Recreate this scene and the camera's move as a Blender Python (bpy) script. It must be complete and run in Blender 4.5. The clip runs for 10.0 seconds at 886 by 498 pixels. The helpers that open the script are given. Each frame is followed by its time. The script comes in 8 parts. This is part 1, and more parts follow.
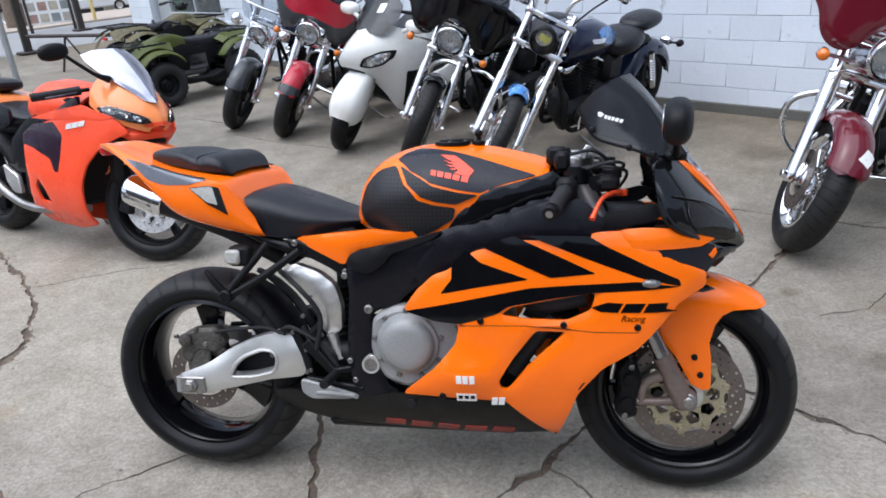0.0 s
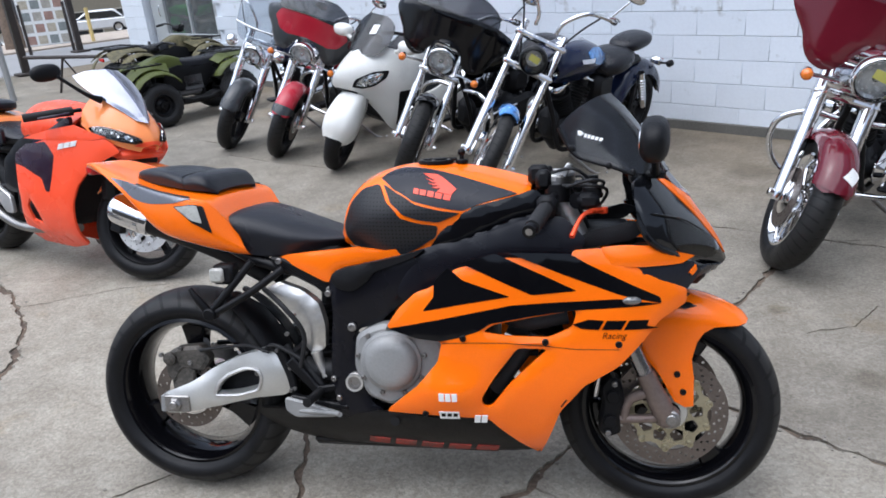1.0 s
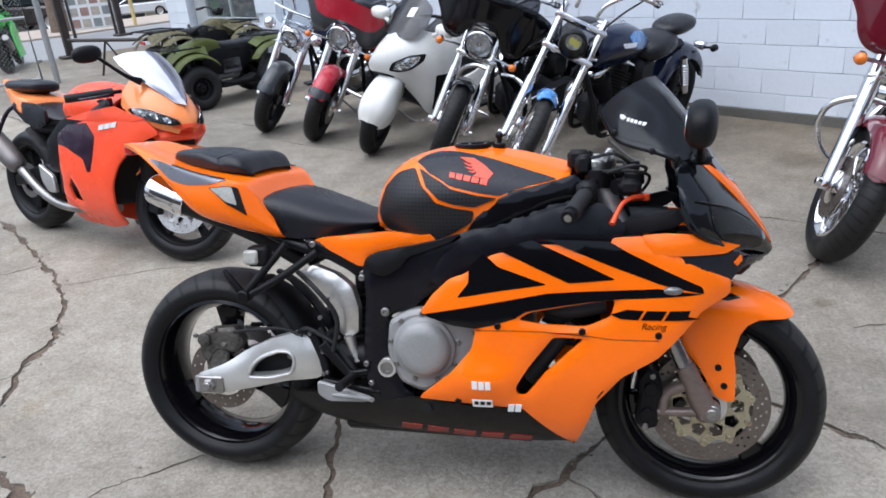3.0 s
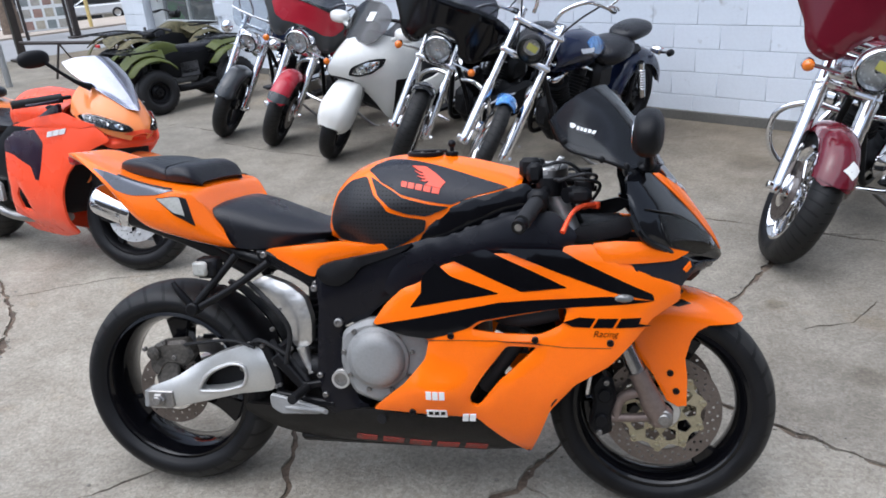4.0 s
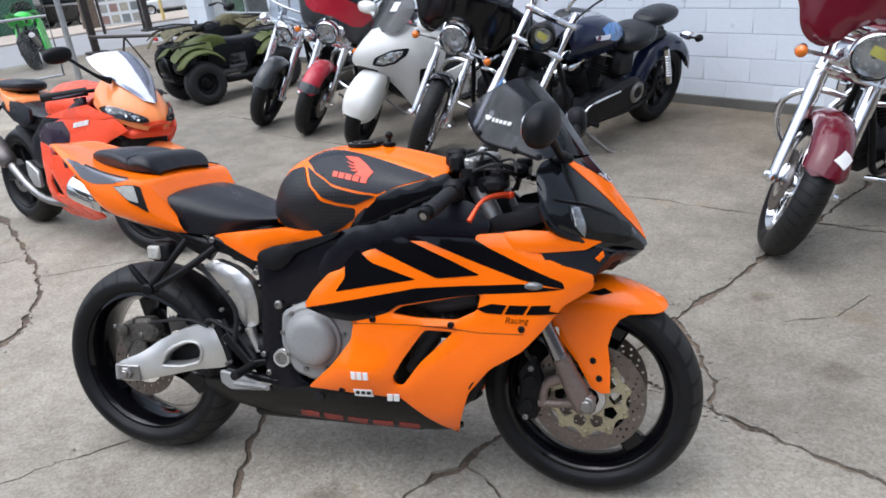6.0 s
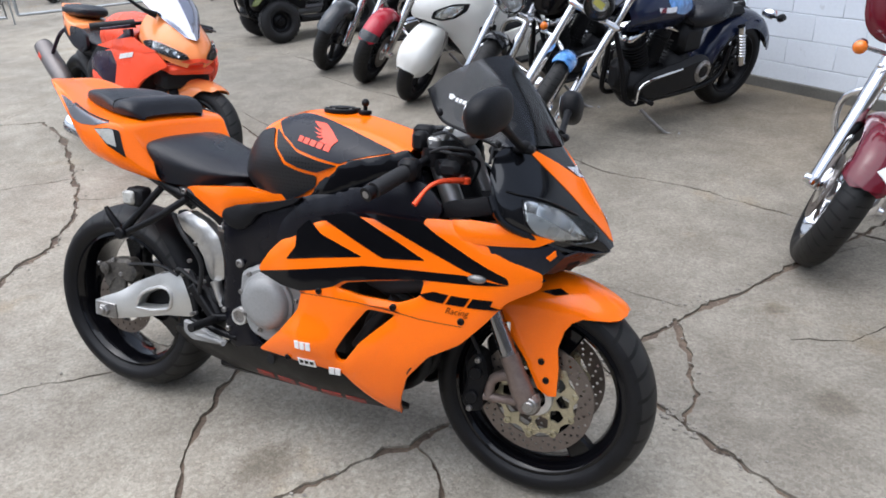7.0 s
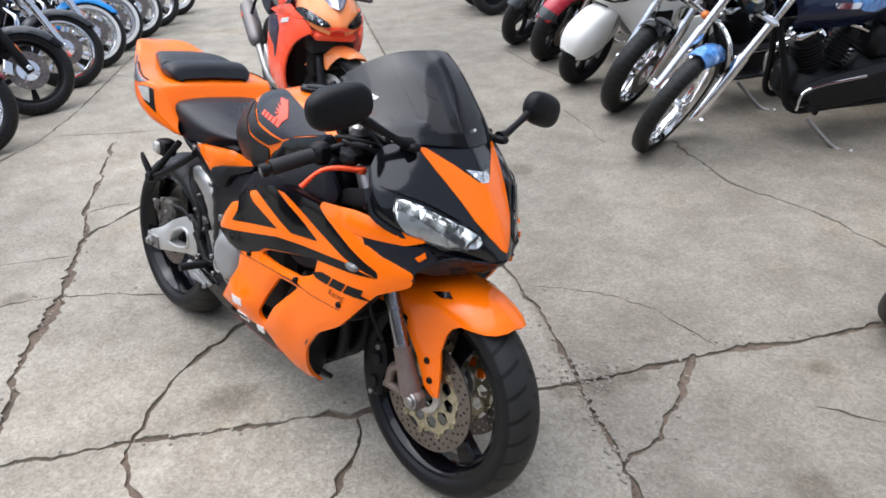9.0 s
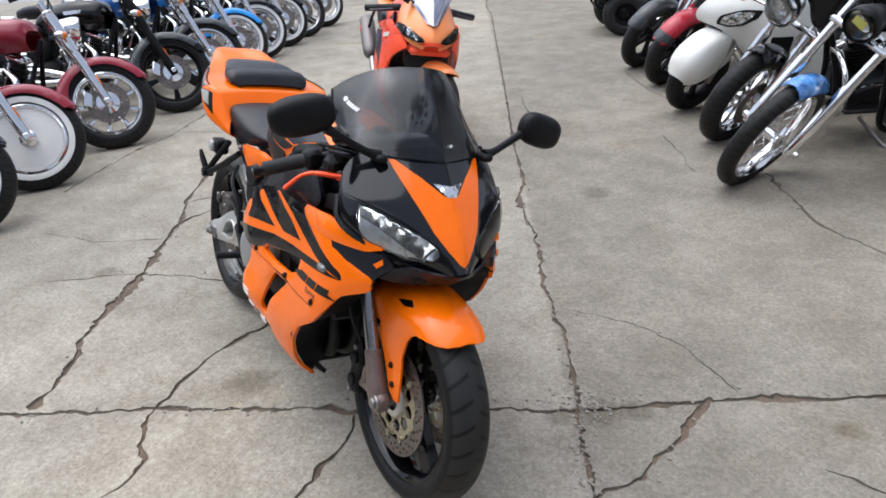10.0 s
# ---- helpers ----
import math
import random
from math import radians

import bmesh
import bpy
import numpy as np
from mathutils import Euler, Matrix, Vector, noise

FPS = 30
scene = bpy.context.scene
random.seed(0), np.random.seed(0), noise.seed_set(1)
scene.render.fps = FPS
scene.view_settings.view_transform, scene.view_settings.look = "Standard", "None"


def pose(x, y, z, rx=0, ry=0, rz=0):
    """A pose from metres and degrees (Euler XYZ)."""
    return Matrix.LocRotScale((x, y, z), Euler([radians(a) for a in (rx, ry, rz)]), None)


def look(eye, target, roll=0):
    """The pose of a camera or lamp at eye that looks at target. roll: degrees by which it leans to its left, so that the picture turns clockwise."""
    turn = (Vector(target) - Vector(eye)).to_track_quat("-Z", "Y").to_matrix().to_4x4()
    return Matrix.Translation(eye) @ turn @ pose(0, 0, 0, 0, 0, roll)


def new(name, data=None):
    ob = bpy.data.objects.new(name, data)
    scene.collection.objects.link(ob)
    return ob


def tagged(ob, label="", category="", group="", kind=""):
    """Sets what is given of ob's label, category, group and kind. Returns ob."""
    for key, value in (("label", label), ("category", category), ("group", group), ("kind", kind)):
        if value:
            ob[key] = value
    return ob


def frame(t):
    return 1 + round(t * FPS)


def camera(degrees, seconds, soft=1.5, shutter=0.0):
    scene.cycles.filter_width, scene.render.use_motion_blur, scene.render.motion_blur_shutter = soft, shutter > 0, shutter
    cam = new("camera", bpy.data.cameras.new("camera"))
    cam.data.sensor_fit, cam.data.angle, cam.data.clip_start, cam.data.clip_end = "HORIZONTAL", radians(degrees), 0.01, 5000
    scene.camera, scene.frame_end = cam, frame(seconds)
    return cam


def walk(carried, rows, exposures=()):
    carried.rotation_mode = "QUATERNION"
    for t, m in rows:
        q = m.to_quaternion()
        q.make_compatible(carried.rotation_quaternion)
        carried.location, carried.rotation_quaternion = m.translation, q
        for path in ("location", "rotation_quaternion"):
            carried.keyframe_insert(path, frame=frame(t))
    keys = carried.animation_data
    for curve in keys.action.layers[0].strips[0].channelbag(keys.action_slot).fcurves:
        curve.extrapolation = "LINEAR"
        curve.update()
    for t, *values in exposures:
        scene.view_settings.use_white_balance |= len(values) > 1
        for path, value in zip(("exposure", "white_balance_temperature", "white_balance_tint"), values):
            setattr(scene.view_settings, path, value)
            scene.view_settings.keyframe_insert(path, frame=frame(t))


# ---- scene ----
cam = camera(63.1, 10.0, 1.7)
PATH = [
    (0, (0.431, -1.773, 1.504), (0.051, 0.021, 0.705), -4.8),
    (0.5, (0.424, -1.814, 1.497), (0.11, 0.003, 0.724), -4.0),
    (1, (0.472, -1.777, 1.501), (0.098, 0.039, 0.751), -4.8),
    (1.5, (0.526, -1.729, 1.478), (-0.027, 0.024, 0.688), -5.5),
    (2, (0.526, -1.721, 1.48), (-0.122, -0.017, 0.656), -5.8),
    (2.5, (0.485, -1.744, 1.489), (-0.123, -0.013, 0.693), -5.8),
    (3, (0.461, -1.748, 1.487), (-0.004, 0.034, 0.709), -5.0),
    (3.2, (0.457, -1.742, 1.489), (0.054, 0.058, 0.716), -4.7),
    (4.3, (0.509, -1.722, 1.496), (0.135, 0.081, 0.716), -4.5),
    (4.5, (0.515, -1.731, 1.494), (0.124, 0.071, 0.719), -4.8),
    (5, (0.533, -1.802, 1.498), (0.173, 0.0, 0.707), -5.6),
    (5.2, (0.565, -1.805, 1.495), (0.205, -0.011, 0.687), -5.9),
    (6.3, (0.961, -1.645, 1.492), (0.307, 0.065, 0.687), -4.6),
    (6.5, (0.989, -1.605, 1.492), (0.292, 0.072, 0.653), -3.1),
    (7, (1.144, -1.514, 1.508), (0.387, 0.106, 0.612), -2.8),
    (7.5, (1.436, -1.458, 1.508), (0.489, 0.084, 0.657), -4.4),
    (8, (1.583, -1.348, 1.497), (0.554, 0.11, 0.595), -5.1),
    (8.5, (1.652, -1.177, 1.513), (0.526, 0.178, 0.566), -0.4),
    (9, (1.843, -1.026, 1.518), (0.548, 0.182, 0.588), -3.4),
    (9.5, (2.091, -0.896, 1.537), (0.643, 0.182, 0.677), -3.7),
    (10, (2.153, -0.712, 1.507), (0.597, 0.194, 0.638), -3.8),
]
walk(cam, [(t, look(eye, target, roll)) for t, eye, target, roll in PATH], [(t, e, k, 10) for t, e, k in ((0, 0.36, 5825), (5, 0.36, 5825), (6.5, 0.42, 5950), (7.5, 0.49, 6000), (8.5, 0.53, 6020), (9, 0.58, 6020), (9.5, 0.58, 6020), (10, 0.38, 6070))])

# ---- sky and sun ----
SUN_AZ, SUN_EL = 215.0, 73.0
world = bpy.data.worlds.new("sky")
scene.world = world
world.use_nodes = True
wn = world.node_tree.nodes
wl = world.node_tree.links
sky = wn.new("ShaderNodeTexSky")
sky.sky_type = "NISHITA"
sky.sun_disc = False
sky.sun_elevation = radians(SUN_EL)
sky.sun_rotation = radians(90 - SUN_AZ)
sky.air_density, sky.dust_density, sky.ozone_density = 1.0, 3.6, 1.5
wn["Background"].inputs["Strength"].default_value = 0.15
haze = wn.new("ShaderNodeHueSaturation")
haze.inputs["Saturation"].default_value = 0.5
wl.new(sky.outputs["Color"], haze.inputs["Color"])
wl.new(haze.outputs["Color"], wn["Background"].inputs["Color"])
sun = new("sun", bpy.data.lights.new("sun", "SUN"))
sun.data.energy, sun.data.angle, sun.data.color = 2.45, radians(95), (1.0, 0.99, 0.985)
sun.matrix_world = look((math.cos(radians(SUN_AZ)) * 30, math.sin(radians(SUN_AZ)) * 30, math.tan(radians(SUN_EL)) * 30), (0, 0, 0))

# ---- materials ----
from mathutils import geometry


def material(name, color, rough=0.5, metal=0.0, vary=0.12, scale=6.0, fine=70.0, bump=0.0, coat=0.0, spread=0.1, tone=None, spec=0.5):
    """A surface with colour and gloss that vary at two scales, with fine relief."""
    m = bpy.data.materials.new(name)
    m.use_nodes = True
    nt = m.node_tree
    b = nt.nodes["Principled BSDF"]
    b.inputs["Metallic"].default_value = metal
    b.inputs["Coat Weight"].default_value = coat
    b.inputs["Specular IOR Level"].default_value = spec
    b.inputs["Coat Roughness"].default_value = 0.04
    tc = nt.nodes.new("ShaderNodeTexCoord")
    big, small = nt.nodes.new("ShaderNodeTexNoise"), nt.nodes.new("ShaderNodeTexNoise")
    for n, s, d in ((big, scale, 4.0), (small, fine, 3.0)):
        n.inputs["Scale"].default_value, n.inputs["Detail"].default_value = s, d
        nt.links.new(tc.outputs["Object"], n.inputs["Vector"])
    mixed = nt.nodes.new("ShaderNodeMix")
    mixed.inputs[0].default_value = 0.4
    nt.links.new(big.outputs["Fac"], mixed.inputs[2])
    nt.links.new(small.outputs["Fac"], mixed.inputs[3])
    ramp = nt.nodes.new("ShaderNodeValToRGB")
    lo = tone or [c * (1 - vary) for c in color]
    hi = [min(1, c * (1 + vary)) for c in color]
    ramp.color_ramp.elements[0].position, ramp.color_ramp.elements[1].position = 0.32, 0.68
    ramp.color_ramp.elements[0].color, ramp.color_ramp.elements[1].color = (*lo, 1), (*hi, 1)
    nt.links.new(mixed.outputs[0], ramp.inputs["Fac"])
    nt.links.new(ramp.outputs["Color"], b.inputs["Base Color"])
    rr = nt.nodes.new("ShaderNodeMapRange")
    rr.inputs["From Min"].default_value, rr.inputs["From Max"].default_value = 0.3, 0.7
    rr.inputs["To Min"].default_value, rr.inputs["To Max"].default_value = max(0.02, rough - spread), min(1, rough + spread)
    nt.links.new(big.outputs["Fac"], rr.inputs["Value"])
    nt.links.new(rr.outputs["Result"], b.inputs["Roughness"])
    if bump:
        bp = nt.nodes.new("ShaderNodeBump")
        bp.inputs["Strength"].default_value, bp.inputs["Distance"].default_value = min(1, bump), 0.004
        nt.links.new(small.outputs["Fac"], bp.inputs["Height"])
        nt.links.new(bp.outputs["Normal"], b.inputs["Normal"])
    return m


def paint(name, color, vary=0.05, rough=0.3, tone=None, coat=0.35, spec=0.35):
    return material(name, color, rough, 0.0, vary, 5.0, 300.0, 0.0, coat, 0.05, tone, spec)


def glass(name, color, alpha, rough=0.03):
    """Thin tinted sheet: partly clear, with a gloss."""
    m = bpy.data.materials.new(name)
    m.use_nodes = True
    nt = m.node_tree
    nt.nodes.remove(nt.nodes["Principled BSDF"])
    out = nt.nodes["Material Output"]
    tr, gl, df = (nt.nodes.new(k) for k in ("ShaderNodeBsdfTransparent", "ShaderNodeBsdfGlossy", "ShaderNodeBsdfDiffuse"))
    tr.inputs["Color"].default_value = (*color, 1)
    df.inputs["Color"].default_value = (*[c * 0.5 for c in color], 1)
    gl.inputs["Roughness"].default_value = rough
    a, g = nt.nodes.new("ShaderNodeMixShader"), nt.nodes.new("ShaderNodeMixShader")
    fr = nt.nodes.new("ShaderNodeFresnel")
    fr.inputs["IOR"].default_value = 1.5
    a.inputs["Fac"].default_value = alpha
    nt.links.new(tr.outputs[0], a.inputs[1])
    nt.links.new(df.outputs[0], a.inputs[2])
    nt.links.new(fr.outputs[0], g.inputs["Fac"])
    nt.links.new(a.outputs[0], g.inputs[1])
    nt.links.new(gl.outputs[0], g.inputs[2])
    nt.links.new(g.outputs[0], out.inputs["Surface"])
    return m


def math_node(nt, op, a, b=None):
    n = nt.nodes.new("ShaderNodeMath")
    n.operation = op
    for i, val in enumerate((a, b)):
        if val is None:
            continue
        if isinstance(val, (int, float)):
            n.inputs[i].default_value = val
        else:
            nt.links.new(val, n.inputs[i])
    return n.outputs[0]


def tyre_material(name, grooves, slant, dust=0.03):
    """Black rubber whose tread has slanted grooves cut round the wheel's axle."""
    m = material(name, (0.006, 0.006, 0.007), 0.5, 0, 0.35, 9, 160, 0.15, 0, 0.12, None, 0.25)
    nt = m.node_tree
    b = nt.nodes["Principled BSDF"]
    tc = nt.nodes.new("ShaderNodeTexCoord")
    sp = nt.nodes.new("ShaderNodeSeparateXYZ")
    nt.links.new(tc.outputs["Object"], sp.inputs[0])
    ang = math_node(nt, "ARCTAN2", sp.outputs["Z"], sp.outputs["X"])
    side = math_node(nt, "ABSOLUTE", sp.outputs["Y"])
    turn = math_node(nt, "ADD", math_node(nt, "MULTIPLY", ang, grooves / 6.2832), math_node(nt, "MULTIPLY", side, slant))
    saw = math_node(nt, "FRACT", math_node(nt, "ADD", turn, math_node(nt, "MULTIPLY", math_node(nt, "SIGN", sp.outputs["Y"]), 0.25)))
    cut = math_node(nt, "LESS_THAN", saw, 0.19)
    r2 = math_node(nt, "SQRT", math_node(nt, "ADD", math_node(nt, "MULTIPLY", sp.outputs["X"], sp.outputs["X"]), math_node(nt, "MULTIPLY", sp.outputs["Z"], sp.outputs["Z"])))
    tread = math_node(nt, "GREATER_THAN", r2, 0.262)
    out = math_node(nt, "GREATER_THAN", side, 0.008)
    groove = math_node(nt, "MULTIPLY", math_node(nt, "MULTIPLY", cut, tread), out)
    base = b.inputs["Base Color"].links[0].from_socket
    dusty = nt.nodes.new("ShaderNodeMix")
    dusty.data_type = "RGBA"
    dusty.inputs[7].default_value = (dust, dust * 0.98, dust * 0.95, 1)
    nt.links.new(math_node(nt, "MULTIPLY", math_node(nt, "MULTIPLY", tread, math_node(nt, "GREATER_THAN", r2, 0.272)), 0.9), dusty.inputs[0])
    nt.links.new(base, dusty.inputs[6])
    dark = nt.nodes.new("ShaderNodeMix")
    dark.data_type = "RGBA"
    dark.inputs[7].default_value = (0.004, 0.004, 0.004, 1)
    nt.links.new(groove, dark.inputs[0])
    nt.links.new(dusty.outputs[2], dark.inputs[6])
    nt.links.new(dark.outputs[2], b.inputs["Base Color"])
    bp = nt.nodes.new("ShaderNodeBump")
    bp.invert = True
    bp.inputs["Strength"].default_value, bp.inputs["Distance"].default_value = 1.0, 0.006
    nt.links.new(groove, bp.inputs["Height"])
    nt.links.new(bp.outputs["Normal"], b.inputs["Normal"])
    return m


M_ORANGE = paint("orange_paint", (0.95, 0.165, 0.0), 0.05, 0.2, None, 0.22, 0.3)
M_ORANGE_RED = paint("neon_orange_paint", (1.0, 0.095, 0.034), 0.06, 0.28, None, 0.15, 0.25)
M_ORANGE_LIGHT = paint("light_orange_paint", (1.0, 0.30, 0.085), 0.05, 0.22, None, 0.5, 0.4)
M_BLACK = paint("black_paint", (0.003, 0.003, 0.004), 0.2, 0.12, None, 0.1, 0.28)
M_GREY_DECAL = material("dark_grey_film", (0.015, 0.016, 0.022), 0.3, 0, 0.2, 8, 120, spec=0.22)
M_SATIN = material("satin_black", (0.005, 0.005, 0.006), 0.42, 0, 0.3, 8, 120, 0.1, spec=0.2)
M_PLASTIC = material("black_plastic", (0.005, 0.005, 0.006), 0.5, 0, 0.3, 10, 220, 0.2, spec=0.2)
M_VINYL = material("black_vinyl", (0.010, 0.0105, 0.014), 0.32, 0, 0.25, 7, 420, 0.3, 0, 0.08, spec=0.32)
M_PAD = material("dimpled_tank_pad", (0.02, 0.02, 0.022), 0.42, 0, 0.3, 14, 170, 0.0, spec=0.3)
M_ALU = material("cast_aluminium", (0.62, 0.61, 0.59), 0.42, 0.85, 0.14, 9, 90, 0.15)
M_ALU_GREY = material("grey_engine_cover", (0.27, 0.27, 0.265), 0.55, 0.3, 0.12, 10, 130, 0.15)
M_STEEL = material("dark_steel", (0.30, 0.29, 0.28), 0.38, 0.9, 0.25, 12, 120, 0.1)
M_DISC = material("brake_disc_steel", (0.165, 0.14, 0.125), 0.36, 0.8, 0.25, 14, 140, 0.1)
M_GOLD = material("gold_disc_carrier", (0.42, 0.38, 0.27), 0.34, 0.8, 0.2, 12, 120, 0.1)
M_BRONZE = material("bronze_fork_paint", (0.20, 0.155, 0.135), 0.45, 0.5, 0.2, 14, 100, 0.1)
M_CHROME = material("chrome", (0.78, 0.78, 0.79), 0.09, 1.0, 0.04, 6, 60, 0.0, 0, 0.05)
M_TITANIUM = material("brushed_titanium", (0.17, 0.155, 0.15), 0.45, 0.6, 0.2, 10, 140, 0.1)
M_RED_ANOD = material("red_anodised", (0.75, 0.075, 0.02), 0.3, 0.55, 0.1, 10, 120)
M_RED_DECAL = material("red_decal", (0.78, 0.07, 0.03), 0.4, 0, 0.08)
M_RED_WORN = material("worn_red_decal", (0.30, 0.03, 0.018), 0.5, 0, 0.5, 60, 200, tone=(0.06, 0.02, 0.015))
M_WHITE_DECAL = material("white_decal", (0.8, 0.8, 0.78), 0.4, 0, 0.06)
M_BELLY = material("scuffed_black_lower", (0.011, 0.010, 0.009), 0.42, 0, 0.6, 22, 160, 0.1, spec=0.22)
M_AMBER = material("amber_lens", (0.75, 0.18, 0.01), 0.15, 0, 0.1, 20, 120, 0, 0.6)
M_REDLENS = material("red_lens", (0.5, 0.01, 0.01), 0.15, 0, 0.1, 20, 120, 0, 0.6)
M_REFLECTOR = material("lamp_reflector", (0.86, 0.87, 0.88), 0.22, 0.45, 0.12, 50, 120, 0.3)
M_FRAME = paint("frame_black", (0.005, 0.005, 0.008), 0.25, 0.27, None, 0.05, 0.26)
M_ALU_SATIN = material("brushed_swingarm", (0.60, 0.60, 0.58), 0.44, 0.75, 0.07, 7, 160, 0.05)


def faceted(name, color, size, amount):
    """Bright metal pressed into many small facets."""
    m = material(name, color, 0.12, 0.9, 0.1, 40, 120)
    nt = m.node_tree
    b = nt.nodes["Principled BSDF"]
    tc, geo, vor = (nt.nodes.new(k) for k in ("ShaderNodeTexCoord", "ShaderNodeNewGeometry", "ShaderNodeTexVoronoi"))
    vor.inputs["Scale"].default_value = 1 / size
    nt.links.new(tc.outputs["Object"], vor.inputs["Vector"])
    v = [nt.nodes.new("ShaderNodeVectorMath") for k in range(4)]
    for n, op in zip(v, ("SUBTRACT", "SCALE", "ADD", "NORMALIZE")):
        n.operation = op
    v[0].inputs[1].default_value = (0.5, 0.5, 0.35)
    v[1].inputs["Scale"].default_value = amount
    nt.links.new(vor.outputs["Color"], v[0].inputs[0])
    nt.links.new(v[0].outputs[0], v[1].inputs[0])
    nt.links.new(v[1].outputs[0], v[2].inputs[0])
    nt.links.new(geo.outputs["Normal"], v[2].inputs[1])
    nt.links.new(v[2].outputs[0], v[3].inputs[0])
    nt.links.new(v[3].outputs[0], b.inputs["Normal"])
    return m


M_FACET = faceted("faceted_reflector", (0.88, 0.89, 0.90), 0.015, 0.65)


def fluted(name, color, wide, high, amount):
    """Bright reflector pressed into upright facets that face the sky."""
    m = material(name, color, 0.16, 0.8, 0.08, 40, 120)
    nt = m.node_tree
    b = nt.nodes["Principled BSDF"]
    tc, geo, vor, mp = (nt.nodes.new(k) for k in ("ShaderNodeTexCoord", "ShaderNodeNewGeometry", "ShaderNodeTexVoronoi", "ShaderNodeMapping"))
    mp.inputs["Scale"].default_value = (1 / wide, 1 / wide, 1 / high)
    vor.inputs["Scale"].default_value, vor.inputs["Randomness"].default_value = 1.0, 0.35
    nt.links.new(tc.outputs["Object"], mp.inputs["Vector"])
    nt.links.new(mp.outputs["Vector"], vor.inputs["Vector"])
    v = [nt.nodes.new("ShaderNodeVectorMath") for k in range(4)]
    for n, op in zip(v, ("SUBTRACT", "SCALE", "ADD", "NORMALIZE")):
        n.operation = op
    v[0].inputs[1].default_value = (0.5, 0.5, -0.55)
    v[1].inputs["Scale"].default_value = amount
    nt.links.new(vor.outputs["Color"], v[0].inputs[0])
    nt.links.new(v[0].outputs[0], v[1].inputs[0])
    nt.links.new(v[1].outputs[0], v[2].inputs[0])
    nt.links.new(geo.outputs["Normal"], v[2].inputs[1])
    nt.links.new(v[2].outputs[0], v[3].inputs[0])
    nt.links.new(v[3].outputs[0], b.inputs["Normal"])
    return m


M_FLUTED = fluted("fluted_reflector", (0.95, 0.94, 0.92), 0.012, 0.034, 0.8)
M_GLEAM = material("painted_reflector_gleam", (0.86, 0.87, 0.88), 0.3, 0.35, 0.1, 40, 140, 0.3)
M_VENT_LENS = material("milky_vent_lens", (0.40, 0.395, 0.36), 0.3, 0, 0.15, 30, 120, 0, 0.3)
M_FORK = material("worn_fork_tube", (0.30, 0.30, 0.31), 0.22, 0.95, 0.2, 12, 120)
M_SILVER_FILM = material("silver_grey_film", (0.16, 0.165, 0.185), 0.3, 0.55, 0.12, 8, 120)
M_CREAM = material("pale_wheel_disc", (0.78, 0.77, 0.74), 0.4, 0.15, 0.05, 6, 80)
M_GRIME = material("grimy_caliper", (0.075, 0.068, 0.058), 0.6, 0.3, 0.5, 30, 120, 0.3, tone=(0.02, 0.018, 0.016))
M_SIGNAL = material("clear_signal_lens", (0.15, 0.15, 0.145), 0.15, 0.3, 0.35, 60, 160, 0.2, 0.6)
M_GLOSS = paint("gloss_black_cowl", (0.005, 0.0055, 0.007), 0.2, 0.12, None, 0.4, 0.32)
M_LENS = glass("clear_lens", (0.97, 0.98, 0.98), 0.0)
M_SMOKE = glass("smoked_screen", (0.34, 0.345, 0.36), 0.03, 0.12)
M_SCREEN = glass("clear_screen", (0.82, 0.85, 0.88), 0.10)
M_SILVERSCREEN = material("silver_mirror_screen", (0.44, 0.44, 0.50), 0.17, 0.85, 0.08, 4, 60)
M_MIRROR = material("mirror_glass", (0.85, 0.86, 0.87), 0.02, 1.0, 0.02)
M_TYRE = tyre_material("sport_tyre_rubber", 30, 9.0, 0.021)
M_TYRE_PLAIN = tyre_material("street_tyre_rubber", 44, -6.0, 0.014)
M_WHITEWALL = material("white_sidewall_rubber", (0.72, 0.72, 0.70), 0.6, 0, 0.08, 8, 90)
M_PURPLE = paint("dark_purple_plastic", (0.022, 0.008, 0.02), 0.2, 0.25)
M_DARK = material("engine_shadow_black", (0.011, 0.011, 0.012), 0.55, 0.2, 0.4, 18, 140, 0.2, spec=0.3)
M_RUBBER = material("rubber", (0.016, 0.016, 0.017), 0.6, 0, 0.3, 20, 260, 0.3, spec=0.3)
M_LABEL = material("yellow_paper", (0.42, 0.40, 0.09), 0.6, 0, 0.06)


def dimples(m, size):
    """Raised dots in rows, as on a grip pad."""
    nt = m.node_tree
    b = nt.nodes["Principled BSDF"]
    tc = nt.nodes.new("ShaderNodeTexCoord")
    sp = nt.nodes.new("ShaderNodeSeparateXYZ")
    nt.links.new(tc.outputs["Object"], sp.inputs[0])
    d = []
    for ax in ("X", "Z"):
        f = math_node(nt, "SUBTRACT", math_node(nt, "FRACT", math_node(nt, "DIVIDE", sp.outputs[ax], size)), 0.5)
        d.append(math_node(nt, "MULTIPLY", f, f))
    dot = math_node(nt, "LESS_THAN", math_node(nt, "ADD", d[0], d[1]), 0.055)
    hole = nt.nodes.new("ShaderNodeMix")
    hole.data_type = "RGBA"
    hole.inputs[6].default_value, hole.inputs[7].default_value = (0.016, 0.016, 0.018, 1), (0.002, 0.002, 0.002, 1)
    nt.links.new(dot, hole.inputs[0])
    nt.links.new(hole.outputs[2], b.inputs["Base Color"])
    bp = nt.nodes.new("ShaderNodeBump")
    bp.invert = True
    bp.inputs["Strength"].default_value, bp.inputs["Distance"].default_value = 1.0, 0.004
    nt.links.new(dot, bp.inputs["Height"])
    nt.links.new(bp.outputs["Normal"], b.inputs["Normal"])


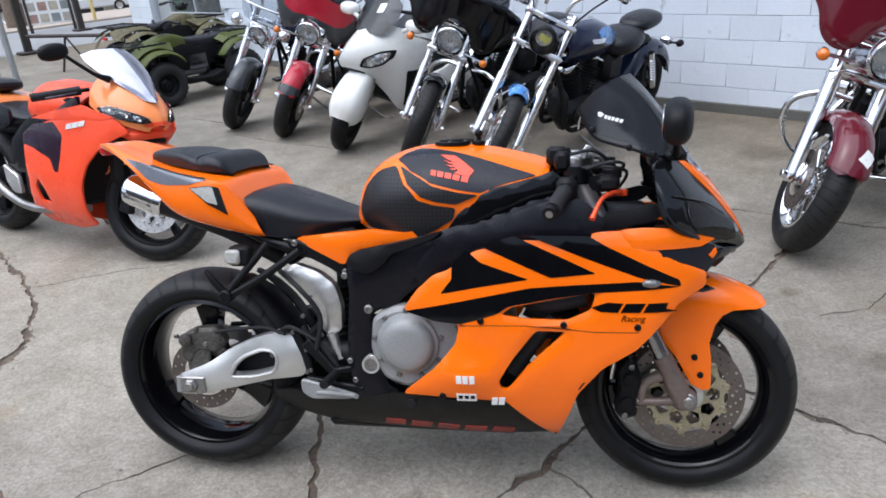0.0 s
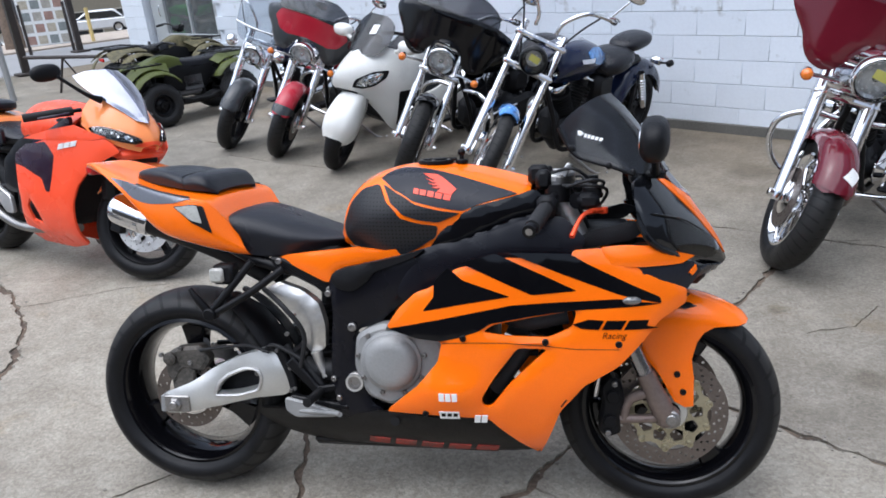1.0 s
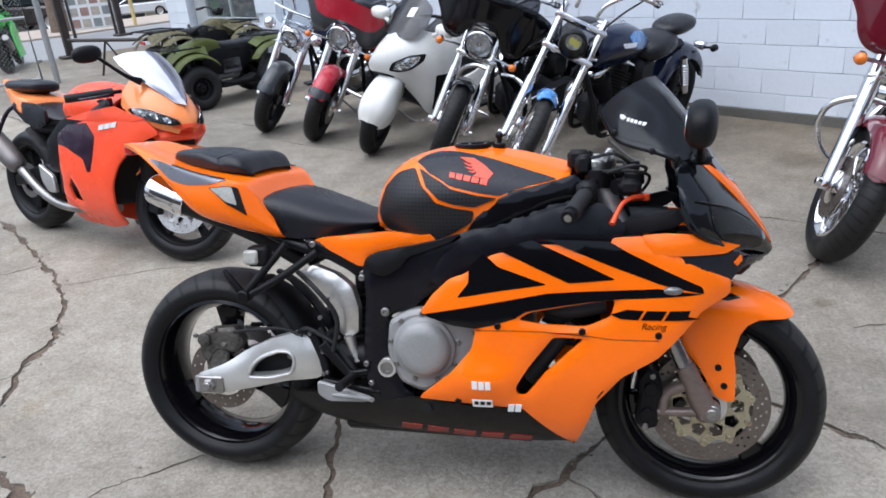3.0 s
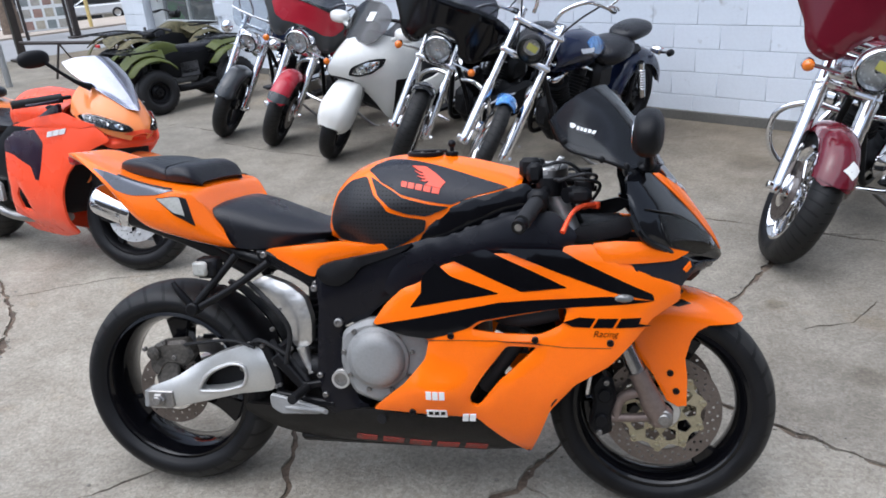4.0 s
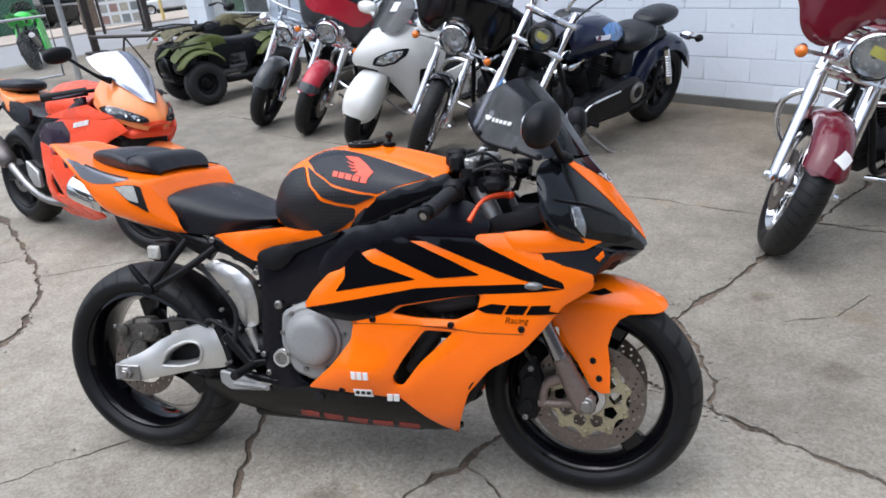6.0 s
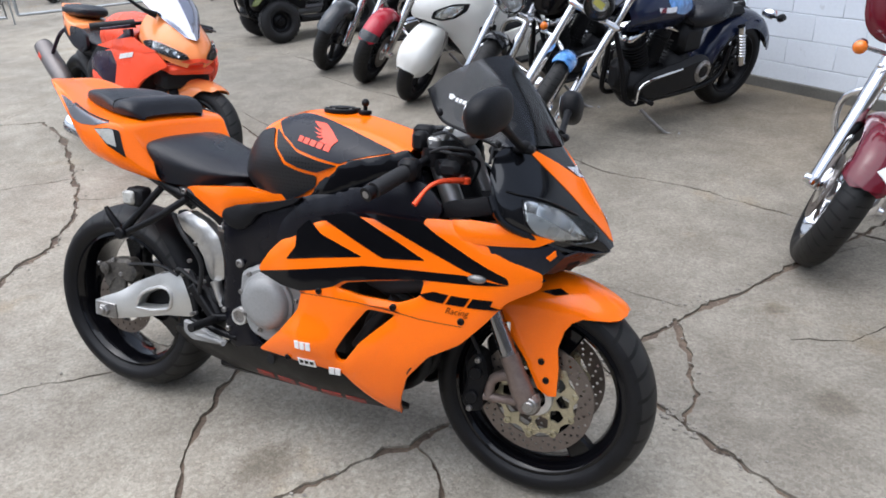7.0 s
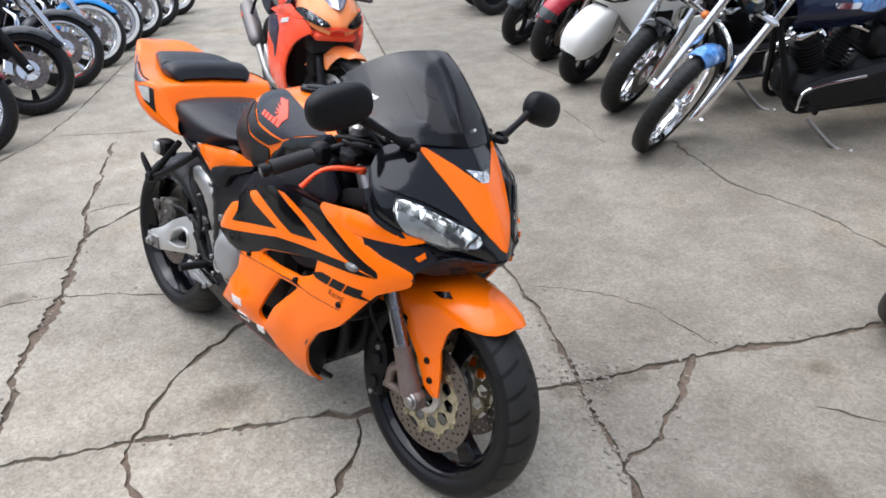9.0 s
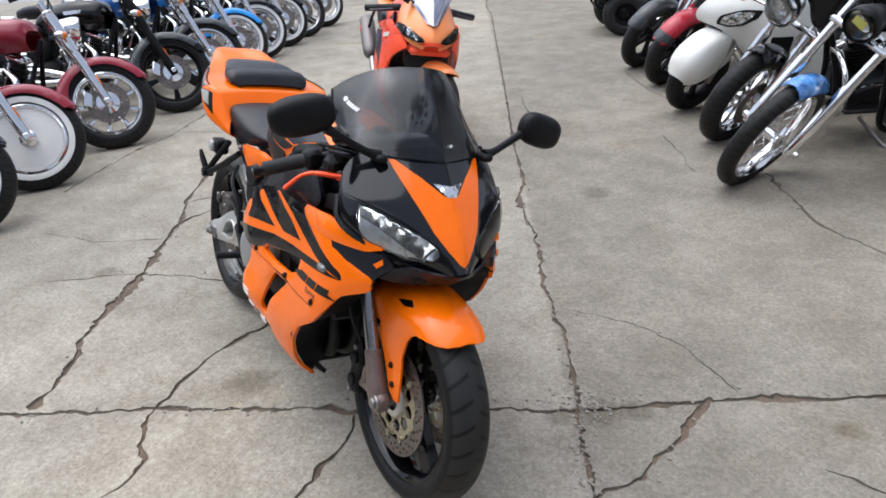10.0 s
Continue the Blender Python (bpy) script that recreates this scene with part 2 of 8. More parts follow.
dimples(M_PAD, 0.0105)


# ---- mesh tools ----
class Geo:
    """Vertices and faces that become one mesh."""

    def __init__(self, *shapes):
        self.v, self.f, self.pair, self.weld = [], [], False, False
        for s in shapes:
            self.add(s)

    def add(self, shape, m=None):
        vs, fs = (shape.v, shape.f) if isinstance(shape, Geo) else shape
        k = len(self.v)
        self.v += [tuple(m @ Vector(p)) for p in vs] if m else [tuple(p) for p in vs]
        self.f += [tuple(i + k for i in face) for face in fs]
        return self

    def mirrored(self):
        g = Geo()
        g.v, g.f = [(x, -y, z) for x, y, z in self.v], [tuple(reversed(f)) for f in self.f]
        return g

    def both(self):
        """Marks a shape that stands on both sides: it becomes two parts."""
        self.pair = True
        return self


def mesh_of(name, geo, mat, smooth=38):
    me = bpy.data.meshes.new(name)
    me.from_pydata(geo.v, [], geo.f)
    bm = bmesh.new()
    bm.from_mesh(me)
    if geo.weld:
        bmesh.ops.remove_doubles(bm, verts=bm.verts, dist=0.0006)
    bmesh.ops.recalc_face_normals(bm, faces=bm.faces)
    bm.to_mesh(me)
    bm.free()
    if smooth:
        me.shade_smooth()
        me.set_sharp_from_angle(angle=radians(smooth))
    me.materials.append(mat)
    return me


def part(name, geo, mat, parent=None, label="", at=None, smooth=38):
    """One mesh object under a thing or a part."""
    if isinstance(geo, Geo) and geo.pair:
        geo.pair = False
        part(name, geo.mirrored(), mat, parent, label, at, smooth)
    me = geo if isinstance(geo, bpy.types.Mesh) else mesh_of(name, geo, mat, smooth)
    ob = new(name, me)
    ob.parent = parent
    if at is not None:
        ob.matrix_basis = at if isinstance(at, Matrix) else Matrix.Translation(at)
    return tagged(ob, label)


def thing(name, label, category, m=None, group="", kind=""):
    ob = new(name)
    ob.empty_display_size = 0.2
    if m is not None:
        ob.matrix_basis = m
    return tagged(ob, label, category, group, kind)


def catmull(P, t):
    P = np.asarray(P, float)
    n = len(P) - 1
    s = min(max(t, 0.0), 1.0) * n
    i = min(int(s), n - 1)
    f = s - i
    a, b = P[i], P[i + 1]
    p = P[i - 1] if i > 0 else 2 * a - b
    q = P[i + 2] if i + 2 <= n else 2 * b - a
    return 0.5 * (2 * a + (b - p) * f + (2 * p - 5 * a + 4 * b - q) * f * f + (3 * a - p - 3 * b + q) * f ** 3)


def smooth_line(pts, per=5):
    n = (len(pts) - 1) * per
    return [catmull(pts, i / n) for i in range(n + 1)]


def loft(rails):
    R = [np.asarray(r, float) for r in rails]
    return lambda u, v: catmull([catmull(r, u) for r in R], v)


def tube(pts, r, n=10, per=5, caps=True, flat=1.0):
    """A round bar along a smooth line; r may be a list with one radius a point."""
    P = [Vector(p) for p in (smooth_line(pts, per) if len(pts) > 2 and per > 1 else pts)]
    rad = [catmull([(q, 0) for q in r], i / (len(P) - 1))[0] for i in range(len(P))] if isinstance(r, (list, tuple)) else [r] * len(P)
    up = None
    vs, fs = [], []
    for i, p in enumerate(P):
        d = (P[min(i + 1, len(P) - 1)] - P[max(i - 1, 0)]).normalized()
        if up is None:
            up = Vector((0, 0, 1)) if abs(d.z) < 0.9 else Vector((1, 0, 0))
        up = (up - d * up.dot(d)).normalized()
        s = d.cross(up)
        for k in range(n):
            a = 2 * math.pi * k / n
            vs.append(tuple(p + (s * math.cos(a) * flat + up * math.sin(a)) * rad[i]))
    for i in range(len(P) - 1):
        for k in range(n):
            fs.append((i * n + k, i * n + (k + 1) % n, (i + 1) * n + (k + 1) % n, (i + 1) * n + k))
    if caps:
        fs.append(tuple(range(n)))
        fs.append(tuple(reversed(range((len(P) - 1) * n, len(P) * n))))
    return vs, fs


def lathe(profile, n=48, closed=True, axis="y", at=(0, 0, 0)):
    """Turn a profile of (radius, along) round an axis."""
    vs, fs, m = [], [], len(profile)
    for k in range(n):
        a = 2 * math.pi * k / n
        c, s = math.cos(a), math.sin(a)
        for r, h in profile:
            p = {"y": (r * c, h, r * s), "z": (r * c, r * s, h), "x": (h, r * c, r * s)}[axis]
            vs.append((p[0] + at[0], p[1] + at[1], p[2] + at[2]))
    for k in range(n):
        for i in range(m if closed else m - 1):
            j = (i + 1) % m
            fs.append((k * m + i, k * m + j, ((k + 1) % n) * m + j, ((k + 1) % n) * m + i))
    return vs, fs


def disk(r, h0, h1, n=24, axis="y", at=(0, 0, 0), b=0.0):
    """A short cylinder with soft rims."""
    b = b or min(r, abs(h1 - h0)) * 0.2
    s = 1 if h1 > h0 else -1
    return lathe([(0.0005, h0), (r - b, h0), (r, h0 + s * b), (r, h1 - s * b), (r - b, h1), (0.0005, h1)], n, True, axis, at)


def box(c, s, b=0.004, m=None):
    """A block with chamfered edges."""
    hx, hy, hz = s[0] / 2, s[1] / 2, s[2] / 2
    b = min(b, hx * 0.9, hy * 0.9, hz * 0.9)
    vs, idx = [], {}
    for sx in (-1, 1):
        for sy in (-1, 1):
            for sz in (-1, 1):
                for k, q in enumerate(((hx, hy - b, hz - b), (hx - b, hy, hz - b), (hx - b, hy - b, hz))):
                    idx[sx, sy, sz, k] = len(vs)
                    p = Vector((sx * q[0], sy * q[1], sz * q[2]))
                    vs.append(tuple((m @ p if m else p) + Vector(c)))
    fs = []
    sg = ((-1, -1), (1, -1), (1, 1), (-1, 1))
    for w in (-1, 1):
        fs.append(tuple(idx[w, a, d, 0] for a, d in sg))
        fs.append(tuple(idx[a, w, d, 1] for a, d in sg))
        fs.append(tuple(idx[a, d, w, 2] for a, d in sg))
    for a in (-1, 1):
        for d in (-1, 1):
            fs.append((idx[a, d, -1, 0], idx[a, d, 1, 0], idx[a, d, 1, 1], idx[a, d, -1, 1]))
            fs.append((idx[a, -1, d, 0], idx[a, 1, d, 0], idx[a, 1, d, 2], idx[a, -1, d, 2]))
            fs.append((idx[-1, a, d, 1], idx[1, a, d, 1], idx[1, a, d, 2], idx[-1, a, d, 2]))
            fs += [(idx[a, d, e, 0], idx[a, d, e, 1], idx[a, d, e, 2]) for e in (-1, 1)]
    return vs, fs


def ellipsoid(c, r, n=20, m=12, power=1.0, rot=None):
    vs, fs = [], []

    def sp(x):
        return math.copysign(abs(x) ** power, x)
    for i in range(m + 1):
        b = -math.pi / 2 + math.pi * i / m
        for k in range(n):
            a = 2 * math.pi * k / n
            p = Vector((r[0] * sp(math.cos(b)) * sp(math.cos(a)), r[1] * sp(math.cos(b)) * sp(math.sin(a)), r[2] * sp(math.sin(b))))
            vs.append(tuple((rot @ p if rot else p) + Vector(c)))
    for i in range(m):
        for k in range(n):
            fs.append((i * n + k, i * n + (k + 1) % n, (i + 1) * n + (k + 1) % n, (i + 1) * n + k))
    return vs, fs


def rounded(outline, per=5):
    """A closed smooth outline through the given corners."""
    P = [np.array(p, float) for p in outline]
    n = len(P)
    out = []
    for i in range(n):
        p, a, b, q = P[i - 1], P[i], P[(i + 1) % n], P[(i + 2) % n]
        for k in range(per):
            f = k / per
            out.append(tuple(0.5 * (2 * a + (b - p) * f + (2 * p - 5 * a + 4 * b - q) * f * f + (3 * a - p - 3 * b + q) * f ** 3)))
    return out


def chopped(outline, r=0.012, per=3):
    """The outline with its corners rounded off by about r."""
    P = [np.array(p, float) for p in outline]
    out = []
    for i, p in enumerate(P):
        a, b = P[i - 1] - p, P[(i + 1) % len(P)] - p
        la, lb = np.linalg.norm(a), np.linalg.norm(b)
        s, e = p + a / la * min(r, la * 0.45), p + b / lb * min(r, lb * 0.45)
        for k in range(per + 1):
            f = k / per
            out.append(tuple((1 - f) ** 2 * s + 2 * f * (1 - f) * p + f * f * e))
    return out


def inset(outline, d):
    P = np.array(outline, float)
    t = np.roll(P, -1, 0) - np.roll(P, 1, 0)
    t /= np.maximum(np.linalg.norm(t, axis=1), 1e-9)[:, None]
    area = np.sum(P[:, 0] * np.roll(P[:, 1], -1) - np.roll(P[:, 0], -1) * P[:, 1])
    nrm = np.stack([-t[:, 1], t[:, 0]], 1) * (1 if area > 0 else -1)
    return P + nrm * d


def plate(outline, y0, y1, b=0.004, tf=None):
    """A flat piece cut to an outline in x and z, between two values of y, with chamfered rims."""
    s = 1 if y1 > y0 else -1
    loops = [(inset(outline, b), y0), (np.array(outline), y0 + s * b), (np.array(outline), y1 - s * b), (inset(outline, b), y1)]
    n = len(outline)
    vs = [(p[0], y, p[1]) for L, y in loops for p in L]
    if tf:
        vs = [tuple(tf @ Vector(p)) for p in vs]
    fs = [tuple(range(n)), tuple(reversed(range(3 * n, 4 * n)))]
    for k in range(3):
        fs += [(k * n + i, k * n + (i + 1) % n, (k + 1) * n + (i + 1) % n, (k + 1) * n + i) for i in range(n)]
    return vs, fs


def inside(P, poly):
    P, Q = np.asarray(P, float), np.asarray(poly, float)
    r = np.zeros(len(P), bool)
    for a, b in zip(Q, np.roll(Q, -1, 0)):
        if a[1] == b[1]:
            continue
        c = (a[1] > P[:, 1]) != (b[1] > P[:, 1])
        r ^= c & (P[:, 0] < (b[0] - a[0]) * (P[:, 1] - a[1]) / (b[1] - a[1]) + a[0])
    return r


def edge_distance(P, loops, seam=None):
    P = np.asarray(P, float)
    d = np.full(len(P), 9.0)
    for L in loops:
        A = np.asarray(L, float)
        for a, b in zip(A, np.roll(A, -1, 0)):
            if seam and seam(a) and seam(b):
                continue
            e = b - a
            t = np.clip(((P - a) @ e) / max(e @ e, 1e-12), 0, 1)
            d = np.minimum(d, np.linalg.norm(P - a - t[:, None] * e, axis=1))
    return d


def dense(L, step):
    out = []
    for a, b in zip(L, [*L[1:], L[0]]):
        a, b = np.array(a, float), np.array(b, float)
        n = max(1, int(np.linalg.norm(b - a) / step + 0.5))
        out += [a + (b - a) * k / n for k in range(n)]
    return out


def triangulated(outline, holes, step):
    loops = [dense(L, step) for L in (outline, *holes)]
    lo, hi = np.min(loops[0], 0), np.max(loops[0], 0)
    gx, gy = np.meshgrid(np.arange(lo[0], hi[0], step), np.arange(lo[1], hi[1], step * 0.87))
    gx[1::2] += step / 2
    grid = np.stack([gx.ravel(), gy.ravel()], 1)
    if len(grid):
        keep = inside(grid, loops[0]) & (edge_distance(grid, loops) > step * 0.5)
        for h in loops[1:]:
            keep &= ~inside(grid, h)
        grid = grid[keep]
    P, E = [], []
    for L in loops:
        k = len(P)
        P += [Vector(p) for p in L]
        E += [(k + i, k + (i + 1) % len(L)) for i in range(len(L))]
    P += [Vector(p) for p in grid]
    vs, _, fs, _, _, _ = geometry.delaunay_2d_cdt(P, E, [], 0, 1e-6)
    V = np.array([tuple(v) for v in vs])
    C = np.array([V[list(f)].mean(0) for f in fs])
    ok = inside(C, loops[0])
    for h in loops[1:]:
        ok &= ~inside(C, h)
    return V, [tuple(f) for f, k in zip(fs, ok) if k], loops


def patch(outline, S, step=0.02, thick=0.008, holes=(), roll=0.006, lift=0.0, flip=False, seam=None):
    """A shell of some thickness cut to an outline on the surface S(a, b), its rim rolled in."""
    V, F, loops = triangulated(outline, holes, step)
    d = edge_distance(V, loops, seam)
    h = 1e-3
    top, back = [], []
    for (a, b), dist in zip(V, d):
        p = np.asarray(S(a, b), float)
        n = np.cross(np.asarray(S(a + h, b)) - np.asarray(S(a - h, b)), np.asarray(S(a, b + h)) - np.asarray(S(a, b - h)))
        n /= max(np.linalg.norm(n), 1e-12)
        if flip:
            n = -n
        q = min(dist / roll, 1.0) if roll else 1.0
        drop = roll * (1 - math.sqrt(max(0.0, 1 - (1 - q) ** 2))) if roll else 0
        top.append(p + n * (lift - drop * 0.8))
        back.append(p + n * (lift - thick - drop * 0.8))
    k = len(top)
    fs = [tuple(f) for f in F] + [tuple(i + k for i in reversed(f)) for f in F]
    count = {}
    for f in F:
        for i in range(3):
            e = (f[i], f[(i + 1) % 3])
            count[e] = 1
    for a, b in count:
        if (b, a) not in count and not (seam and seam(V[a]) and seam(V[b])):
            fs.append((b, a, a + k, b + k))
    return [tuple(p) for p in top + back], fs


def sheet(S, nu, nv, thick=0.0, u=(0, 1), v=(0, 1), flip=False):
    """A grid over a lofted surface; with thickness it becomes a closed shell."""
    P = [[np.asarray(S(u[0] + (u[1] - u[0]) * i / nu, v[0] + (v[1] - v[0]) * j / nv)) for j in range(nv + 1)] for i in range(nu + 1)]
    vs = [tuple(p) for row in P for p in row]
    w = nv + 1
    fs = [(i * w + j, i * w + j + 1, (i + 1) * w + j + 1, (i + 1) * w + j) for i in range(nu) for j in range(nv)]
    if thick:
        A = np.array(P)
        n = np.cross(np.gradient(A, axis=0), np.gradient(A, axis=1))
        n /= np.maximum(np.linalg.norm(n, axis=2), 1e-9)[..., None]
        B = A - n * thick * (-1 if flip else 1)
        k = len(vs)
        vs += [tuple(p) for row in B for p in row]
        fs += [tuple(i + k for i in reversed(f)) for f in list(fs)]
        rim = [i * w for i in range(nu + 1)] + [nu * w + j for j in range(1, w)] + [i * w + nv for i in range(nu - 1, -1, -1)] + [j for j in range(nv - 1, 0, -1)]
        fs += [(a, b, b + k, a + k) for a, b in zip(rim, rim[1:] + rim[:1])]
    return vs, fs


def two_sided(S):
    """Carry a surface given for one side (v from 0 to 1) over to the other (v below 0)."""
    def whole(u, v):
        p = np.array(S(u, abs(v)))
        return p if v >= 0 else p * (1, -1, 1)
    return whole


def side_map(S, lo=-0.0, hi=1.0, n=70):
    """Turn a lofted surface into one that is read by its side view: (x, z) gives the point."""
    G = [(u, v, *S(u, v)) for u in np.linspace(0, 1, n) for v in np.linspace(lo, hi, n)]
    A = np.array(G)

    def at(x, z):
        k = int(np.argmin((A[:, 2] - x) ** 2 + (A[:, 4] - z) ** 2))
        u, v = A[k, 0], A[k, 1]
        for _ in range(3):
            p, e = S(u, v), 1e-3
            pu, pv = (S(u + e, v) - S(u - e, v)) / (2 * e), (S(u, v + e) - S(u, v - e)) / (2 * e)
            J = np.array([[pu[0], pv[0]], [pu[2], pv[2]]])
            if abs(np.linalg.det(J)) < 2e-3:
                break
            du, dv = np.linalg.solve(J, (x - p[0], z - p[2]))
            u, v = min(max(u + max(-0.05, min(0.05, du)), 0), 1), min(max(v + max(-0.05, min(0.05, dv)), lo), hi)
        return S(u, v)
    return at


def joined(half):
    """Both halves of a shape that meets itself on the middle plane, as one shell."""
    g = Geo(half, half.mirrored())
    g.weld = True
    return g


def corners_quad(c, f0, f1, g0=0.0, g1=1.0):
    """A slice of the four-cornered field c (lower left, lower right, upper right, upper left)."""
    c = [np.array(p, float) for p in c]

    def at(f, g):
        return tuple((c[0] * (1 - f) + c[1] * f) * (1 - g) + (c[3] * (1 - f) + c[2] * f) * g)
    return [at(f0, g0), at(f1, g0), at(f1, g1), at(f0, g1)]


def lettering(body, S, x, z, size, lift=0.002, shear=0.3):
    """A word in the built-in font laid on the surface S."""
    cu = bpy.data.curves.new("word", "FONT")
    cu.body, cu.size, cu.shear = body, size, shear
    ob = bpy.data.objects.new("word", cu)
    me = bpy.data.meshes.new_from_object(ob)
    vs = [tuple(np.asarray(S(x + v.co.x, z + v.co.y)) + np.array((0, -lift, 0))) for v in me.vertices]
    fs = [tuple(f.vertices) for f in me.polygons]
    bpy.data.objects.remove(ob)
    bpy.data.meshes.remove(me)
    bpy.data.curves.remove(cu)
    return vs, fs


def ring(r, n=24, at=(0, 0), start=0.0):
    return [(at[0] + r * math.cos(start + 2 * math.pi * k / n), at[1] + r * math.sin(start + 2 * math.pi * k / n)) for k in range(n)]


# ---- ground: cracked concrete yard, laid out along the building ----
YARD = Matrix.Translation((0.709, 0.573, 0)) @ Matrix.Rotation(radians(-33.4), 4, "Z")


def yard(u, v, z=0.0):
    return YARD @ Vector((u, v, z))


def fall(u):
    """The land beyond the street slopes gently down."""
    return -0.0565 * max(0.0, -24.0 - u)


def concrete():
    m = material("concrete", (0.345, 0.324, 0.288), 0.82, 0, 0.10, 0.9, 26, 0.0, 0, 0.08, spec=0.3)
    nt = m.node_tree
    b = nt.nodes["Principled BSDF"]
    base = b.inputs["Base Color"].links[0].from_socket
    tc = nt.nodes.new("ShaderNodeTexCoord")

    def noise_at(scale, detail, rough=0.6):
        n = nt.nodes.new("ShaderNodeTexNoise")
        n.inputs["Scale"].default_value, n.inputs["Detail"].default_value, n.inputs["Roughness"].default_value = scale, detail, rough
        nt.links.new(tc.outputs["Object"], n.inputs["Vector"])
        return n.outputs["Fac"]

    def ramped(fac, p0, p1, c0, c1):
        r = nt.nodes.new("ShaderNodeValToRGB")
        r.color_ramp.elements[0].position, r.color_ramp.elements[1].position = p0, p1
        r.color_ramp.elements[0].color, r.color_ramp.elements[1].color = (*c0, 1), (*c1, 1)
        nt.links.new(fac, r.inputs["Fac"])
        return r.outputs["Color"]

    def times(a, bb, fac=1.0, kind="MULTIPLY"):
        n = nt.nodes.new("ShaderNodeMix")
        n.data_type, n.blend_type = "RGBA", kind
        n.inputs[0].default_value = fac
        nt.links.new(a, n.inputs[6])
        nt.links.new(bb, n.inputs[7])
        return n.outputs[2]
    # broad weathering, blotches, pale worn patches, aggregate
    c = times(base, ramped(noise_at(0.35, 5), 0.35, 0.7, (0.80, 0.80, 0.80), (1.08, 1.06, 1.03)))
    c = times(c, ramped(noise_at(3.3, 8, 0.7), 0.38, 0.62, (0.80, 0.785, 0.76), (1.09, 1.09, 1.08)))
    c = times(c, ramped(noise_at(60, 3), 0.36, 0.66, (0.93, 0.925, 0.92), (1.06, 1.06, 1.055)))
    c = times(c, ramped(noise_at(240, 3, 0.7), 0.36, 0.64, (0.87, 0.86, 0.845), (1.10, 1.10, 1.09)))
    c = times(c, ramped(noise_at(90, 4, 0.7), 0.62, 0.70, (1, 1, 1), (1.42, 1.40, 1.34)))
    c = times(c, ramped(noise_at(31, 5, 0.75), 0.28, 0.40, (0.62, 0.59, 0.55), (1, 1, 1)))
    vor = nt.nodes.new("ShaderNodeTexVoronoi")
    vor.inputs["Scale"].default_value = 105
    nt.links.new(tc.outputs["Object"], vor.inputs["Vector"])
    stone = nt.nodes.new("ShaderNodeSeparateColor")
    nt.links.new(vor.outputs["Color"], stone.inputs[0])
    c = times(c, ramped(stone.outputs[0], 0.05, 0.95, (0.74, 0.72, 0.69), (1.22, 1.21, 1.18)), 0.6)
    # greyer, smoother slabs beyond the long joint, darkened further for shade near the building
    sp = nt.nodes.new("ShaderNodeSeparateXYZ")
    nt.links.new(tc.outputs["Object"], sp.inputs[0])
    beyond = math_node(nt, "ADD", math_node(nt, "MULTIPLY", sp.outputs["X"], 0.657), sp.outputs["Y"])
    wob = math_node(nt, "MULTIPLY", math_node(nt, "SUBTRACT", noise_at(6, 4), 0.5), 0.06)
    c = times(c, ramped(math_node(nt, "SUBTRACT", math_node(nt, "ADD", beyond, wob), 0.54), 0.485, 0.515, (0.99, 0.985, 0.975), (0.775, 0.765, 0.75)))
    # sparse dark pits and pale chips
    c = times(c, ramped(noise_at(44, 6, 0.8), 0.655, 0.70, (1, 1, 1), (0.62, 0.57, 0.50)))
    c = times(c, ramped(noise_at(52, 6, 0.8), 0.31, 0.35, (1.28, 1.27, 1.24), (1, 1, 1)))
    # darker and browner towards the building, with a ragged edge
    near_wall = math_node(nt, "ADD", math_node(nt, "ADD", math_node(nt, "MULTIPLY", sp.outputs["X"], 0.5505), math_node(nt, "MULTIPLY", sp.outputs["Y"], 0.8348)), math_node(nt, "MULTIPLY", noise_at(1.1, 5), 2.2))
    c = times(c, ramped(math_node(nt, "MULTIPLY", near_wall, 0.1), 0.37, 0.56, (1, 1, 1), (0.74, 0.68, 0.60)))
    # rusty tinge in places
    c = times(c, ramped(noise_at(1.4, 6, 0.65), 0.60, 0.76, (1, 1, 1), (0.93, 0.82, 0.66)))
    # old oil spots
    for x, y, r in ((1.483, 0.614, 0.085), (-0.05, -0.262, 0.11), (1.30, 1.16, 0.05), (1.62, 3.2, 0.22), (-0.62, 1.9, 0.10), (-1.35, -0.55, 0.07), (0.80, 0.62, 0.085), (0.86, 0.72, 0.06), (0.74, 0.50, 0.05)):
        vm = nt.nodes.new("ShaderNodeVectorMath")
        vm.operation = "DISTANCE"
        vm.inputs[1].default_value = (x, y, 0)
        nt.links.new(tc.outputs["Object"], vm.inputs[0])
        d = math_node(nt, "ADD", math_node(nt, "DIVIDE", vm.outputs["Value"], r), math_node(nt, "MULTIPLY", noise_at(17, 4), 0.9))
        c = times(c, ramped(math_node(nt, "MULTIPLY", d, 0.5), 0.45, 0.74, (0.66, 0.64, 0.61), (1, 1, 1)))
    nt.links.new(c, b.inputs["Base Color"])
    h = math_node(nt, "ADD", math_node(nt, "MULTIPLY", noise_at(70, 4, 0.7), 1.0), math_node(nt, "MULTIPLY", stone.outputs[0], 0.35))
    bp = nt.nodes.new("ShaderNodeBump")
    bp.inputs["Strength"].default_value, bp.inputs["Distance"].default_value = 0.8, 0.008
    nt.links.new(h, bp.inputs["Height"])
    nt.links.new(bp.outputs["Normal"], b.inputs["Normal"])
    return m


M_CONCRETE = concrete()
M_DIRT = material("crack_dirt", (0.125, 0.092, 0.066), 0.95, 0, 0.5, 9, 90, 0.5, tone=(0.030, 0.022, 0.017))
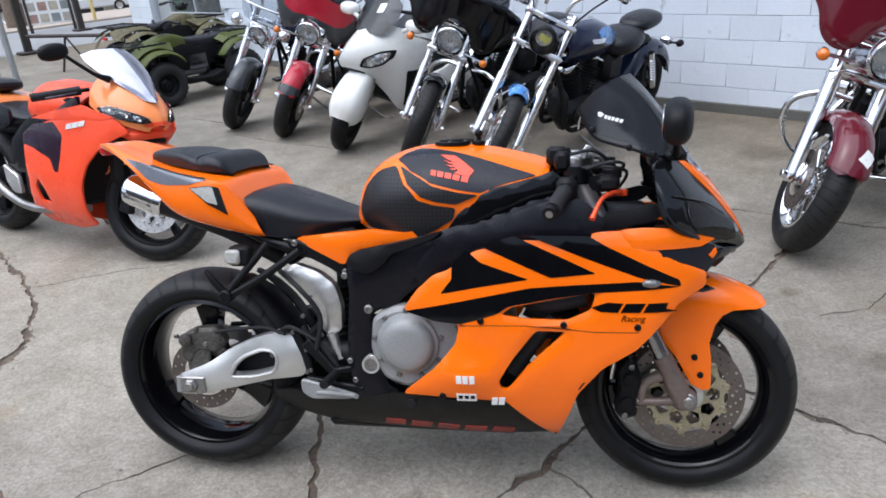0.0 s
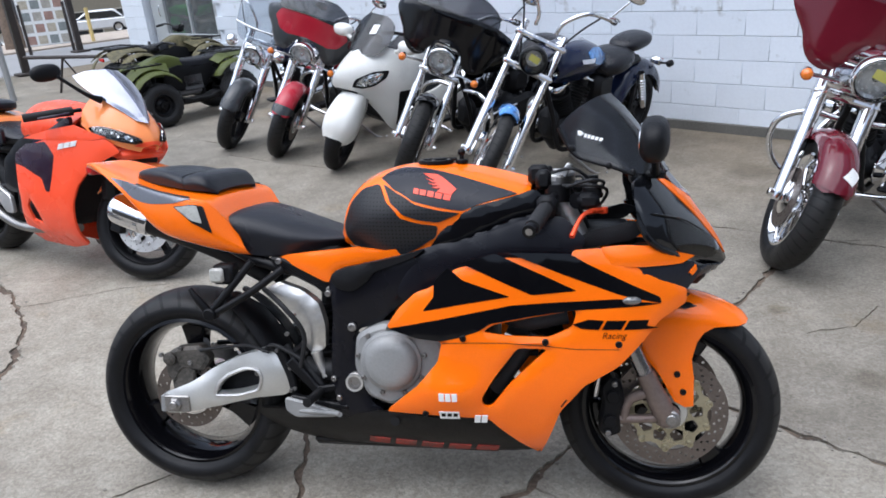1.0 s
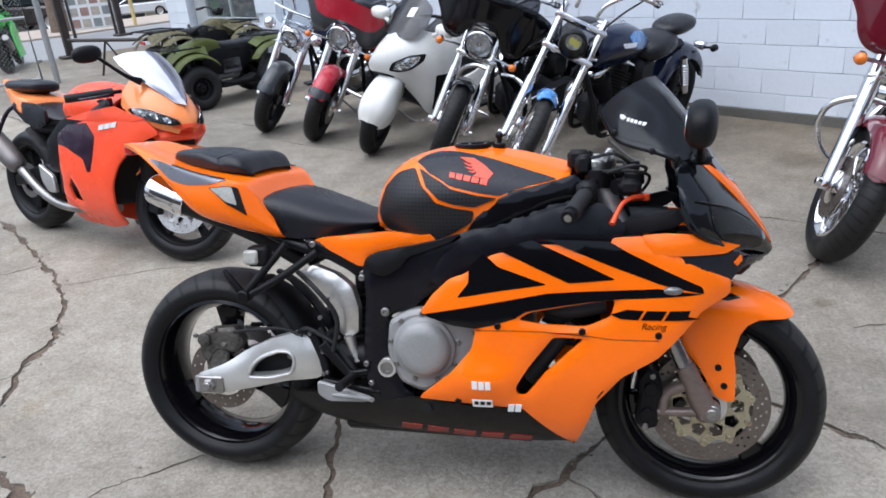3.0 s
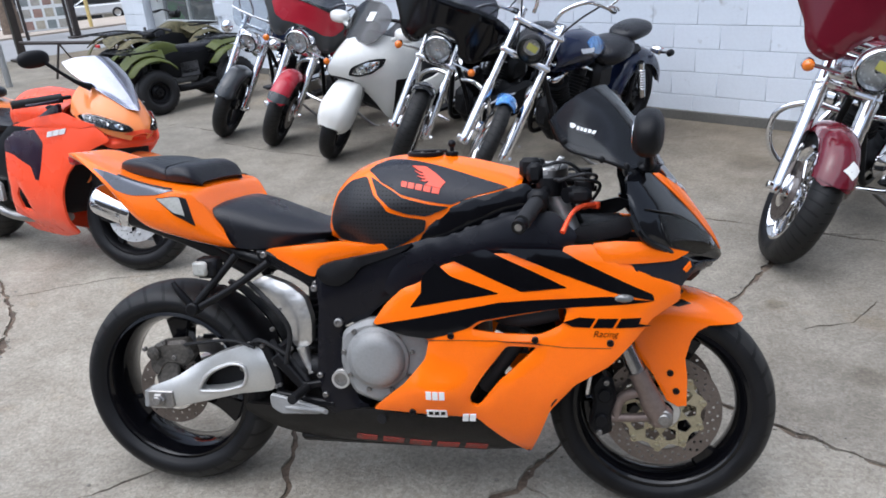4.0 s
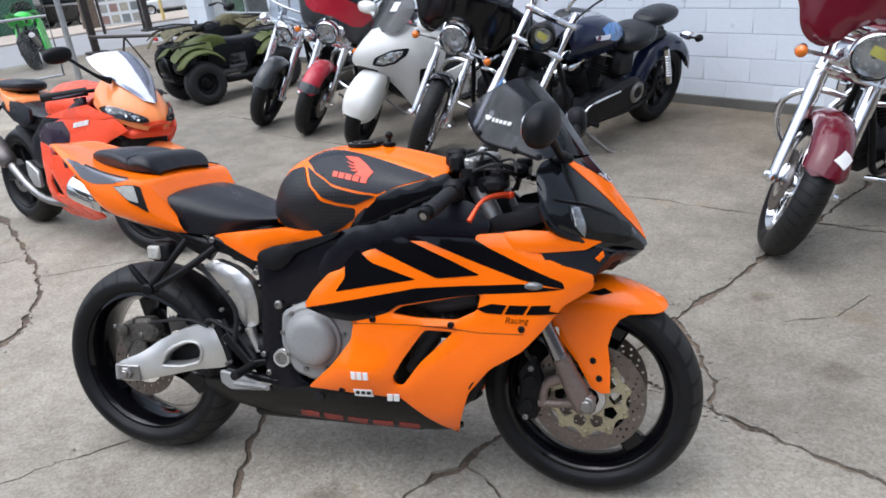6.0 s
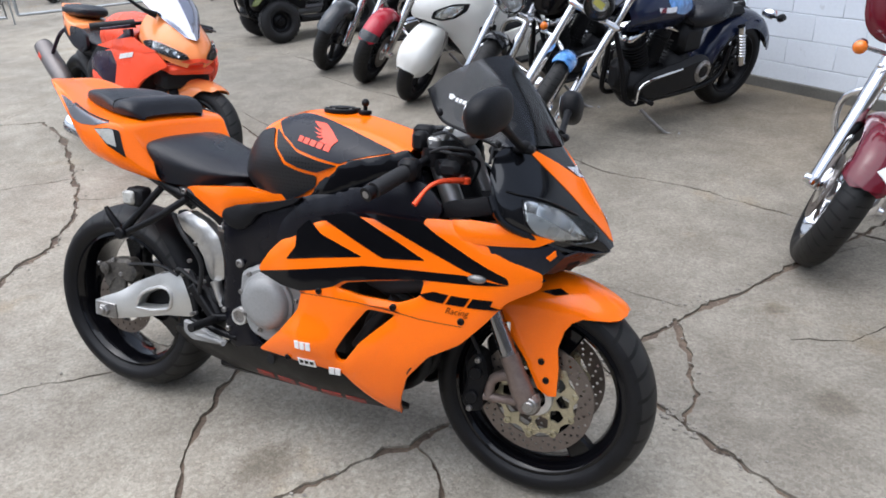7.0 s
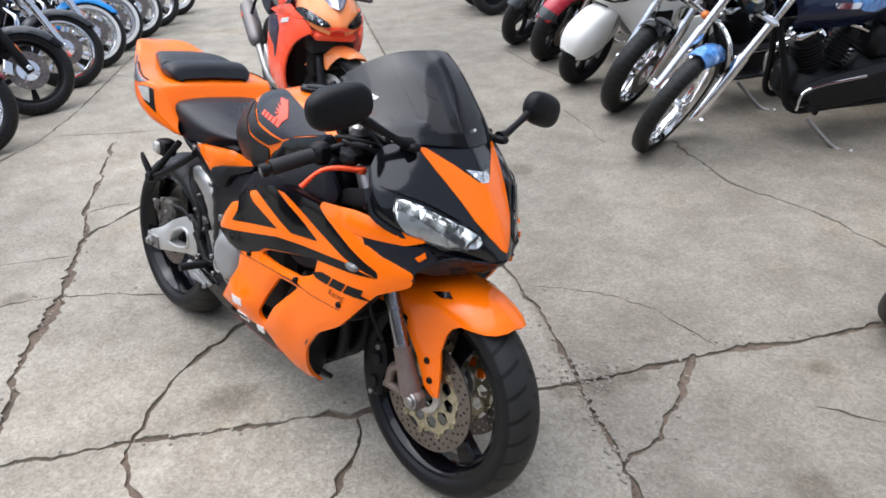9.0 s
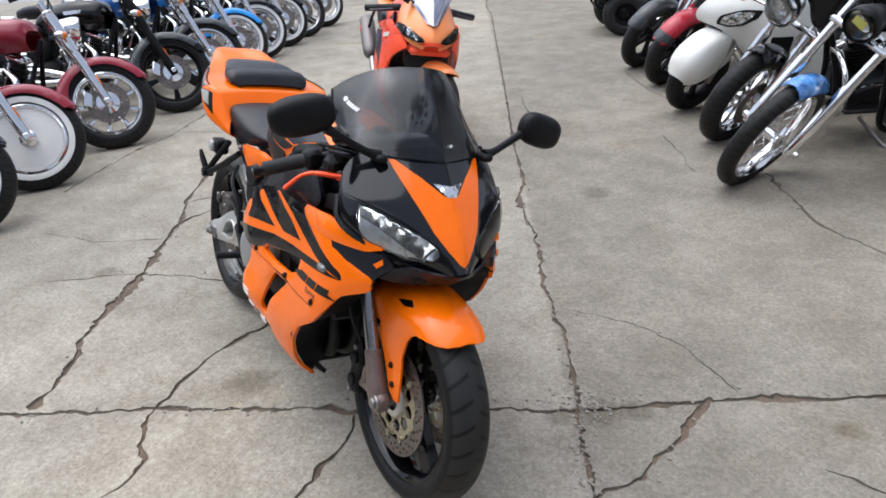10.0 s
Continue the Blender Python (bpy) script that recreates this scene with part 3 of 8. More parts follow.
M_STONE = material("loose_crumbs", (0.24, 0.22, 0.19), 0.9, 0, 0.3, 30, 200, 0.3)

# cracks and joints: width, then the line they follow
CRACKS = [
    (.013, [(-9.2, 7.15), (-5.32, 4.54), (-3.08, 3.04), (-1.6, 2.04), (-.38, 1.28), (.18, .92), (.72, .565), (.90, .45), (1.06, .35), (1.24, .23), (1.6, -.02), (3.2, -1.1)]),
    (.016, [(-1.5, -2.7), (-.33, -.97), (-.09, -.59), (.07, -.35), (.30, -.03), (.58, .40), (.72, .565), (.83, .77), (1.0, 1.07), (1.14, 1.25), (1.35, 1.60), (1.9, 2.4), (2.9, 3.9)]),
    (.014, [(.95, .96), (.98, .87), (1.03, .74), (1.05, .64), (1.08, .52), (1.06, .35)]),
    (.005, [(.26, .96), (.48, 1.09), (.73, 1.13), (.98, 1.05)]),
    (.012, [(-.55, 3.0), (-.17, 2.79), (.13, 2.58), (.36, 2.43), (.62, 2.36), (.80, 2.33), (1.07, 2.20), (1.9, 1.86), (2.6, 1.4)]),
    (.022, [(-4.35, 2.05), (-4.0, 2.2), (-3.49, 1.93), (-2.98, 1.57), (-2.72, 1.40), (-2.36, 1.12), (-2.09, .82), (-1.98, .60), (-1.93, .40), (-1.85, .22), (-1.74, -.08), (-1.57, -.21), (-1.35, -.32), (-1.14, -.45), (-.90, -.65), (-.60, -.81), (-.36, -.94)]),
    (.016, [(-3.1, .60), (-2.42, .26), (-2.03, .03), (-1.74, -.10)]),
    (.010, [(-2.03, .03), (-1.97, .22), (-1.93, .40)]),
    (.008, [(-1.42, -.80), (-1.32, -.58), (-1.18, -.38), (-1.05, -.21), (-.89, -.07), (-.60, .12)]),
    (.011, [(-2.74, -.58), (-3.23, -.17), (-3.55, .28), (-4.1, .75), (-4.65, 1.15), (-6.0, 2.1)]),
    (.008, [(-3.72, .30), (-3.23, .73), (-2.7, 1.35)]),
    (.014, [(-.50, .22), (-.44, .06), (-.41, -.06), (-.36, -.22), (-.27, -.38), (-.16, -.51), (-.09, -.59), (-.01, -.63), (.14, -.66), (.22, -.74), (.35, -1.1)]),
    (.011, [(.31, -.02), (.37, -.07), (.45, -.18), (.53, -.27), (.62, -.40), (.80, -.7)]),
    (.009, [(-3.62, 4.80), (-3.54, 5.0)]), (.010, [(-3.4, 4.80), (-3.2, 4.70), (-2.91, 4.54)]),
    (.010, [(-2.62, 4.10), (-2.40, 3.95), (-2.08, 3.77), (-1.72, 3.64), (-1.45, 3.55)]),
    (.006, [(-1.1, 2.95), (-.7, 2.72), (-.5, 2.55)]), (.006, [(-2.6, 2.9), (-2.0, 2.6), (-1.6, 2.04)]),
    (.006, [(-5.2, 3.6), (-4.6, 3.2), (-4.35, 2.05)]), (.008, [(-4.35, 2.05), (-4.9, 1.5), (-5.6, 1.2)]), (.007, [(-2.36, 1.12), (-1.9, 1.35), (-1.7, 1.4)]),
    (.005, [(1.5, 1.7), (1.75, 1.93), (2.05, 1.98)]), (.005, [(-1.57, -.21), (-1.75, -.5), (-2.1, -.75)]), (.004, [(1.35, .95), (1.55, 1.02), (1.72, 1.2)]),
]


def ribbon(width, line, rng):
    """The ragged outline of a crack along a line."""
    pts = []
    for a, b in zip(line, line[1:]):
        n = max(2, int(math.dist(a, b) / 0.022))
        pts += [(a[0] + (b[0] - a[0]) * k / n, a[1] + (b[1] - a[1]) * k / n) for k in range(n)]
    pts.append(line[-1])
    P = np.array(pts)
    t = np.gradient(P, axis=0)
    nrm = np.stack([-t[:, 1], t[:, 0]], 1) / np.maximum(np.linalg.norm(t, axis=1), 1e-9)[:, None]
    drift = np.cumsum(rng.normal(0, 0.0055, len(P)))
    drift -= np.linspace(drift[0], drift[-1], len(P))
    P = P + nrm * np.clip(drift, -.03, .03)[:, None]
    burst = np.clip(np.convolve(rng.normal(0, 1, len(P) + 12), np.hanning(13) / 2.3, "valid") - 0.55, 0, 1.3)
    w = 1.3 * width * (0.22 + 1.1 * burst[None] * rng.uniform(0.5, 1.3, (2, len(P))) + 1.0 * rng.random((2, len(P))) ** 2.2 + 0.45 * np.sin(np.arange(len(P)) * 0.21 + rng.random() * 6)[None] ** 2)
    w[:, 0] *= 0.4
    w[:, -1] *= 0.4
    return [tuple(p) for p in P + nrm * w[0][:, None] * 0.5], [tuple(p) for p in P - nrm * w[1][:, None] * 0.5]


def build_ground():
    rng = np.random.default_rng(4)
    P = [Vector(p) for p in ((-150, -150), (150, -150), (150, 150), (-150, 150))]
    P += [Vector(yard(-24.0, v).xy) for v in (-120, 90)]
    E = [(0, 1), (1, 2), (2, 3), (3, 0), (4, 5)]
    P += [Vector((x, y)) for x in range(-14, 7, 2) for y in range(-6, 11, 2)]
    quads = []
    for w, line in CRACKS:
        a, b = ribbon(w, line, rng)
        loop = [*a, *reversed(b)]
        k = len(P)
        P += [Vector(p) for p in loop]
        E += [(k + i, k + (i + 1) % len(loop)) for i in range(len(loop))]
        quads += [(a[i], a[i + 1], b[i + 1], b[i]) for i in range(len(a) - 1)]
    vs, _, fs, _, _, _ = geometry.delaunay_2d_cdt(P, E, [], 0, 1e-5)
    V = np.array([tuple(v) for v in vs])
    F = [tuple(f) for f in fs]
    C = np.array([V[list(f)].mean(0) for f in F])
    crack = np.zeros(len(F), bool)
    for q in quads:
        Q = np.array(q)
        near = np.all((C >= Q.min(0)) & (C <= Q.max(0)), axis=1)
        if near.any():
            idx = np.nonzero(near)[0]
            crack[idx] |= inside(C[idx], Q)
    n = len(V)
    flat = YARD.inverted()
    verts = [(x, y, fall((flat @ Vector((x, y, 0))).x)) for x, y in V]
    low = [(x, y, -0.010) for x, y in V]
    top, floor_faces, walls = [], [], []
    owner = {}
    for f, c in zip(F, crack):
        (floor_faces if c else top).append(f)
        if c:
            for i in range(3):
                owner[f[i], f[(i + 1) % 3]] = 1
    for a, b in owner:
        if (b, a) not in owner:
            walls.append((a, b, b + n, a + n))
    me = bpy.data.meshes.new("ground")
    me.from_pydata(verts + low, [], top + walls + [tuple(i + n for i in f) for f in floor_faces])
    me.materials.append(M_CONCRETE)
    me.materials.append(M_DIRT)
    for i in range(len(top) + len(walls), len(me.polygons)):
        me.polygons[i].material_index = 1
    tagged(new("ground", me), "cracked grey concrete yard with open joints", "ground", "", "structure")
    # crumbs along the joints
    g = Geo()
    for w, line in CRACKS[:9]:
        for _ in range(int(sum(math.dist(a, b) for a, b in zip(line, line[1:])) * 26)):
            k = rng.integers(0, len(line) - 1)
            f = rng.random()
            x = line[k][0] + (line[k + 1][0] - line[k][0]) * f + rng.normal(0, .025)
            y = line[k][1] + (line[k + 1][1] - line[k][1]) * f + rng.normal(0, .025)
            if abs(x) < 4 and y < 4:
                r = .0025 + .005 * rng.random() ** 3
                g.add(ellipsoid((x, y, r * .3), (r * 1.3, r, r * .7), 5, 3))
    for _ in range(110):
        r = .002 + .005 * rng.random() ** 2
        g.add(ellipsoid((.76 + rng.normal(0, .045), .61 + rng.normal(0, .04), r * .3), (r * 1.3, r, r * .6), 5, 3, 1, Matrix.Rotation(rng.random() * 6, 3, "Z")))
    part("loose_crumbs", g, M_STONE, None, smooth=0)
    tagged(bpy.data.objects["loose_crumbs"], "loose concrete crumbs along the cracks", "gravel", "", "stuff")


build_ground()


# ---- building: painted block wall ----
def block_paint():
    m = material("painted_block", (0.70, 0.745, 0.80), 0.6, 0, 0.05, 2.2, 45, 0.0, spec=0.35)
    nt = m.node_tree
    b = nt.nodes["Principled BSDF"]
    base = b.inputs["Base Color"].links[0].from_socket
    tc, oi = nt.nodes.new("ShaderNodeTexCoord"), nt.nodes.new("ShaderNodeObjectInfo")
    geo = nt.nodes.new("ShaderNodeNewGeometry")
    n1, n2 = nt.nodes.new("ShaderNodeTexNoise"), nt.nodes.new("ShaderNodeTexNoise")
    n1.inputs["Scale"].default_value, n1.inputs["Detail"].default_value = 7, 8
    n2.inputs["Scale"].default_value, n2.inputs["Detail"].default_value = 120, 4
    for n in (n1, n2):
        nt.links.new(geo.outputs["Position"], n.inputs["Vector"])
    ramp = nt.nodes.new("ShaderNodeValToRGB")
    ramp.color_ramp.elements[0].position, ramp.color_ramp.elements[1].position = 0.25, 0.36
    ramp.color_ramp.elements[0].color, ramp.color_ramp.elements[1].color = (0.62, 0.60, 0.57, 1), (1, 1, 1, 1)
    nt.links.new(n1.outputs["Fac"], ramp.inputs["Fac"])
    mx = nt.nodes.new("ShaderNodeMix")
    mx.data_type, mx.blend_type = "RGBA", "MULTIPLY"
    mx.inputs[0].default_value = 1
    nt.links.new(base, mx.inputs[6])
    nt.links.new(ramp.outputs["Color"], mx.inputs[7])
    hs = nt.nodes.new("ShaderNodeHueSaturation")
    nt.links.new(math_node(nt, "ADD", math_node(nt, "MULTIPLY", oi.outputs["Random"], 0.10), 0.95), hs.inputs["Value"])
    nt.links.new(mx.outputs[2], hs.inputs["Color"])
    nt.links.new(hs.outputs["Color"], b.inputs["Base Color"])
    bp = nt.nodes.new("ShaderNodeBump")
    bp.inputs["Strength"].default_value, bp.inputs["Distance"].default_value = 0.5, 0.004
    nt.links.new(n2.outputs["Fac"], bp.inputs["Height"])
    nt.links.new(bp.outputs["Normal"], b.inputs["Normal"])
    return m


M_BLOCK = block_paint()
M_PLINTH = material("grey_plinth", (0.13, 0.125, 0.112), 0.85, 0, 0.25, 3, 60, 0.4)
M_FRAME_GREY = material("grey_window_frame", (0.45, 0.47, 0.48), 0.45, 0.3, 0.1, 5, 60)
M_PANE = glass("window_glass", (0.55, 0.60, 0.60), 0.35, 0.02)
M_ROOMDARK = material("interior_wall", (0.20, 0.19, 0.17), 0.9, 0, 0.2, 1, 20)
WALL_V, BLOCK_L, BLOCK_H = 3.60, 0.385, 0.185


def build_wall():
    back = Geo(box((-1.4, WALL_V + .14, 1.6), (14.98, .19, 3.2), .004), box((-9.75, WALL_V + .14, .31), (1.7, .19, .62), .004), box((-9.75, WALL_V + .14, 2.6), (1.7, .19, 1.2), .004),
               box((-11.5, WALL_V + .14, 1.6), (.80, .19, 3.2), .004), box((-10.84, WALL_V + .14, 2.65), (.50, .19, 1.1), .004))
    wall = part("wall_north", back, M_BLOCK, None, at=YARD, smooth=0)
    tagged(wall, "white painted concrete block wall", "wall", "", "structure")
    pl = part("plinth", Geo(box((-1.4, WALL_V + .02, .035), (15.0, .07, .09), .008), box((-9.75, WALL_V + .02, .035), (1.69, .068, .09), .008)), M_PLINTH, None, at=YARD)
    tagged(pl, "grey concrete plinth along the wall foot", "plinth", "", "structure")
    # window with a dim room behind it
    win = tagged(part("window_1", Geo(box((-9.75, WALL_V + .10, .655), (1.66, .10, .06), .006), box((-9.75, WALL_V + .10, 1.96), (1.66, .08, .07), .006), box((-10.55, WALL_V + .10, 1.3), (.07, .08, 1.24), .006), box((-8.95, WALL_V + .10, 1.3), (.07, .08, 1.24), .006), box((-9.75, WALL_V + .10, 1.3), (.05, .06, 1.24), .006)), M_FRAME_GREY, None, at=YARD), "grey framed shop window", "window", "", "structure")
    for u in (-10.16, -9.36):
        pane = part("pane", Geo(box((u, WALL_V + .105, 1.3), (.74, .008, 1.26), .001)), M_PANE, win)
        pane.visible_shadow = False
    door = tagged(part("door_1", Geo(box((-10.84, WALL_V + .14, 1.03), (.42, .05, 2.05), .006)), M_FRAME_GREY, None, at=YARD), "grey side door beside the shop window", "door", "", "structure")
    part("door_handle", Geo(tube([(-10.70, WALL_V + .11, .95), (-10.70, WALL_V + .07, .97), (-10.70, WALL_V + .07, 1.10), (-10.70, WALL_V + .11, 1.12)], .010, 8)), M_CHROME, door)
    room = part("shop_interior", Geo(box((-9.75, WALL_V + 2.0, 1.6), (3.0, .1, 3.2), .01), box((-9.75, WALL_V + 1.1, 3.25), (3.0, 1.8, .1), .01), box((-8.3, WALL_V + 1.1, 1.6), (.1, 1.8, 3.2), .01), box((-11.2, WALL_V + 1.1, 1.6), (.1, 1.8, 3.2), .01)), M_ROOMDARK, None, at=YARD)
    tagged(room, "dim walls of the room behind the window", "wall", "", "structure")
    rf = part("roof", Geo(box((-2.9, WALL_V + 2.5, 3.28), (18.2, 5.4, .16), .02)), M_PLINTH, None, at=YARD)
    tagged(rf, "flat roof with a grey edge", "roof", "", "structure")
    return wall


WALL = build_wall()

# ---- unseen dark walls, added to darken what glossy black paint reflects ----
M_UNSEEN_WALL = material("unseen_wall_dark", (0.10, 0.092, 0.085), 0.7, 0, 0.15, 1.2, 30, 0.2)
for name, c, size in (("unseen_wall_east", (8.5, -3.4, 2.1), (.2, 14.0, 4.2)), ("unseen_wall_south", (3.2, -10.5, 2.1), (10.4, .2, 4.2))):
    tagged(part(name, Geo(box(c, size, .01)), M_UNSEEN_WALL, None, at=YARD, smooth=0), "unseen dark wall added to darken reflections", "wall", "", "structure")


# ---- orange sport motorcycle ----
def soft_interp(x, xs, ys, w=0.03):
    return sum(float(np.interp(x + w * k, xs, ys)) for k in (-1, -0.5, 0, 0.5, 1)) / 5


def flat_at(y):
    return lambda x, z: np.array((x, y, z))


def wheel_parts(root, name, at, R, rim_r, half, mat_tyre, mat_rim, spokes=3, spoke_w=0.05, wall=None, turn=0.3, n=72, hub=0.035, lip=None):
    """A cast wheel at its axle: rim with spokes, hub and tyre."""
    w = half
    tyre = [(R - (R - rim_r) * 0.62 + (R - rim_r) * 0.62 * math.cos(a), w * math.sin(a)) for a in np.radians(np.linspace(-112, 112, 23))]
    tyre += [(rim_r + 0.004, w * 0.80), (rim_r - 0.004, w * 0.76), (rim_r - 0.004, -w * 0.76), (rim_r + 0.004, -w * 0.80)]
    g = Geo(lathe([(rim_r + 0.006, w * 0.8), (rim_r - 0.006, w * 0.84), (rim_r - 0.022, w * 0.6), (rim_r - 0.03, 0.0), (rim_r - 0.022, -w * 0.6), (rim_r - 0.006, -w * 0.84),
                   (rim_r + 0.006, -w * 0.8), (rim_r - 0.010, -w * 0.5), (rim_r - 0.016, 0), (rim_r - 0.010, w * 0.5)], n))
    wheel = part(name, g, mat_rim, root, at=at)
    if spokes:
        o = chopped([(hub * 0.6, -spoke_w * 0.55), (rim_r * 0.55, -spoke_w * 0.34), (rim_r - 0.018, -spoke_w * 0.62), (rim_r - 0.018, spoke_w * 0.62), (rim_r * 0.55, spoke_w * 0.34), (hub * 0.6, spoke_w * 0.55)], 0.02)
        one = mesh_of("spoke", Geo(plate(o, -w * 0.3, w * 0.3, 0.006)), mat_rim)
        for k in range(spokes):
            part("spoke", one, mat_rim, wheel, at=Matrix.Rotation(turn + 2 * math.pi * k / spokes, 4, "Y"))
    part("hub", Geo(lathe([(0.012, -w * 0.8), (hub, -w * 0.8), (hub * 1.25, -w * 0.3), (hub * 1.25, w * 0.3), (hub, w * 0.8), (0.012, w * 0.8)], 32)), mat_rim, wheel)
    part("tyre", Geo(lathe(tyre, n)), mat_tyre, wheel)
    if wall:
        r0, r1 = wall
        for s in (1, -1):
            part("white_sidewall", Geo(lathe([(r0, s * w * 0.80), (r0, s * (w + 0.004)), ((r0 + r1) / 2, s * (w + 0.007)), (r1, s * (w + 0.003)), (r1, s * w * 0.8)], n)), M_WHITEWALL, wheel)
    return wheel


def brake_disc(r0, r1, y, thick=0.005, rows=3, count=24, hole=0.0042):
    holes = [ring(r0, 40)]
    for j in range(rows):
        rr = r0 + (r1 - r0) * (0.25 + 0.5 * j / max(1, rows - 1))
        holes += [ring(hole, 6, (rr * math.cos(a), rr * math.sin(a))) for a in [2 * math.pi * (k + j * 0.37) / count for k in range(count)]]
    return Geo(patch(ring(r1, 64), flat_at(y), 0.02, thick, holes, 0))


def disc_carrier(r0, r1, y, thick=0.006, count=8, mid=None, size=None):
    """A scalloped carrier with five-sided windows and a button at each arm."""
    c, w = mid or (r0 + r1) / 2 + 0.003, size or (r1 - r0) * 0.34
    holes = [ring(r0, 24)]
    for k in range(count):
        a = 2 * math.pi * k / count
        holes.append(chopped(ring(w, 5, (c * math.cos(a), c * math.sin(a)), a + math.pi), w * 0.2, 2))
    out = []
    for k in range(count * 4):
        a = 2 * math.pi * k / (count * 4)
        rr = r1 + (0.008 if k % 4 in (1, 2) else -0.006)
        out.append((rr * math.cos(a), rr * math.sin(a)))
    g = Geo(patch(out, flat_at(y), 0.02, thick, holes, 0.002))
    for k in range(count):
        a = 2 * math.pi * (k + 0.375) / count
        g.add(lathe([(0.0005, y - 0.003), (0.0045, y - 0.003), (0.006, y - 0.008), (0.0095, y - 0.007), (0.0095, y + 0.004), (0.0005, y + 0.004)], 12, True, at=(r1 * math.cos(a), 0, r1 * math.sin(a))))
    return g


def bolt(x, y, z, r=0.008, out=-1, h=0.006):
    return Geo(lathe([(1e-4, y - out * .004), (r, y - out * .004), (r, y + out * h * .7), (r * .8, y + out * h), (r * .5, y + out * h), (r * .45, y + out * h * .4), (1e-4, y + out * h * .4)], 14, False, at=(x, 0, z)))


LEAN = 12.5
BIKE = pose(0, -0.055, -0.001, -LEAN)
TANK = loft([
    [(-.205, 0, .80), (-.188, 0, .88), (-.13, 0, .945), (-.04, 0, .982), (.06, 0, .992), (.18, 0, .982), (.30, 0, .955), (.35, 0, .94)],
    [(-.198, -.05, .79), (-.17, -.075, .87), (-.115, -.095, .93), (-.03, -.105, .962), (.06, -.11, .967), (.17, -.11, .955), (.29, -.105, .93), (.345, -.10, .918)],
    [(-.18, -.08, .78), (-.15, -.125, .82), (-.09, -.16, .855), (0, -.178, .875), (.07, -.18, .882), (.17, -.175, .882), (.29, -.165, .885), (.345, -.155, .885)],
    [(-.165, -.07, .765), (-.13, -.115, .765), (-.07, -.145, .755), (0, -.158, .75), (.08, -.162, .765), (.17, -.165, .79), (.28, -.16, .83), (.34, -.15, .85)]])
TAIL = loft([
    [(-.475, 0, .835), (-.505, 0, .89), (-.535, 0, .925), (-.60, 0, .94), (-.72, 0, .955), (-.84, 0, .985), (-.94, 0, 1.015), (-.985, 0, 1.02)],
    [(-.47, -.15, .83), (-.50, -.165, .882), (-.53, -.175, .917), (-.60, -.185, .932), (-.71, -.16, .950), (-.83, -.115, .985), (-.93, -.08, 1.02), (-.98, -.055, 1.022)],
    [(-.455, -.172, .815), (-.49, -.195, .868), (-.53, -.222, .902), (-.59, -.238, .915), (-.70, -.205, .938), (-.83, -.142, .975), (-.925, -.105, 1.010), (-.985, -.06, 1.015)],
    [(-.424, -.170, .760), (-.46, -.190, .769), (-.51, -.208, .785), (-.56, -.214, .798), (-.669, -.20, .829), (-.76, -.17, .90), (-.85, -.125, .965), (-.96, -.06, 1.0)],
    [(-.44, 0, .742), (-.47, 0, .752), (-.51, 0, .765), (-.56, 0, .785), (-.66, 0, .835), (-.77, 0, .905), (-.86, 0, .96), (-.95, 0, .995)]])
SEAT = loft([
    [(-.50, 0, .85), (-.488, 0, .878), (-.43, 0, .878), (-.34, 0, .848), (-.25, 0, .82), (-.18, 0, .80)],
    [(-.50, -.10, .848), (-.488, -.105, .875), (-.43, -.10, .870), (-.335, -.09, .842), (-.25, -.07, .815), (-.18, -.05, .80)],
    [(-.50, -.155, .835), (-.488, -.168, .855), (-.43, -.165, .842), (-.33, -.15, .81), (-.25, -.12, .795), (-.18, -.085, .79)],
    [(-.49, -.155, .81), (-.47, -.168, .79), (-.42, -.165, .758), (-.32, -.14, .755), (-.24, -.105, .765), (-.18, -.07, .775)]])
COWL = loft([
    [(.70, 0, .955), (.745, 0, .90), (.78, 0, .85), (.815, 0, .80), (.84, 0, .755), (.855, 0, .715)],
    [(.665, -.10, .955), (.715, -.095, .895), (.757, -.084, .845), (.793, -.072, .795), (.823, -.05, .75), (.847, -.022, .71)],
    [(.61, -.182, .95), (.658, -.187, .895), (.70, -.182, .845), (.742, -.153, .79), (.782, -.107, .745), (.834, -.033, .705)],
    [(.600, -.218, .91), (.632, -.230, .86), (.668, -.225, .815), (.708, -.196, .775), (.755, -.135, .735), (.822, -.033, .70)],
    [(.608, -.232, .85), (.626, -.240, .81), (.655, -.231, .785), (.698, -.20, .76), (.745, -.14, .725), (.817, -.033, .695)]])
SHIELD = loft([
    [(.705, 0, .95), (.67, 0, 1.005), (.635, 0, 1.06), (.595, 0, 1.112), (.552, 0, 1.158)],
    [(.68, -.085, .955), (.65, -.090, 1.003), (.61, -.090, 1.052), (.565, -.090, 1.10), (.51, -.085, 1.145)],
    [(.63, -.158, .955), (.585, -.163, .987), (.535, -.163, 1.02), (.485, -.158, 1.062), (.455, -.143, 1.112)],
    [(.60, -.182, .955), (.55, -.187, .975), (.50, -.187, .99), (.455, -.187, 1.012), (.42, -.182, 1.075)]])


def skin_width(x, z):
    w = soft_interp(z, (.08, .167, .22, .27, .34, .42, .56, .66, .78, .86), (.07, .115, .185, .235, .263, .281, .281, .276, .27, .235))
    k = soft_interp(x, (-.5, -.2, -.04, .1, .30, .386, .5, .6, .664, .744, .85), (.70, .84, .93, 1.0, .985, .945, .94, .925, .85, .66, .3))
    bulge = 0.018 * math.exp(-(((x - .14) / .07) ** 2 + ((z - .41) / .045) ** 2))
    return w * k + bulge


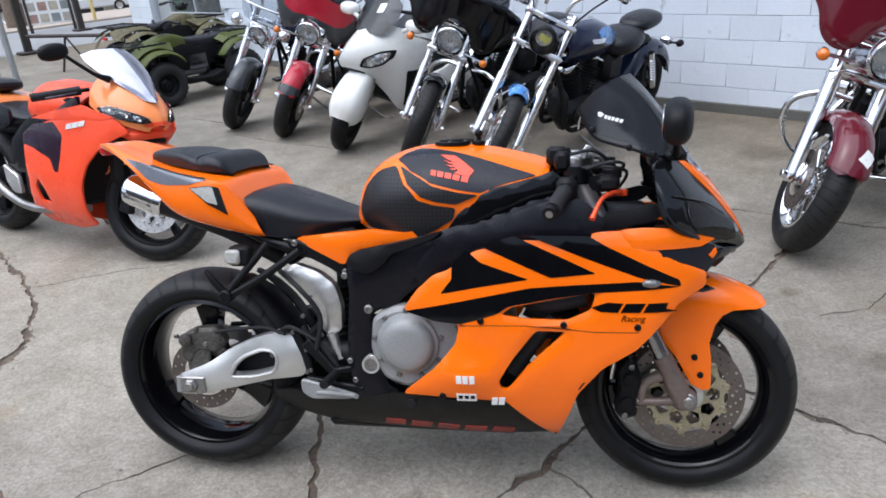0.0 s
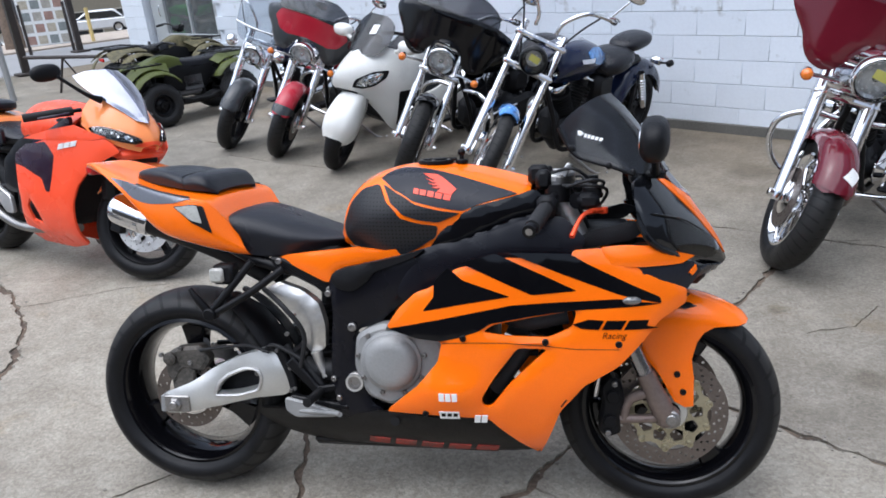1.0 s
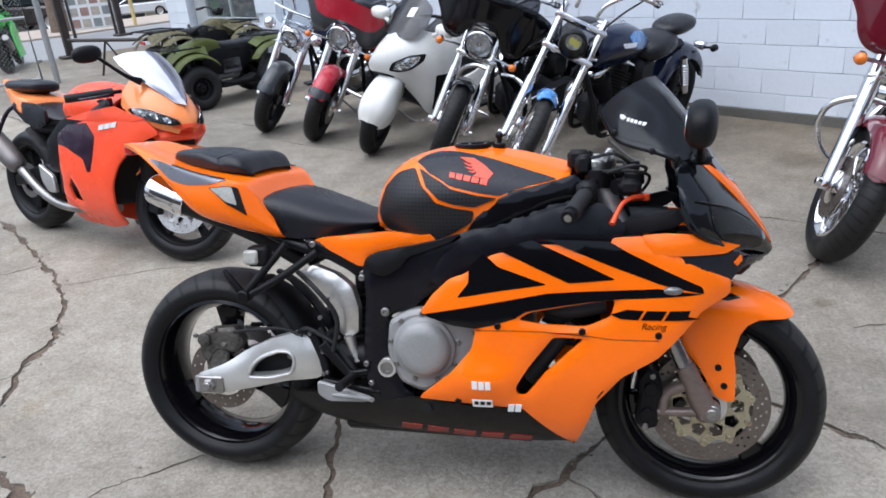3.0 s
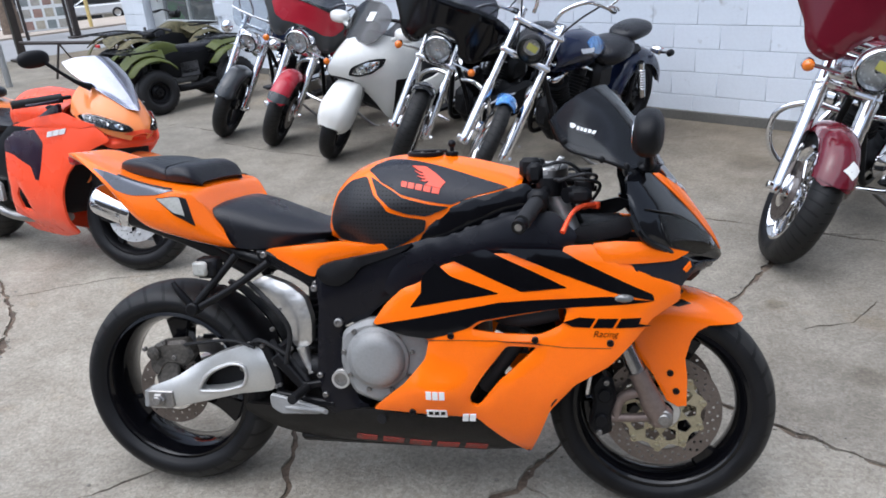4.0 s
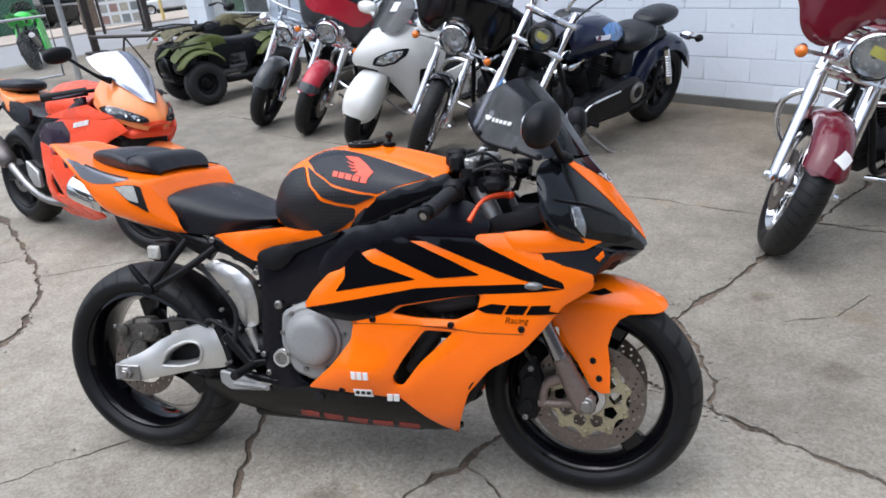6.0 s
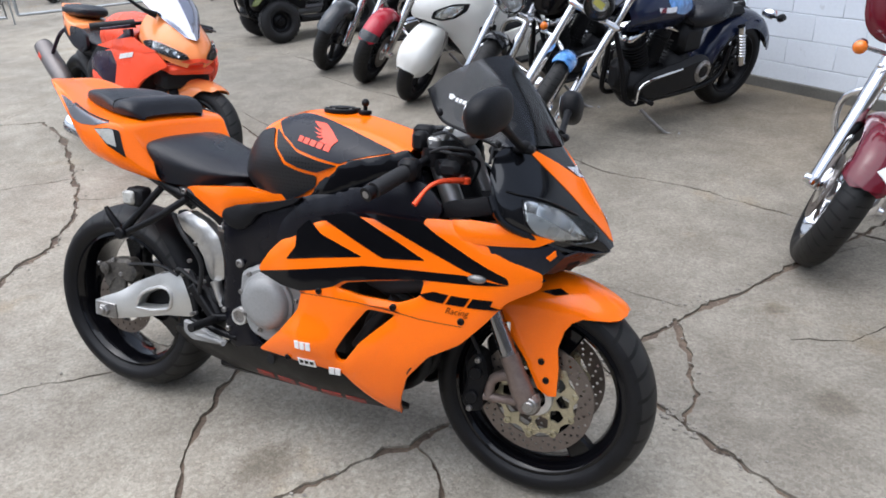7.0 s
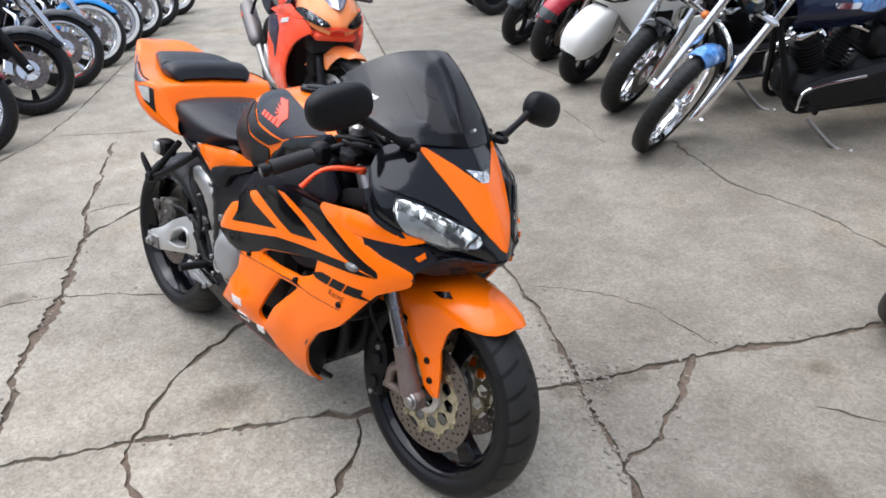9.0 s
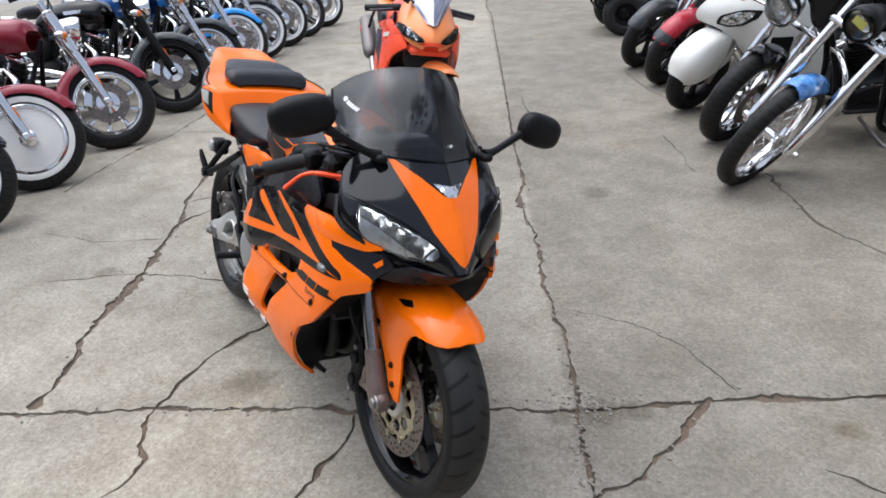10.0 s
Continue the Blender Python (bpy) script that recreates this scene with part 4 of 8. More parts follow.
def SKIN(x, z):
    return np.array((x, -skin_width(x, z), z))


def fender_surface(cx, cz, wide=.095, r0=.27, r1=.332, span=.11):
    """Flat side within r0 of the axle, rolled over the tyre outside it; read in a flattened polar plane."""
    def S(X, Z):
        rho, a = math.hypot(X, Z), math.atan2(Z, X)
        if rho <= r0:
            r, y = rho, wide
        else:
            t = min((rho - r0) / span, 1.0) * math.pi / 2
            r, y = r0 + (r1 - r0) * math.sin(t), wide * math.cos(t)
        return np.array((cx + r * math.cos(a), -y, cz + r * math.sin(a)))
    return S


def polar(pts):
    return [(r * math.cos(radians(a)), r * math.sin(radians(a))) for a, r in pts]


def fine(pts, step=4.0):
    """Polar corners (degrees, radius) filled in with short steps, as a flat outline."""
    out = []
    for (a, r), (b, q) in zip(pts, [*pts[1:], pts[0]]):
        n = max(1, int(abs(b - a) / step + 0.5))
        out += [(a + (b - a) * k / n, r + (q - r) * k / n) for k in range(n)]
    return polar(out)


def wing_cover(pts, S, rim, step=.035, thick=.006, roll=.004):
    """A mudguard over the whole wheel: both halves of the outline, joined along the crown."""
    return joined(Geo(patch(fine(pts), S, step, thick, (), roll, 0, False, lambda q: math.hypot(q[0], q[1]) > rim - .004)))


def bars(S, x0, z0, x1, z1, n, h, mat, root, name, gap=0.22, slant=0.25, lift=0.0025):
    """A row of plain slanted blocks on a surface in place of a word."""
    g = Geo()
    d = np.array((x1 - x0, z1 - z0))
    up = np.array((-d[1], d[0])) / np.linalg.norm(d) * h
    for k in range(n):
        a = np.array((x0, z0)) + d * (k + gap / 2) / n
        b = np.array((x0, z0)) + d * (k + 1 - gap / 2) / n
        s = d / n * slant
        g.add(patch([tuple(a), tuple(b), tuple(b + up + s), tuple(a + up + s)], S, 0.02, 0.003, (), 0, lift))
    return part(name, g, mat, root)


def orange_motorcycle():
    root = thing("sport_motorcycle", "orange and black sport motorcycle leaning on its side stand", "motorcycle", BIKE)
    # wheels
    fw = wheel_parts(root, "front_wheel", (.706, 0, .30), .30, .228, .060, M_TYRE, M_BLACK, 3, .06, None, 0.9, 80)
    for s in (-1, 1):
        part("brake_disc", brake_disc(.112, .155, s * .068 + .003), M_DISC, fw, "drilled steel brake disc")
        part("disc_carrier", disc_carrier(.040, .108, s * .066 + .003, .006, 10, .0735, .0205), M_GOLD, fw, "gold disc carrier")
        part("carrier_ring", Geo(lathe([(.030, s * .060), (.030, s * .074), (.046, s * .074), (.049, s * .070), (.049, s * .060)], 40)), M_ALU, fw, "bright inner carrier ring")
    part("axle", Geo(disk(.016, -.135, .135, 16), disk(.024, -.128, -.112, 20), disk(.024, .112, .128, 20)), M_STEEL, fw)
    rw = wheel_parts(root, "rear_wheel", (-.706, 0, .315), .315, .228, .095, M_TYRE, M_BLACK, 3, .07, None, 0.5, 80)
    part("brake_disc", brake_disc(.07, .11, -.085, rows=2, count=18), M_DISC, rw, "drilled steel brake disc")
    part("sprocket", Geo(patch([((.104 if k % 2 else .096) * math.cos(k * math.pi / 42), (.104 if k % 2 else .096) * math.sin(k * math.pi / 42)) for k in range(84)], flat_at(.1), .03, .006, [ring(.05, 20)], 0)), M_STEEL, rw)
    part("axle", Geo(disk(.017, -.15, .15, 16)), M_STEEL, rw)
    # fork and brakes
    up = Vector((-.29, 0, .63)).normalized()
    for s in (-1, 1):
        y = s * .105
        a = Vector((.695, y, .30))
        leg = Geo(tube([a - up * .02, a + up * .03, a + up * .09, a + up * .135], [.024, .030, .026, .025], 18, 4))
        leg.add(box(a + Vector((.005, 0, 0)), (.06, .045, .055), .012))
        leg.add(tube([a + up * .08 + Vector((0, 0, 0)), a + up * .05 + Vector((-.075, s * -.012, -.005)), a + Vector((-.11, s * -.012, -.02))], [.016, .014, .012], 10))
        leg.add(tube([a + Vector((0, 0, .0)), a + Vector((-.06, s * -.012, -.012)), a + Vector((-.12, s * -.012, -.015))], [.016, .012, .012], 10))
        part("fork_casting", leg, M_BRONZE, root, "bronze-grey fork bottom casting")
        part("fork_tube", Geo(tube([a + up * .12, a + up * .33], .0215, 20)), M_FORK, root, "worn grey inner fork tube")
        part("fork_upper", Geo(tube([a + up * .31, a + up * .70], .0275, 20), disk(.03, 0, .02, 20, "z", tuple(a + up * .70))), M_ALU, root)
        cal = Geo(plate(chopped([(.515, .262), (.540, .235), (.578, .250), (.572, .30), (.588, .345), (.575, .40), (.545, .415), (.520, .38), (.528, .33)], .012), s * .052, s * .112, .008))
        cal.add(disk(.018, s * .108, s * .122, 16, at=(.548, 0, .285)), None)
        cal.add(disk(.018, s * .108, s * .122, 16, at=(.556, 0, .355)), None)
        c = part("brake_caliper", cal, M_PLASTIC, root)
        for x, z in ((.543, .252), (.560, .392)):
            part("bolt", bolt(x, s * .116, z, .008, s), M_STEEL, c)
    part("brake_hose", Geo(tube([(.56, -.10, .40), (.53, -.13, .50), (.52, -.12, .62), (.46, -.10, .80)], .005, 8)), M_RUBBER, root)
    # front mudguard
    FS = fender_surface(.706, .30)
    out = polar([(51.5, .38), (57, .38), (62, .38), (68, .38), (75, .38), (82, .38), (90, .38), (98, .38), (105, .38), (112, .38), (120, .38), (128, .38), (136, .38), (140, .33), (134, .29), (122, .255), (110, .215), (113, .185),
                 (104, .115), (75, .04), (30, .045), (24, .066), (60, .12), (71, .165), (72, .215), (70, .245), (66, .268), (60, .290), (55, .312), (52, .335), (51, .36)])
    half = Geo(patch(out, FS, .022, .006, (), .006, 0, False, lambda q: math.hypot(q[0], q[1]) > .374))
    ff = part("front_mudguard", joined(half), M_ORANGE, root, "orange front mudguard")
    for x, z in ((.722, .417), (.738, .368)):
        part("bolt", bolt(x, -.095, z, .0085), M_SATIN, ff)
    part("vent_decal", Geo(patch([(.0, .302), (.045, .318), (.066, .306), (.035, .297)], FS, .02, .003, (), 0, .002)).both(), M_BLACK, ff)
    # side fairing, both sides
    fair = [(-.042, .342), (.049, .425), (.112, .498), (.124, .551), (.062, .556), (-.026, .583), (.011, .634), (.058, .677), (.096, .689), (.161, .736), (.273, .766), (.449, .760), (.453, .782),
            (.522, .786), (.600, .740), (.735, .672), (.735, .637), (.665, .603), (.618, .546), (.562, .487), (.480, .437), (.419, .362), (.362, .196), (.299, .270), (.236, .337), (.096, .343)]
    vent = chopped([(.229, .577), (.257, .597), (.334, .611), (.463, .632), (.452, .589), (.395, .562), (.292, .567)], .012)
    slot = chopped([(.222, .400), (.255, .457), (.316, .536), (.391, .532), (.367, .509), (.297, .443), (.245, .372), (.226, .375)], .012)
    shell = Geo(patch(chopped(fair, .012), SKIN, .02, .010, [vent, slot], .007))
    part("side_fairing", shell.mirrored(), M_ORANGE, root, "orange side fairing")
    side = part("side_fairing", shell, M_ORANGE, root, "orange side fairing")
    stripes = ([(.078, .630), (.108, .668), (.110, .708), (.146, .743), (.182, .710), (.300, .668), (.18, .649)],
               [(.178, .754), (.266, .776), (.463, .681), (.353, .671)],
               [(.298, .777), (.447, .772), (.49, .747), (.661, .662), (.666, .645), (.563, .672), (.429, .722)],
               [(-.018, .580), (.093, .604), (.3, .646), (.563, .661), (.664, .645), (.59, .641), (.47, .634), (.334, .615), (.25, .600), (.222, .581), (.164, .562), (.124, .553), (.062, .558)])
    for s in stripes:
        g = Geo(patch(chopped(s, .006), SKIN, .02, .003, (), .001, .0018))
        part("black_stripe", g, M_BLACK, side)
        part("black_stripe", g.mirrored(), M_BLACK, side)
    # seam between the upper and lower panel
    seam = [(.124, .549), (.21, .551), (.292, .551), (.38, .543), (.457, .535), (.565, .535)]
    part("panel_seam", Geo(patch([*seam, *[(x, z - .0013) for x, z in reversed(seam)]], SKIN, .02, .004, (), 0, .0008)), M_DARK, side)
    wedge = chopped([(.520, .787), (.575, .792), (.640, .788), (.752, .752), (.715, .737), (.545, .738)], .006)
    part("fairing_wedge", Geo(patch(wedge, SKIN, .02, .01, (), .005, .003)).both(), M_ORANGE, root, "orange wedge below the headlamp")
    tri = chopped([(.548, .735), (.750, .738), (.775, .712), (.735, .668), (.675, .690), (.61, .712)], .006)
    part("nose_underside", Geo(patch(tri, SKIN, .02, .01, (), .004, -.003)).both(), M_GREY_DECAL, root, "dark grey panel under the nose")
    part("amber_marker", Geo(patch([(.735, .712), (.752, .729), (.755, .716), (.743, .704)], SKIN, .02, .004, (), 0, .002)).both(), M_ORANGE, root)
    for x, z in ((.385, .552), (.180, .562), (.563, .548), (.072, .352)):
        p = SKIN(x, z)
        part("bolt", bolt(x, p[1], z, .0085), M_SATIN, side)
    lens = Geo(ellipsoid(tuple(SKIN(.593, .656) + (0, .002, 0)), (.024, .012, .011), 20, 10))
    part("turn_signal", lens.both(), M_SIGNAL, root, "clear flush turn signal")
    marks = ([(.452, .597), (.474, .587), (.515, .585), (.528, .6075), (.490, .610)], [(.522, .585), (.568, .585), (.581, .6075), (.535, .6075)],
             [(.575, .585), (.612, .585), (.657, .586), (.629, .593), (.634, .6075), (.588, .6075)])
    for g in marks:
        part("word_mark", Geo(patch(g, SKIN, .02, .003, (), 0, .0022)), M_BLACK, side)
    part("racing_word", Geo(lettering("Racing", SKIN, .522, .563, .022, .0028)), M_BLACK, side, smooth=0)
    bars(SKIN, .113, .399, .163, .399, 3, .021, M_WHITE_DECAL, side, "sticker", .2, 0)
    bars(SKIN, .110, .341, .163, .342, 1, .022, M_WHITE_DECAL, side, "sticker", .02, 0)
    bars(SKIN, .113, .3495, .160, .3505, 3, .010, M_BLACK, side, "sticker_mark", .3, .1, .004)
    bars(SKIN, .198, .331, .234, .332, 2, .021, M_WHITE_DECAL, side, "sticker", .15, .2)
    edge = [(.742, .655), (.665, .603), (.618, .546), (.562, .487), (.480, .437), (.419, .362), (.366, .21)]
    duct = loft([[tuple(SKIN(x - .004, z) + np.array((0, .006, 0))) for x, z in edge], [(x - .03, -.15 + .05 * (.6 - z), z + .01) for x, z in edge], [(x - .08, -.06, z + .03) for x, z in edge]])
    part("inner_duct", Geo(sheet(duct, 24, 8, .004)).both(), M_PLASTIC, root)
    # belly pan
    def BELLY(x, z):
        w = soft_interp(z, (.15, .19, .23, .28, .32), (.06, .13, .175, .205, .215)) * soft_interp(x, (-.5, -.4, -.2, .1, .3, .4), (.5, .65, .85, 1.0, .95, .8))
        return np.array((x, -w, z))
    pan = [(-.47, .285), (-.40, .292), (-.284, .290), (-.057, .322), (.082, .315), (.229, .318), (.296, .262), (.375, .205), (.34, .182), (.078, .172), (-.082, .172), (-.282, .178), (-.385, .215), (-.475, .262)]
    half = Geo(patch(chopped(pan, .015), BELLY, .022, .012, (), .006))
    belly = part("belly_pan", half.both(), M_BELLY, root, "scuffed black belly pan")
    part("belly_floor", Geo(box((-.03, 0, .186), (.56, .20, .03), .012)), M_BELLY, root)
    bars(BELLY, -.135, .208, .25, .196, 5, .025, M_RED_WORN, belly, "worn_word_bar", .22, .12)
    part("drain_hole", Geo(disk(.014, -.195, -.2, 8, at=(-.028, -.006, .30))), M_DARK, belly)
    # engine, radiator and what shows through the openings
    part("engine_block", Geo(box((.06, 0, .46), (.34, .36, .26), .03), box((.13, 0, .60), (.22, .34, .16), .03, Matrix.Rotation(radians(25), 3, "Y")), box((0, 0, .33), (.40, .26, .16), .04)), M_DARK, root)
    cover = Geo(lathe([(.0005, -.246), (.040, -.246), (.060, -.242), (.072, -.232), (.076, -.222), (.084, -.218), (.085, -.20), (.085, -.15), (.0005, -.15)], 40, True, at=(-.028, 0, .475)))
    part("clutch_cover", cover, M_ALU_GREY, root, "grey round clutch cover")
    case = chopped([(-.125, .545), (-.06, .575), (.03, .575), (.115, .53), (.125, .46), (.06, .40), (-.03, .345), (-.10, .37), (-.135, .45)], .02)
    part("crankcase_cover", Geo(plate(case, -.15, -.21, .012)), M_ALU_GREY, root, "grey crankcase cover")
    for k in range(9):
        a = 2 * math.pi * k / 9 + .2
        part("bolt", bolt(-.028 + .093 * math.cos(a), -.212, .475 + .093 * math.sin(a), .007), M_STEEL, root)
    part("radiator", Geo(box((.47, 0, .58), (.03, .34, .26), .008, Matrix.Rotation(radians(-12), 3, "Y"))), M_DARK, root)
    for pts, r in (([(.23, -.19, .62), (.33, -.21, .585), (.44, -.2, .60)], .018), ([(.25, -.2, .40), (.30, -.21, .47), (.36, -.2, .55)], .017), ([(.36, -.18, .50), (.30, -.2, .50), (.27, -.19, .44)], .012), ([(.30, -.19, .60), (.36, -.2, .62), (.42, -.18, .58)], .008)):
        part("hose", Geo(tube(pts, r, 12)), M_RUBBER, root)
    for y in (-.12, -.04, .04, .12):
        part("exhaust_header", Geo(tube([(.28, y, .55), (.40, y, .48), (.40, y * .9, .32), (.25, y * .6, .23), (.0, y * .4, .22)], .019, 12)), M_DARK, root)
    # frame
    spar = [(-.203, .686), (-.186, .714), (-.12, .735), (-.074, .742), (.004, .758), (.087, .782), (.17, .805), (.316, .865), (.40, .875), (.43, .80), (.40, .755), (.264, .748), (.145, .715), (.037, .653), (-.044, .591), (-.061, .571), (-.117, .555), (-.137, .538),
            (-.135, .490), (-.115, .451), (-.111, .387), (-.099, .338), (-.064, .322), (-.084, .298), (-.167, .293), (-.191, .312), (-.213, .411), (-.205, .51), (-.192, .607)]

    def FRAME(x, z):
        d = ((z - .62) * .93 - (x + .20) * .37)
        e = x + .185 - .06 * (z - .5)
        ridge = .009 * math.exp(-(d / .07) ** 2) + .009 * math.exp(-(e / .03) ** 2)
        return np.array((x, -(.180 - .02 * max(0, (x - .1) / .3) + min(ridge, .02)), z))
    g = Geo(patch(chopped(spar, .015), FRAME, .018, .05, (), .008))
    part("frame_spar", g, M_FRAME, root, "satin black frame")
    part("frame_spar", g.mirrored(), M_FRAME, root, "satin black frame")
    part("air_box", Geo(box((.12, 0, .72), (.50, .30, .16), .04)), M_DARK, root)
    cov = chopped([(.075, .765), (.11, .815), (.155, .872), (.31, .908), (.36, .925), (.40, .885), (.40, .855), (.316, .845), (.17, .775)], .012)

    def TCOV(x, z):
        return np.array((x, -.180 + .05 * max(0, x - .2), z))
    part("tank_side_cover", Geo(patch(cov, TCOV, .022, .012, (), .008)).both(), M_BLACK, root, "gloss black tank side cover")
    infill = chopped([(-.01, .655), (.02, .715), (.08, .765), (.18, .800), (.33, .852), (.43, .862), (.49, .80), (.455, .755), (.27, .740), (.16, .70), (.07, .655), (.03, .630)], .02)
    part("side_infill", Geo(patch(infill, lambda x, z: np.array((x, -.207 - .022 * soft_interp(x, (.02, .10, .24, .30), (0, .25, .95, 1.0)) + .12 * max(0, z - .76), z)), .025, .012, (), .005)).both(), M_FRAME, root, "satin black inner side panel")
    side_plate = chopped([(-.192, .694), (-.180, .716), (-.12, .734), (-.074, .741), (.004, .757), (.075, .778), (.05, .757), (-.01, .735), (-.068, .715), (-.095, .682), (-.13, .662), (-.168, .668)], .012)
    part("knee_cover", Geo(patch(side_plate, flat_at(-.206), .022, .016, (), .008)).both(), M_PLASTIC, root)
    for x, z, r in ((-.139, .562, .012), (-.201, .655, .009), (-.188, .358, .008), (-.200, .413, .008)):
        part("bolt", bolt(x, -.190, z, r), M_STEEL, root)
    piv = part("swingarm_pivot", Geo(disk(.026, -.16, -.198, 24, at=(-.138, 0, .407)), lathe([(.010, -.198), (.011, -.201), (.018, -.202), (.021, -.198)], 24, False, at=(-.138, 0, .407))), M_STEEL, root)
    part("pivot_ring", Geo(lathe([(.019, -.199), (.019, -.204), (.025, -.204), (.025, -.199)], 24, True, at=(-.138, 0, .407))), M_ALU, piv)
    # cast subframe
    sub = chopped([(-.402, .658), (-.358, .680), (-.290, .655), (-.245, .618), (-.230, .555), (-.236, .482), (-.281, .469), (-.296, .495), (-.305, .544), (-.336, .592), (-.390, .628)], .014)

    def SUB(x, z):
        return np.array((x, -.150 - .012 * math.sin((z - .45) * 9), z))
    g = Geo(patch(sub, SUB, .02, .03, (), .012))
    part("subframe_casting", g, M_ALU, root, "cast aluminium subframe")
    part("subframe_casting", g.mirrored(), M_ALU, root, "cast aluminium subframe")
    part("shock_linkage", Geo(tube([(-.262, -.150, .478), (-.252, -.150, .440), (-.238, -.150, .405)], [.017, .013, .012], 14)).both(), M_ALU, root, "bright lower strut")
    beam = part("seat_rail", Geo(plate(chopped([(-.372, .752), (-.335, .750), (-.205, .686), (-.192, .650), (-.214, .644), (-.245, .668), (-.362, .728)], .008), -.150, -.172, .005)).both(), M_SATIN, root)
    for x, z in ((-.345, .741), (-.203, .662)):
        part("bolt", bolt(x, -.172, z, .009), M_STEEL, beam)
    part("subframe_rail", Geo(tube([(-.20, -.15, .69), (-.33, -.15, .715), (-.45, -.14, .75), (-.6, -.10, .82)], .016, 10)).both(), M_SATIN, root)
    # swingarm
    arm = chopped([(-.748, .340), (-.663, .373), (-.582, .420), (-.505, .455), (-.403, .484), (-.373, .470), (-.353, .415), (-.349, .358), (-.366, .343), (-.458, .330), (-.572, .302), (-.631, .289), (-.680, .276), (-.750, .276)], .016)
    hole = chopped([(-.586, .338), (-.566, .378), (-.536, .402), (-.480, .424), (-.444, .422), (-.431, .398), (-.444, .358), (-.512, .340)], .014)
    g = Geo(patch(arm, lambda x, z: np.array((x, -.157 + .011 * min(1.0, (((z - .302) * .962 - (x + .755) * .273) / .055) ** 2), z)), .02, .034, [hole], .005))
    near_arm = part("swingarm", g, M_ALU_SATIN, root, "cast aluminium swingarm")
    part("swingarm", g.mirrored(), M_ALU_SATIN, root, "cast aluminium swingarm")
    part("opening_lip", Geo(tube([(x, -.154, z) for x, z in [*hole, hole[0]]], .0055, 8, 1)), M_ALU, near_arm, "bright machined lip")
    part("arm_web", Geo(plate(chopped([(-.60, .33), (-.55, .40), (-.44, .43), (-.40, .38), (-.46, .34)], .02), -.105, -.095, .003)), M_DARK, near_arm)
    part("bolt", bolt(-.468, -.104, .392, .009), M_STEEL, near_arm)
    part("arm_end_cap", Geo(plate(chopped([(-.762, .282), (-.742, .282), (-.742, .334), (-.758, .334)], .006), -.112, -.158, .003)), M_ALU_GREY, near_arm)
    part("hose_guide", Geo(plate(chopped([(-.40, .500), (-.35, .478), (-.325, .40), (-.318, .345), (-.338, .345), (-.352, .41), (-.378, .474), (-.41, .486)], .01), -.145, -.168, .004)), M_PLASTIC, near_arm)
    for x, z in ((-.372, .484), (-.336, .433), (-.327, .372)):
        part("bolt", bolt(x, -.168, z, .006), M_STEEL, near_arm)
    part("swingarm_bridge", Geo(box((-.36, 0, .41), (.06, .28, .09), .02), tube([(-.30, -.13, .42), (-.14, -.12, .407)], .035, 12), tube([(-.30, .13, .42), (-.14, .12, .407)], .035, 12)), M_DARK, root)
    adj = part("axle_plate", Geo(plate(chopped([(-.745, .285), (-.665, .285), (-.665, .335), (-.745, .335)], .006), -.15, -.163, .003)).both(), M_STEEL, root)
    part("axle_nut", Geo(disk(.020, -.158, -.178, 6, at=(-.706, 0, .312)), disk(.013, -.17, -.186, 12, at=(-.706, 0, .312))).both(), M_STEEL, adj)
    cal = part("rear_caliper", Geo(plate(chopped([(-.760, .444), (-.720, .468), (-.640, .476), (-.612, .432), (-.640, .396), (-.700, .402), (-.728, .352), (-.756, .380)], .012), -.070, -.122, .010)), M_GRIME, root, "grimy rear brake caliper")
    part("caliper_piston", Geo(lathe([(1e-4, -.120), (.020, -.120), (.020, -.131), (.012, -.135), (1e-4, -.135)], 18, False, at=(-.735, 0, .437))), M_GRIME, cal)
    part("caliper_bracket", Geo(plate(chopped([(-.735, .30), (-.675, .30), (-.665, .40), (-.70, .425), (-.745, .40)], .012), -.10, -.118, .004)), M_GRIME, cal)
    for x, z in ((-.765, .447), (-.672, .425), (-.70, .468)):
        part("bolt", bolt(x, -.122, z, .007), M_STEEL, cal)
    part("brake_hose", Geo(tube([(-.665, -.11, .455), (-.58, -.13, .475), (-.47, -.15, .49), (-.40, -.16, .475)], .005, 8)), M_RUBBER, cal)
    part("shock_absorber", Geo(tube([(-.28 + .036 * math.cos(a), .036 * math.sin(a), .42 + .013 * a / 6.283 * 1.6) for a in np.linspace(0, 2 * math.pi * 8, 97)], .0055, 6, 1), tube([(-.28, 0, .33), (-.27, 0, .64)], .02, 12)), M_DARK, root)
    # hugger over the rear tyre
    HUG = fender_surface(-.706, .315, .108, .30, .345, .12)
    out = polar([(12, .42), (30, .42), (48, .42), (64, .41), (66, .36), (48, .32), (30, .30), (14, .30)])
    part("rear_hugger", Geo(patch(chopped(out, .015), HUG, .03, .006, (), .004)).both(), M_PLASTIC, root)
    part("chain_guard", Geo(plate(chopped([(-.62, .43), (-.40, .49), (-.36, .47), (-.60, .405)], .01), .12, .135, .004)), M_PLASTIC, root)
    part("chain", Geo(tube([(-.70, .1, .418), (-.20, .1, .455)], .008, 8), tube([(-.70, .1, .212), (-.20, .1, .36)], .008, 8)), M_DARK, root)
    # foot pegs and hangers
    hang = Geo(plate(chopped([(-.32, .47), (-.25, .385), (-.17, .40), (-.165, .385), (-.26, .36), (-.345, .45)], .006), -.165, -.185, .004), plate(chopped([(-.335, .36), (-.165, .335), (-.165, .318), (-.335, .335)], .006), -.165, -.188, .004))
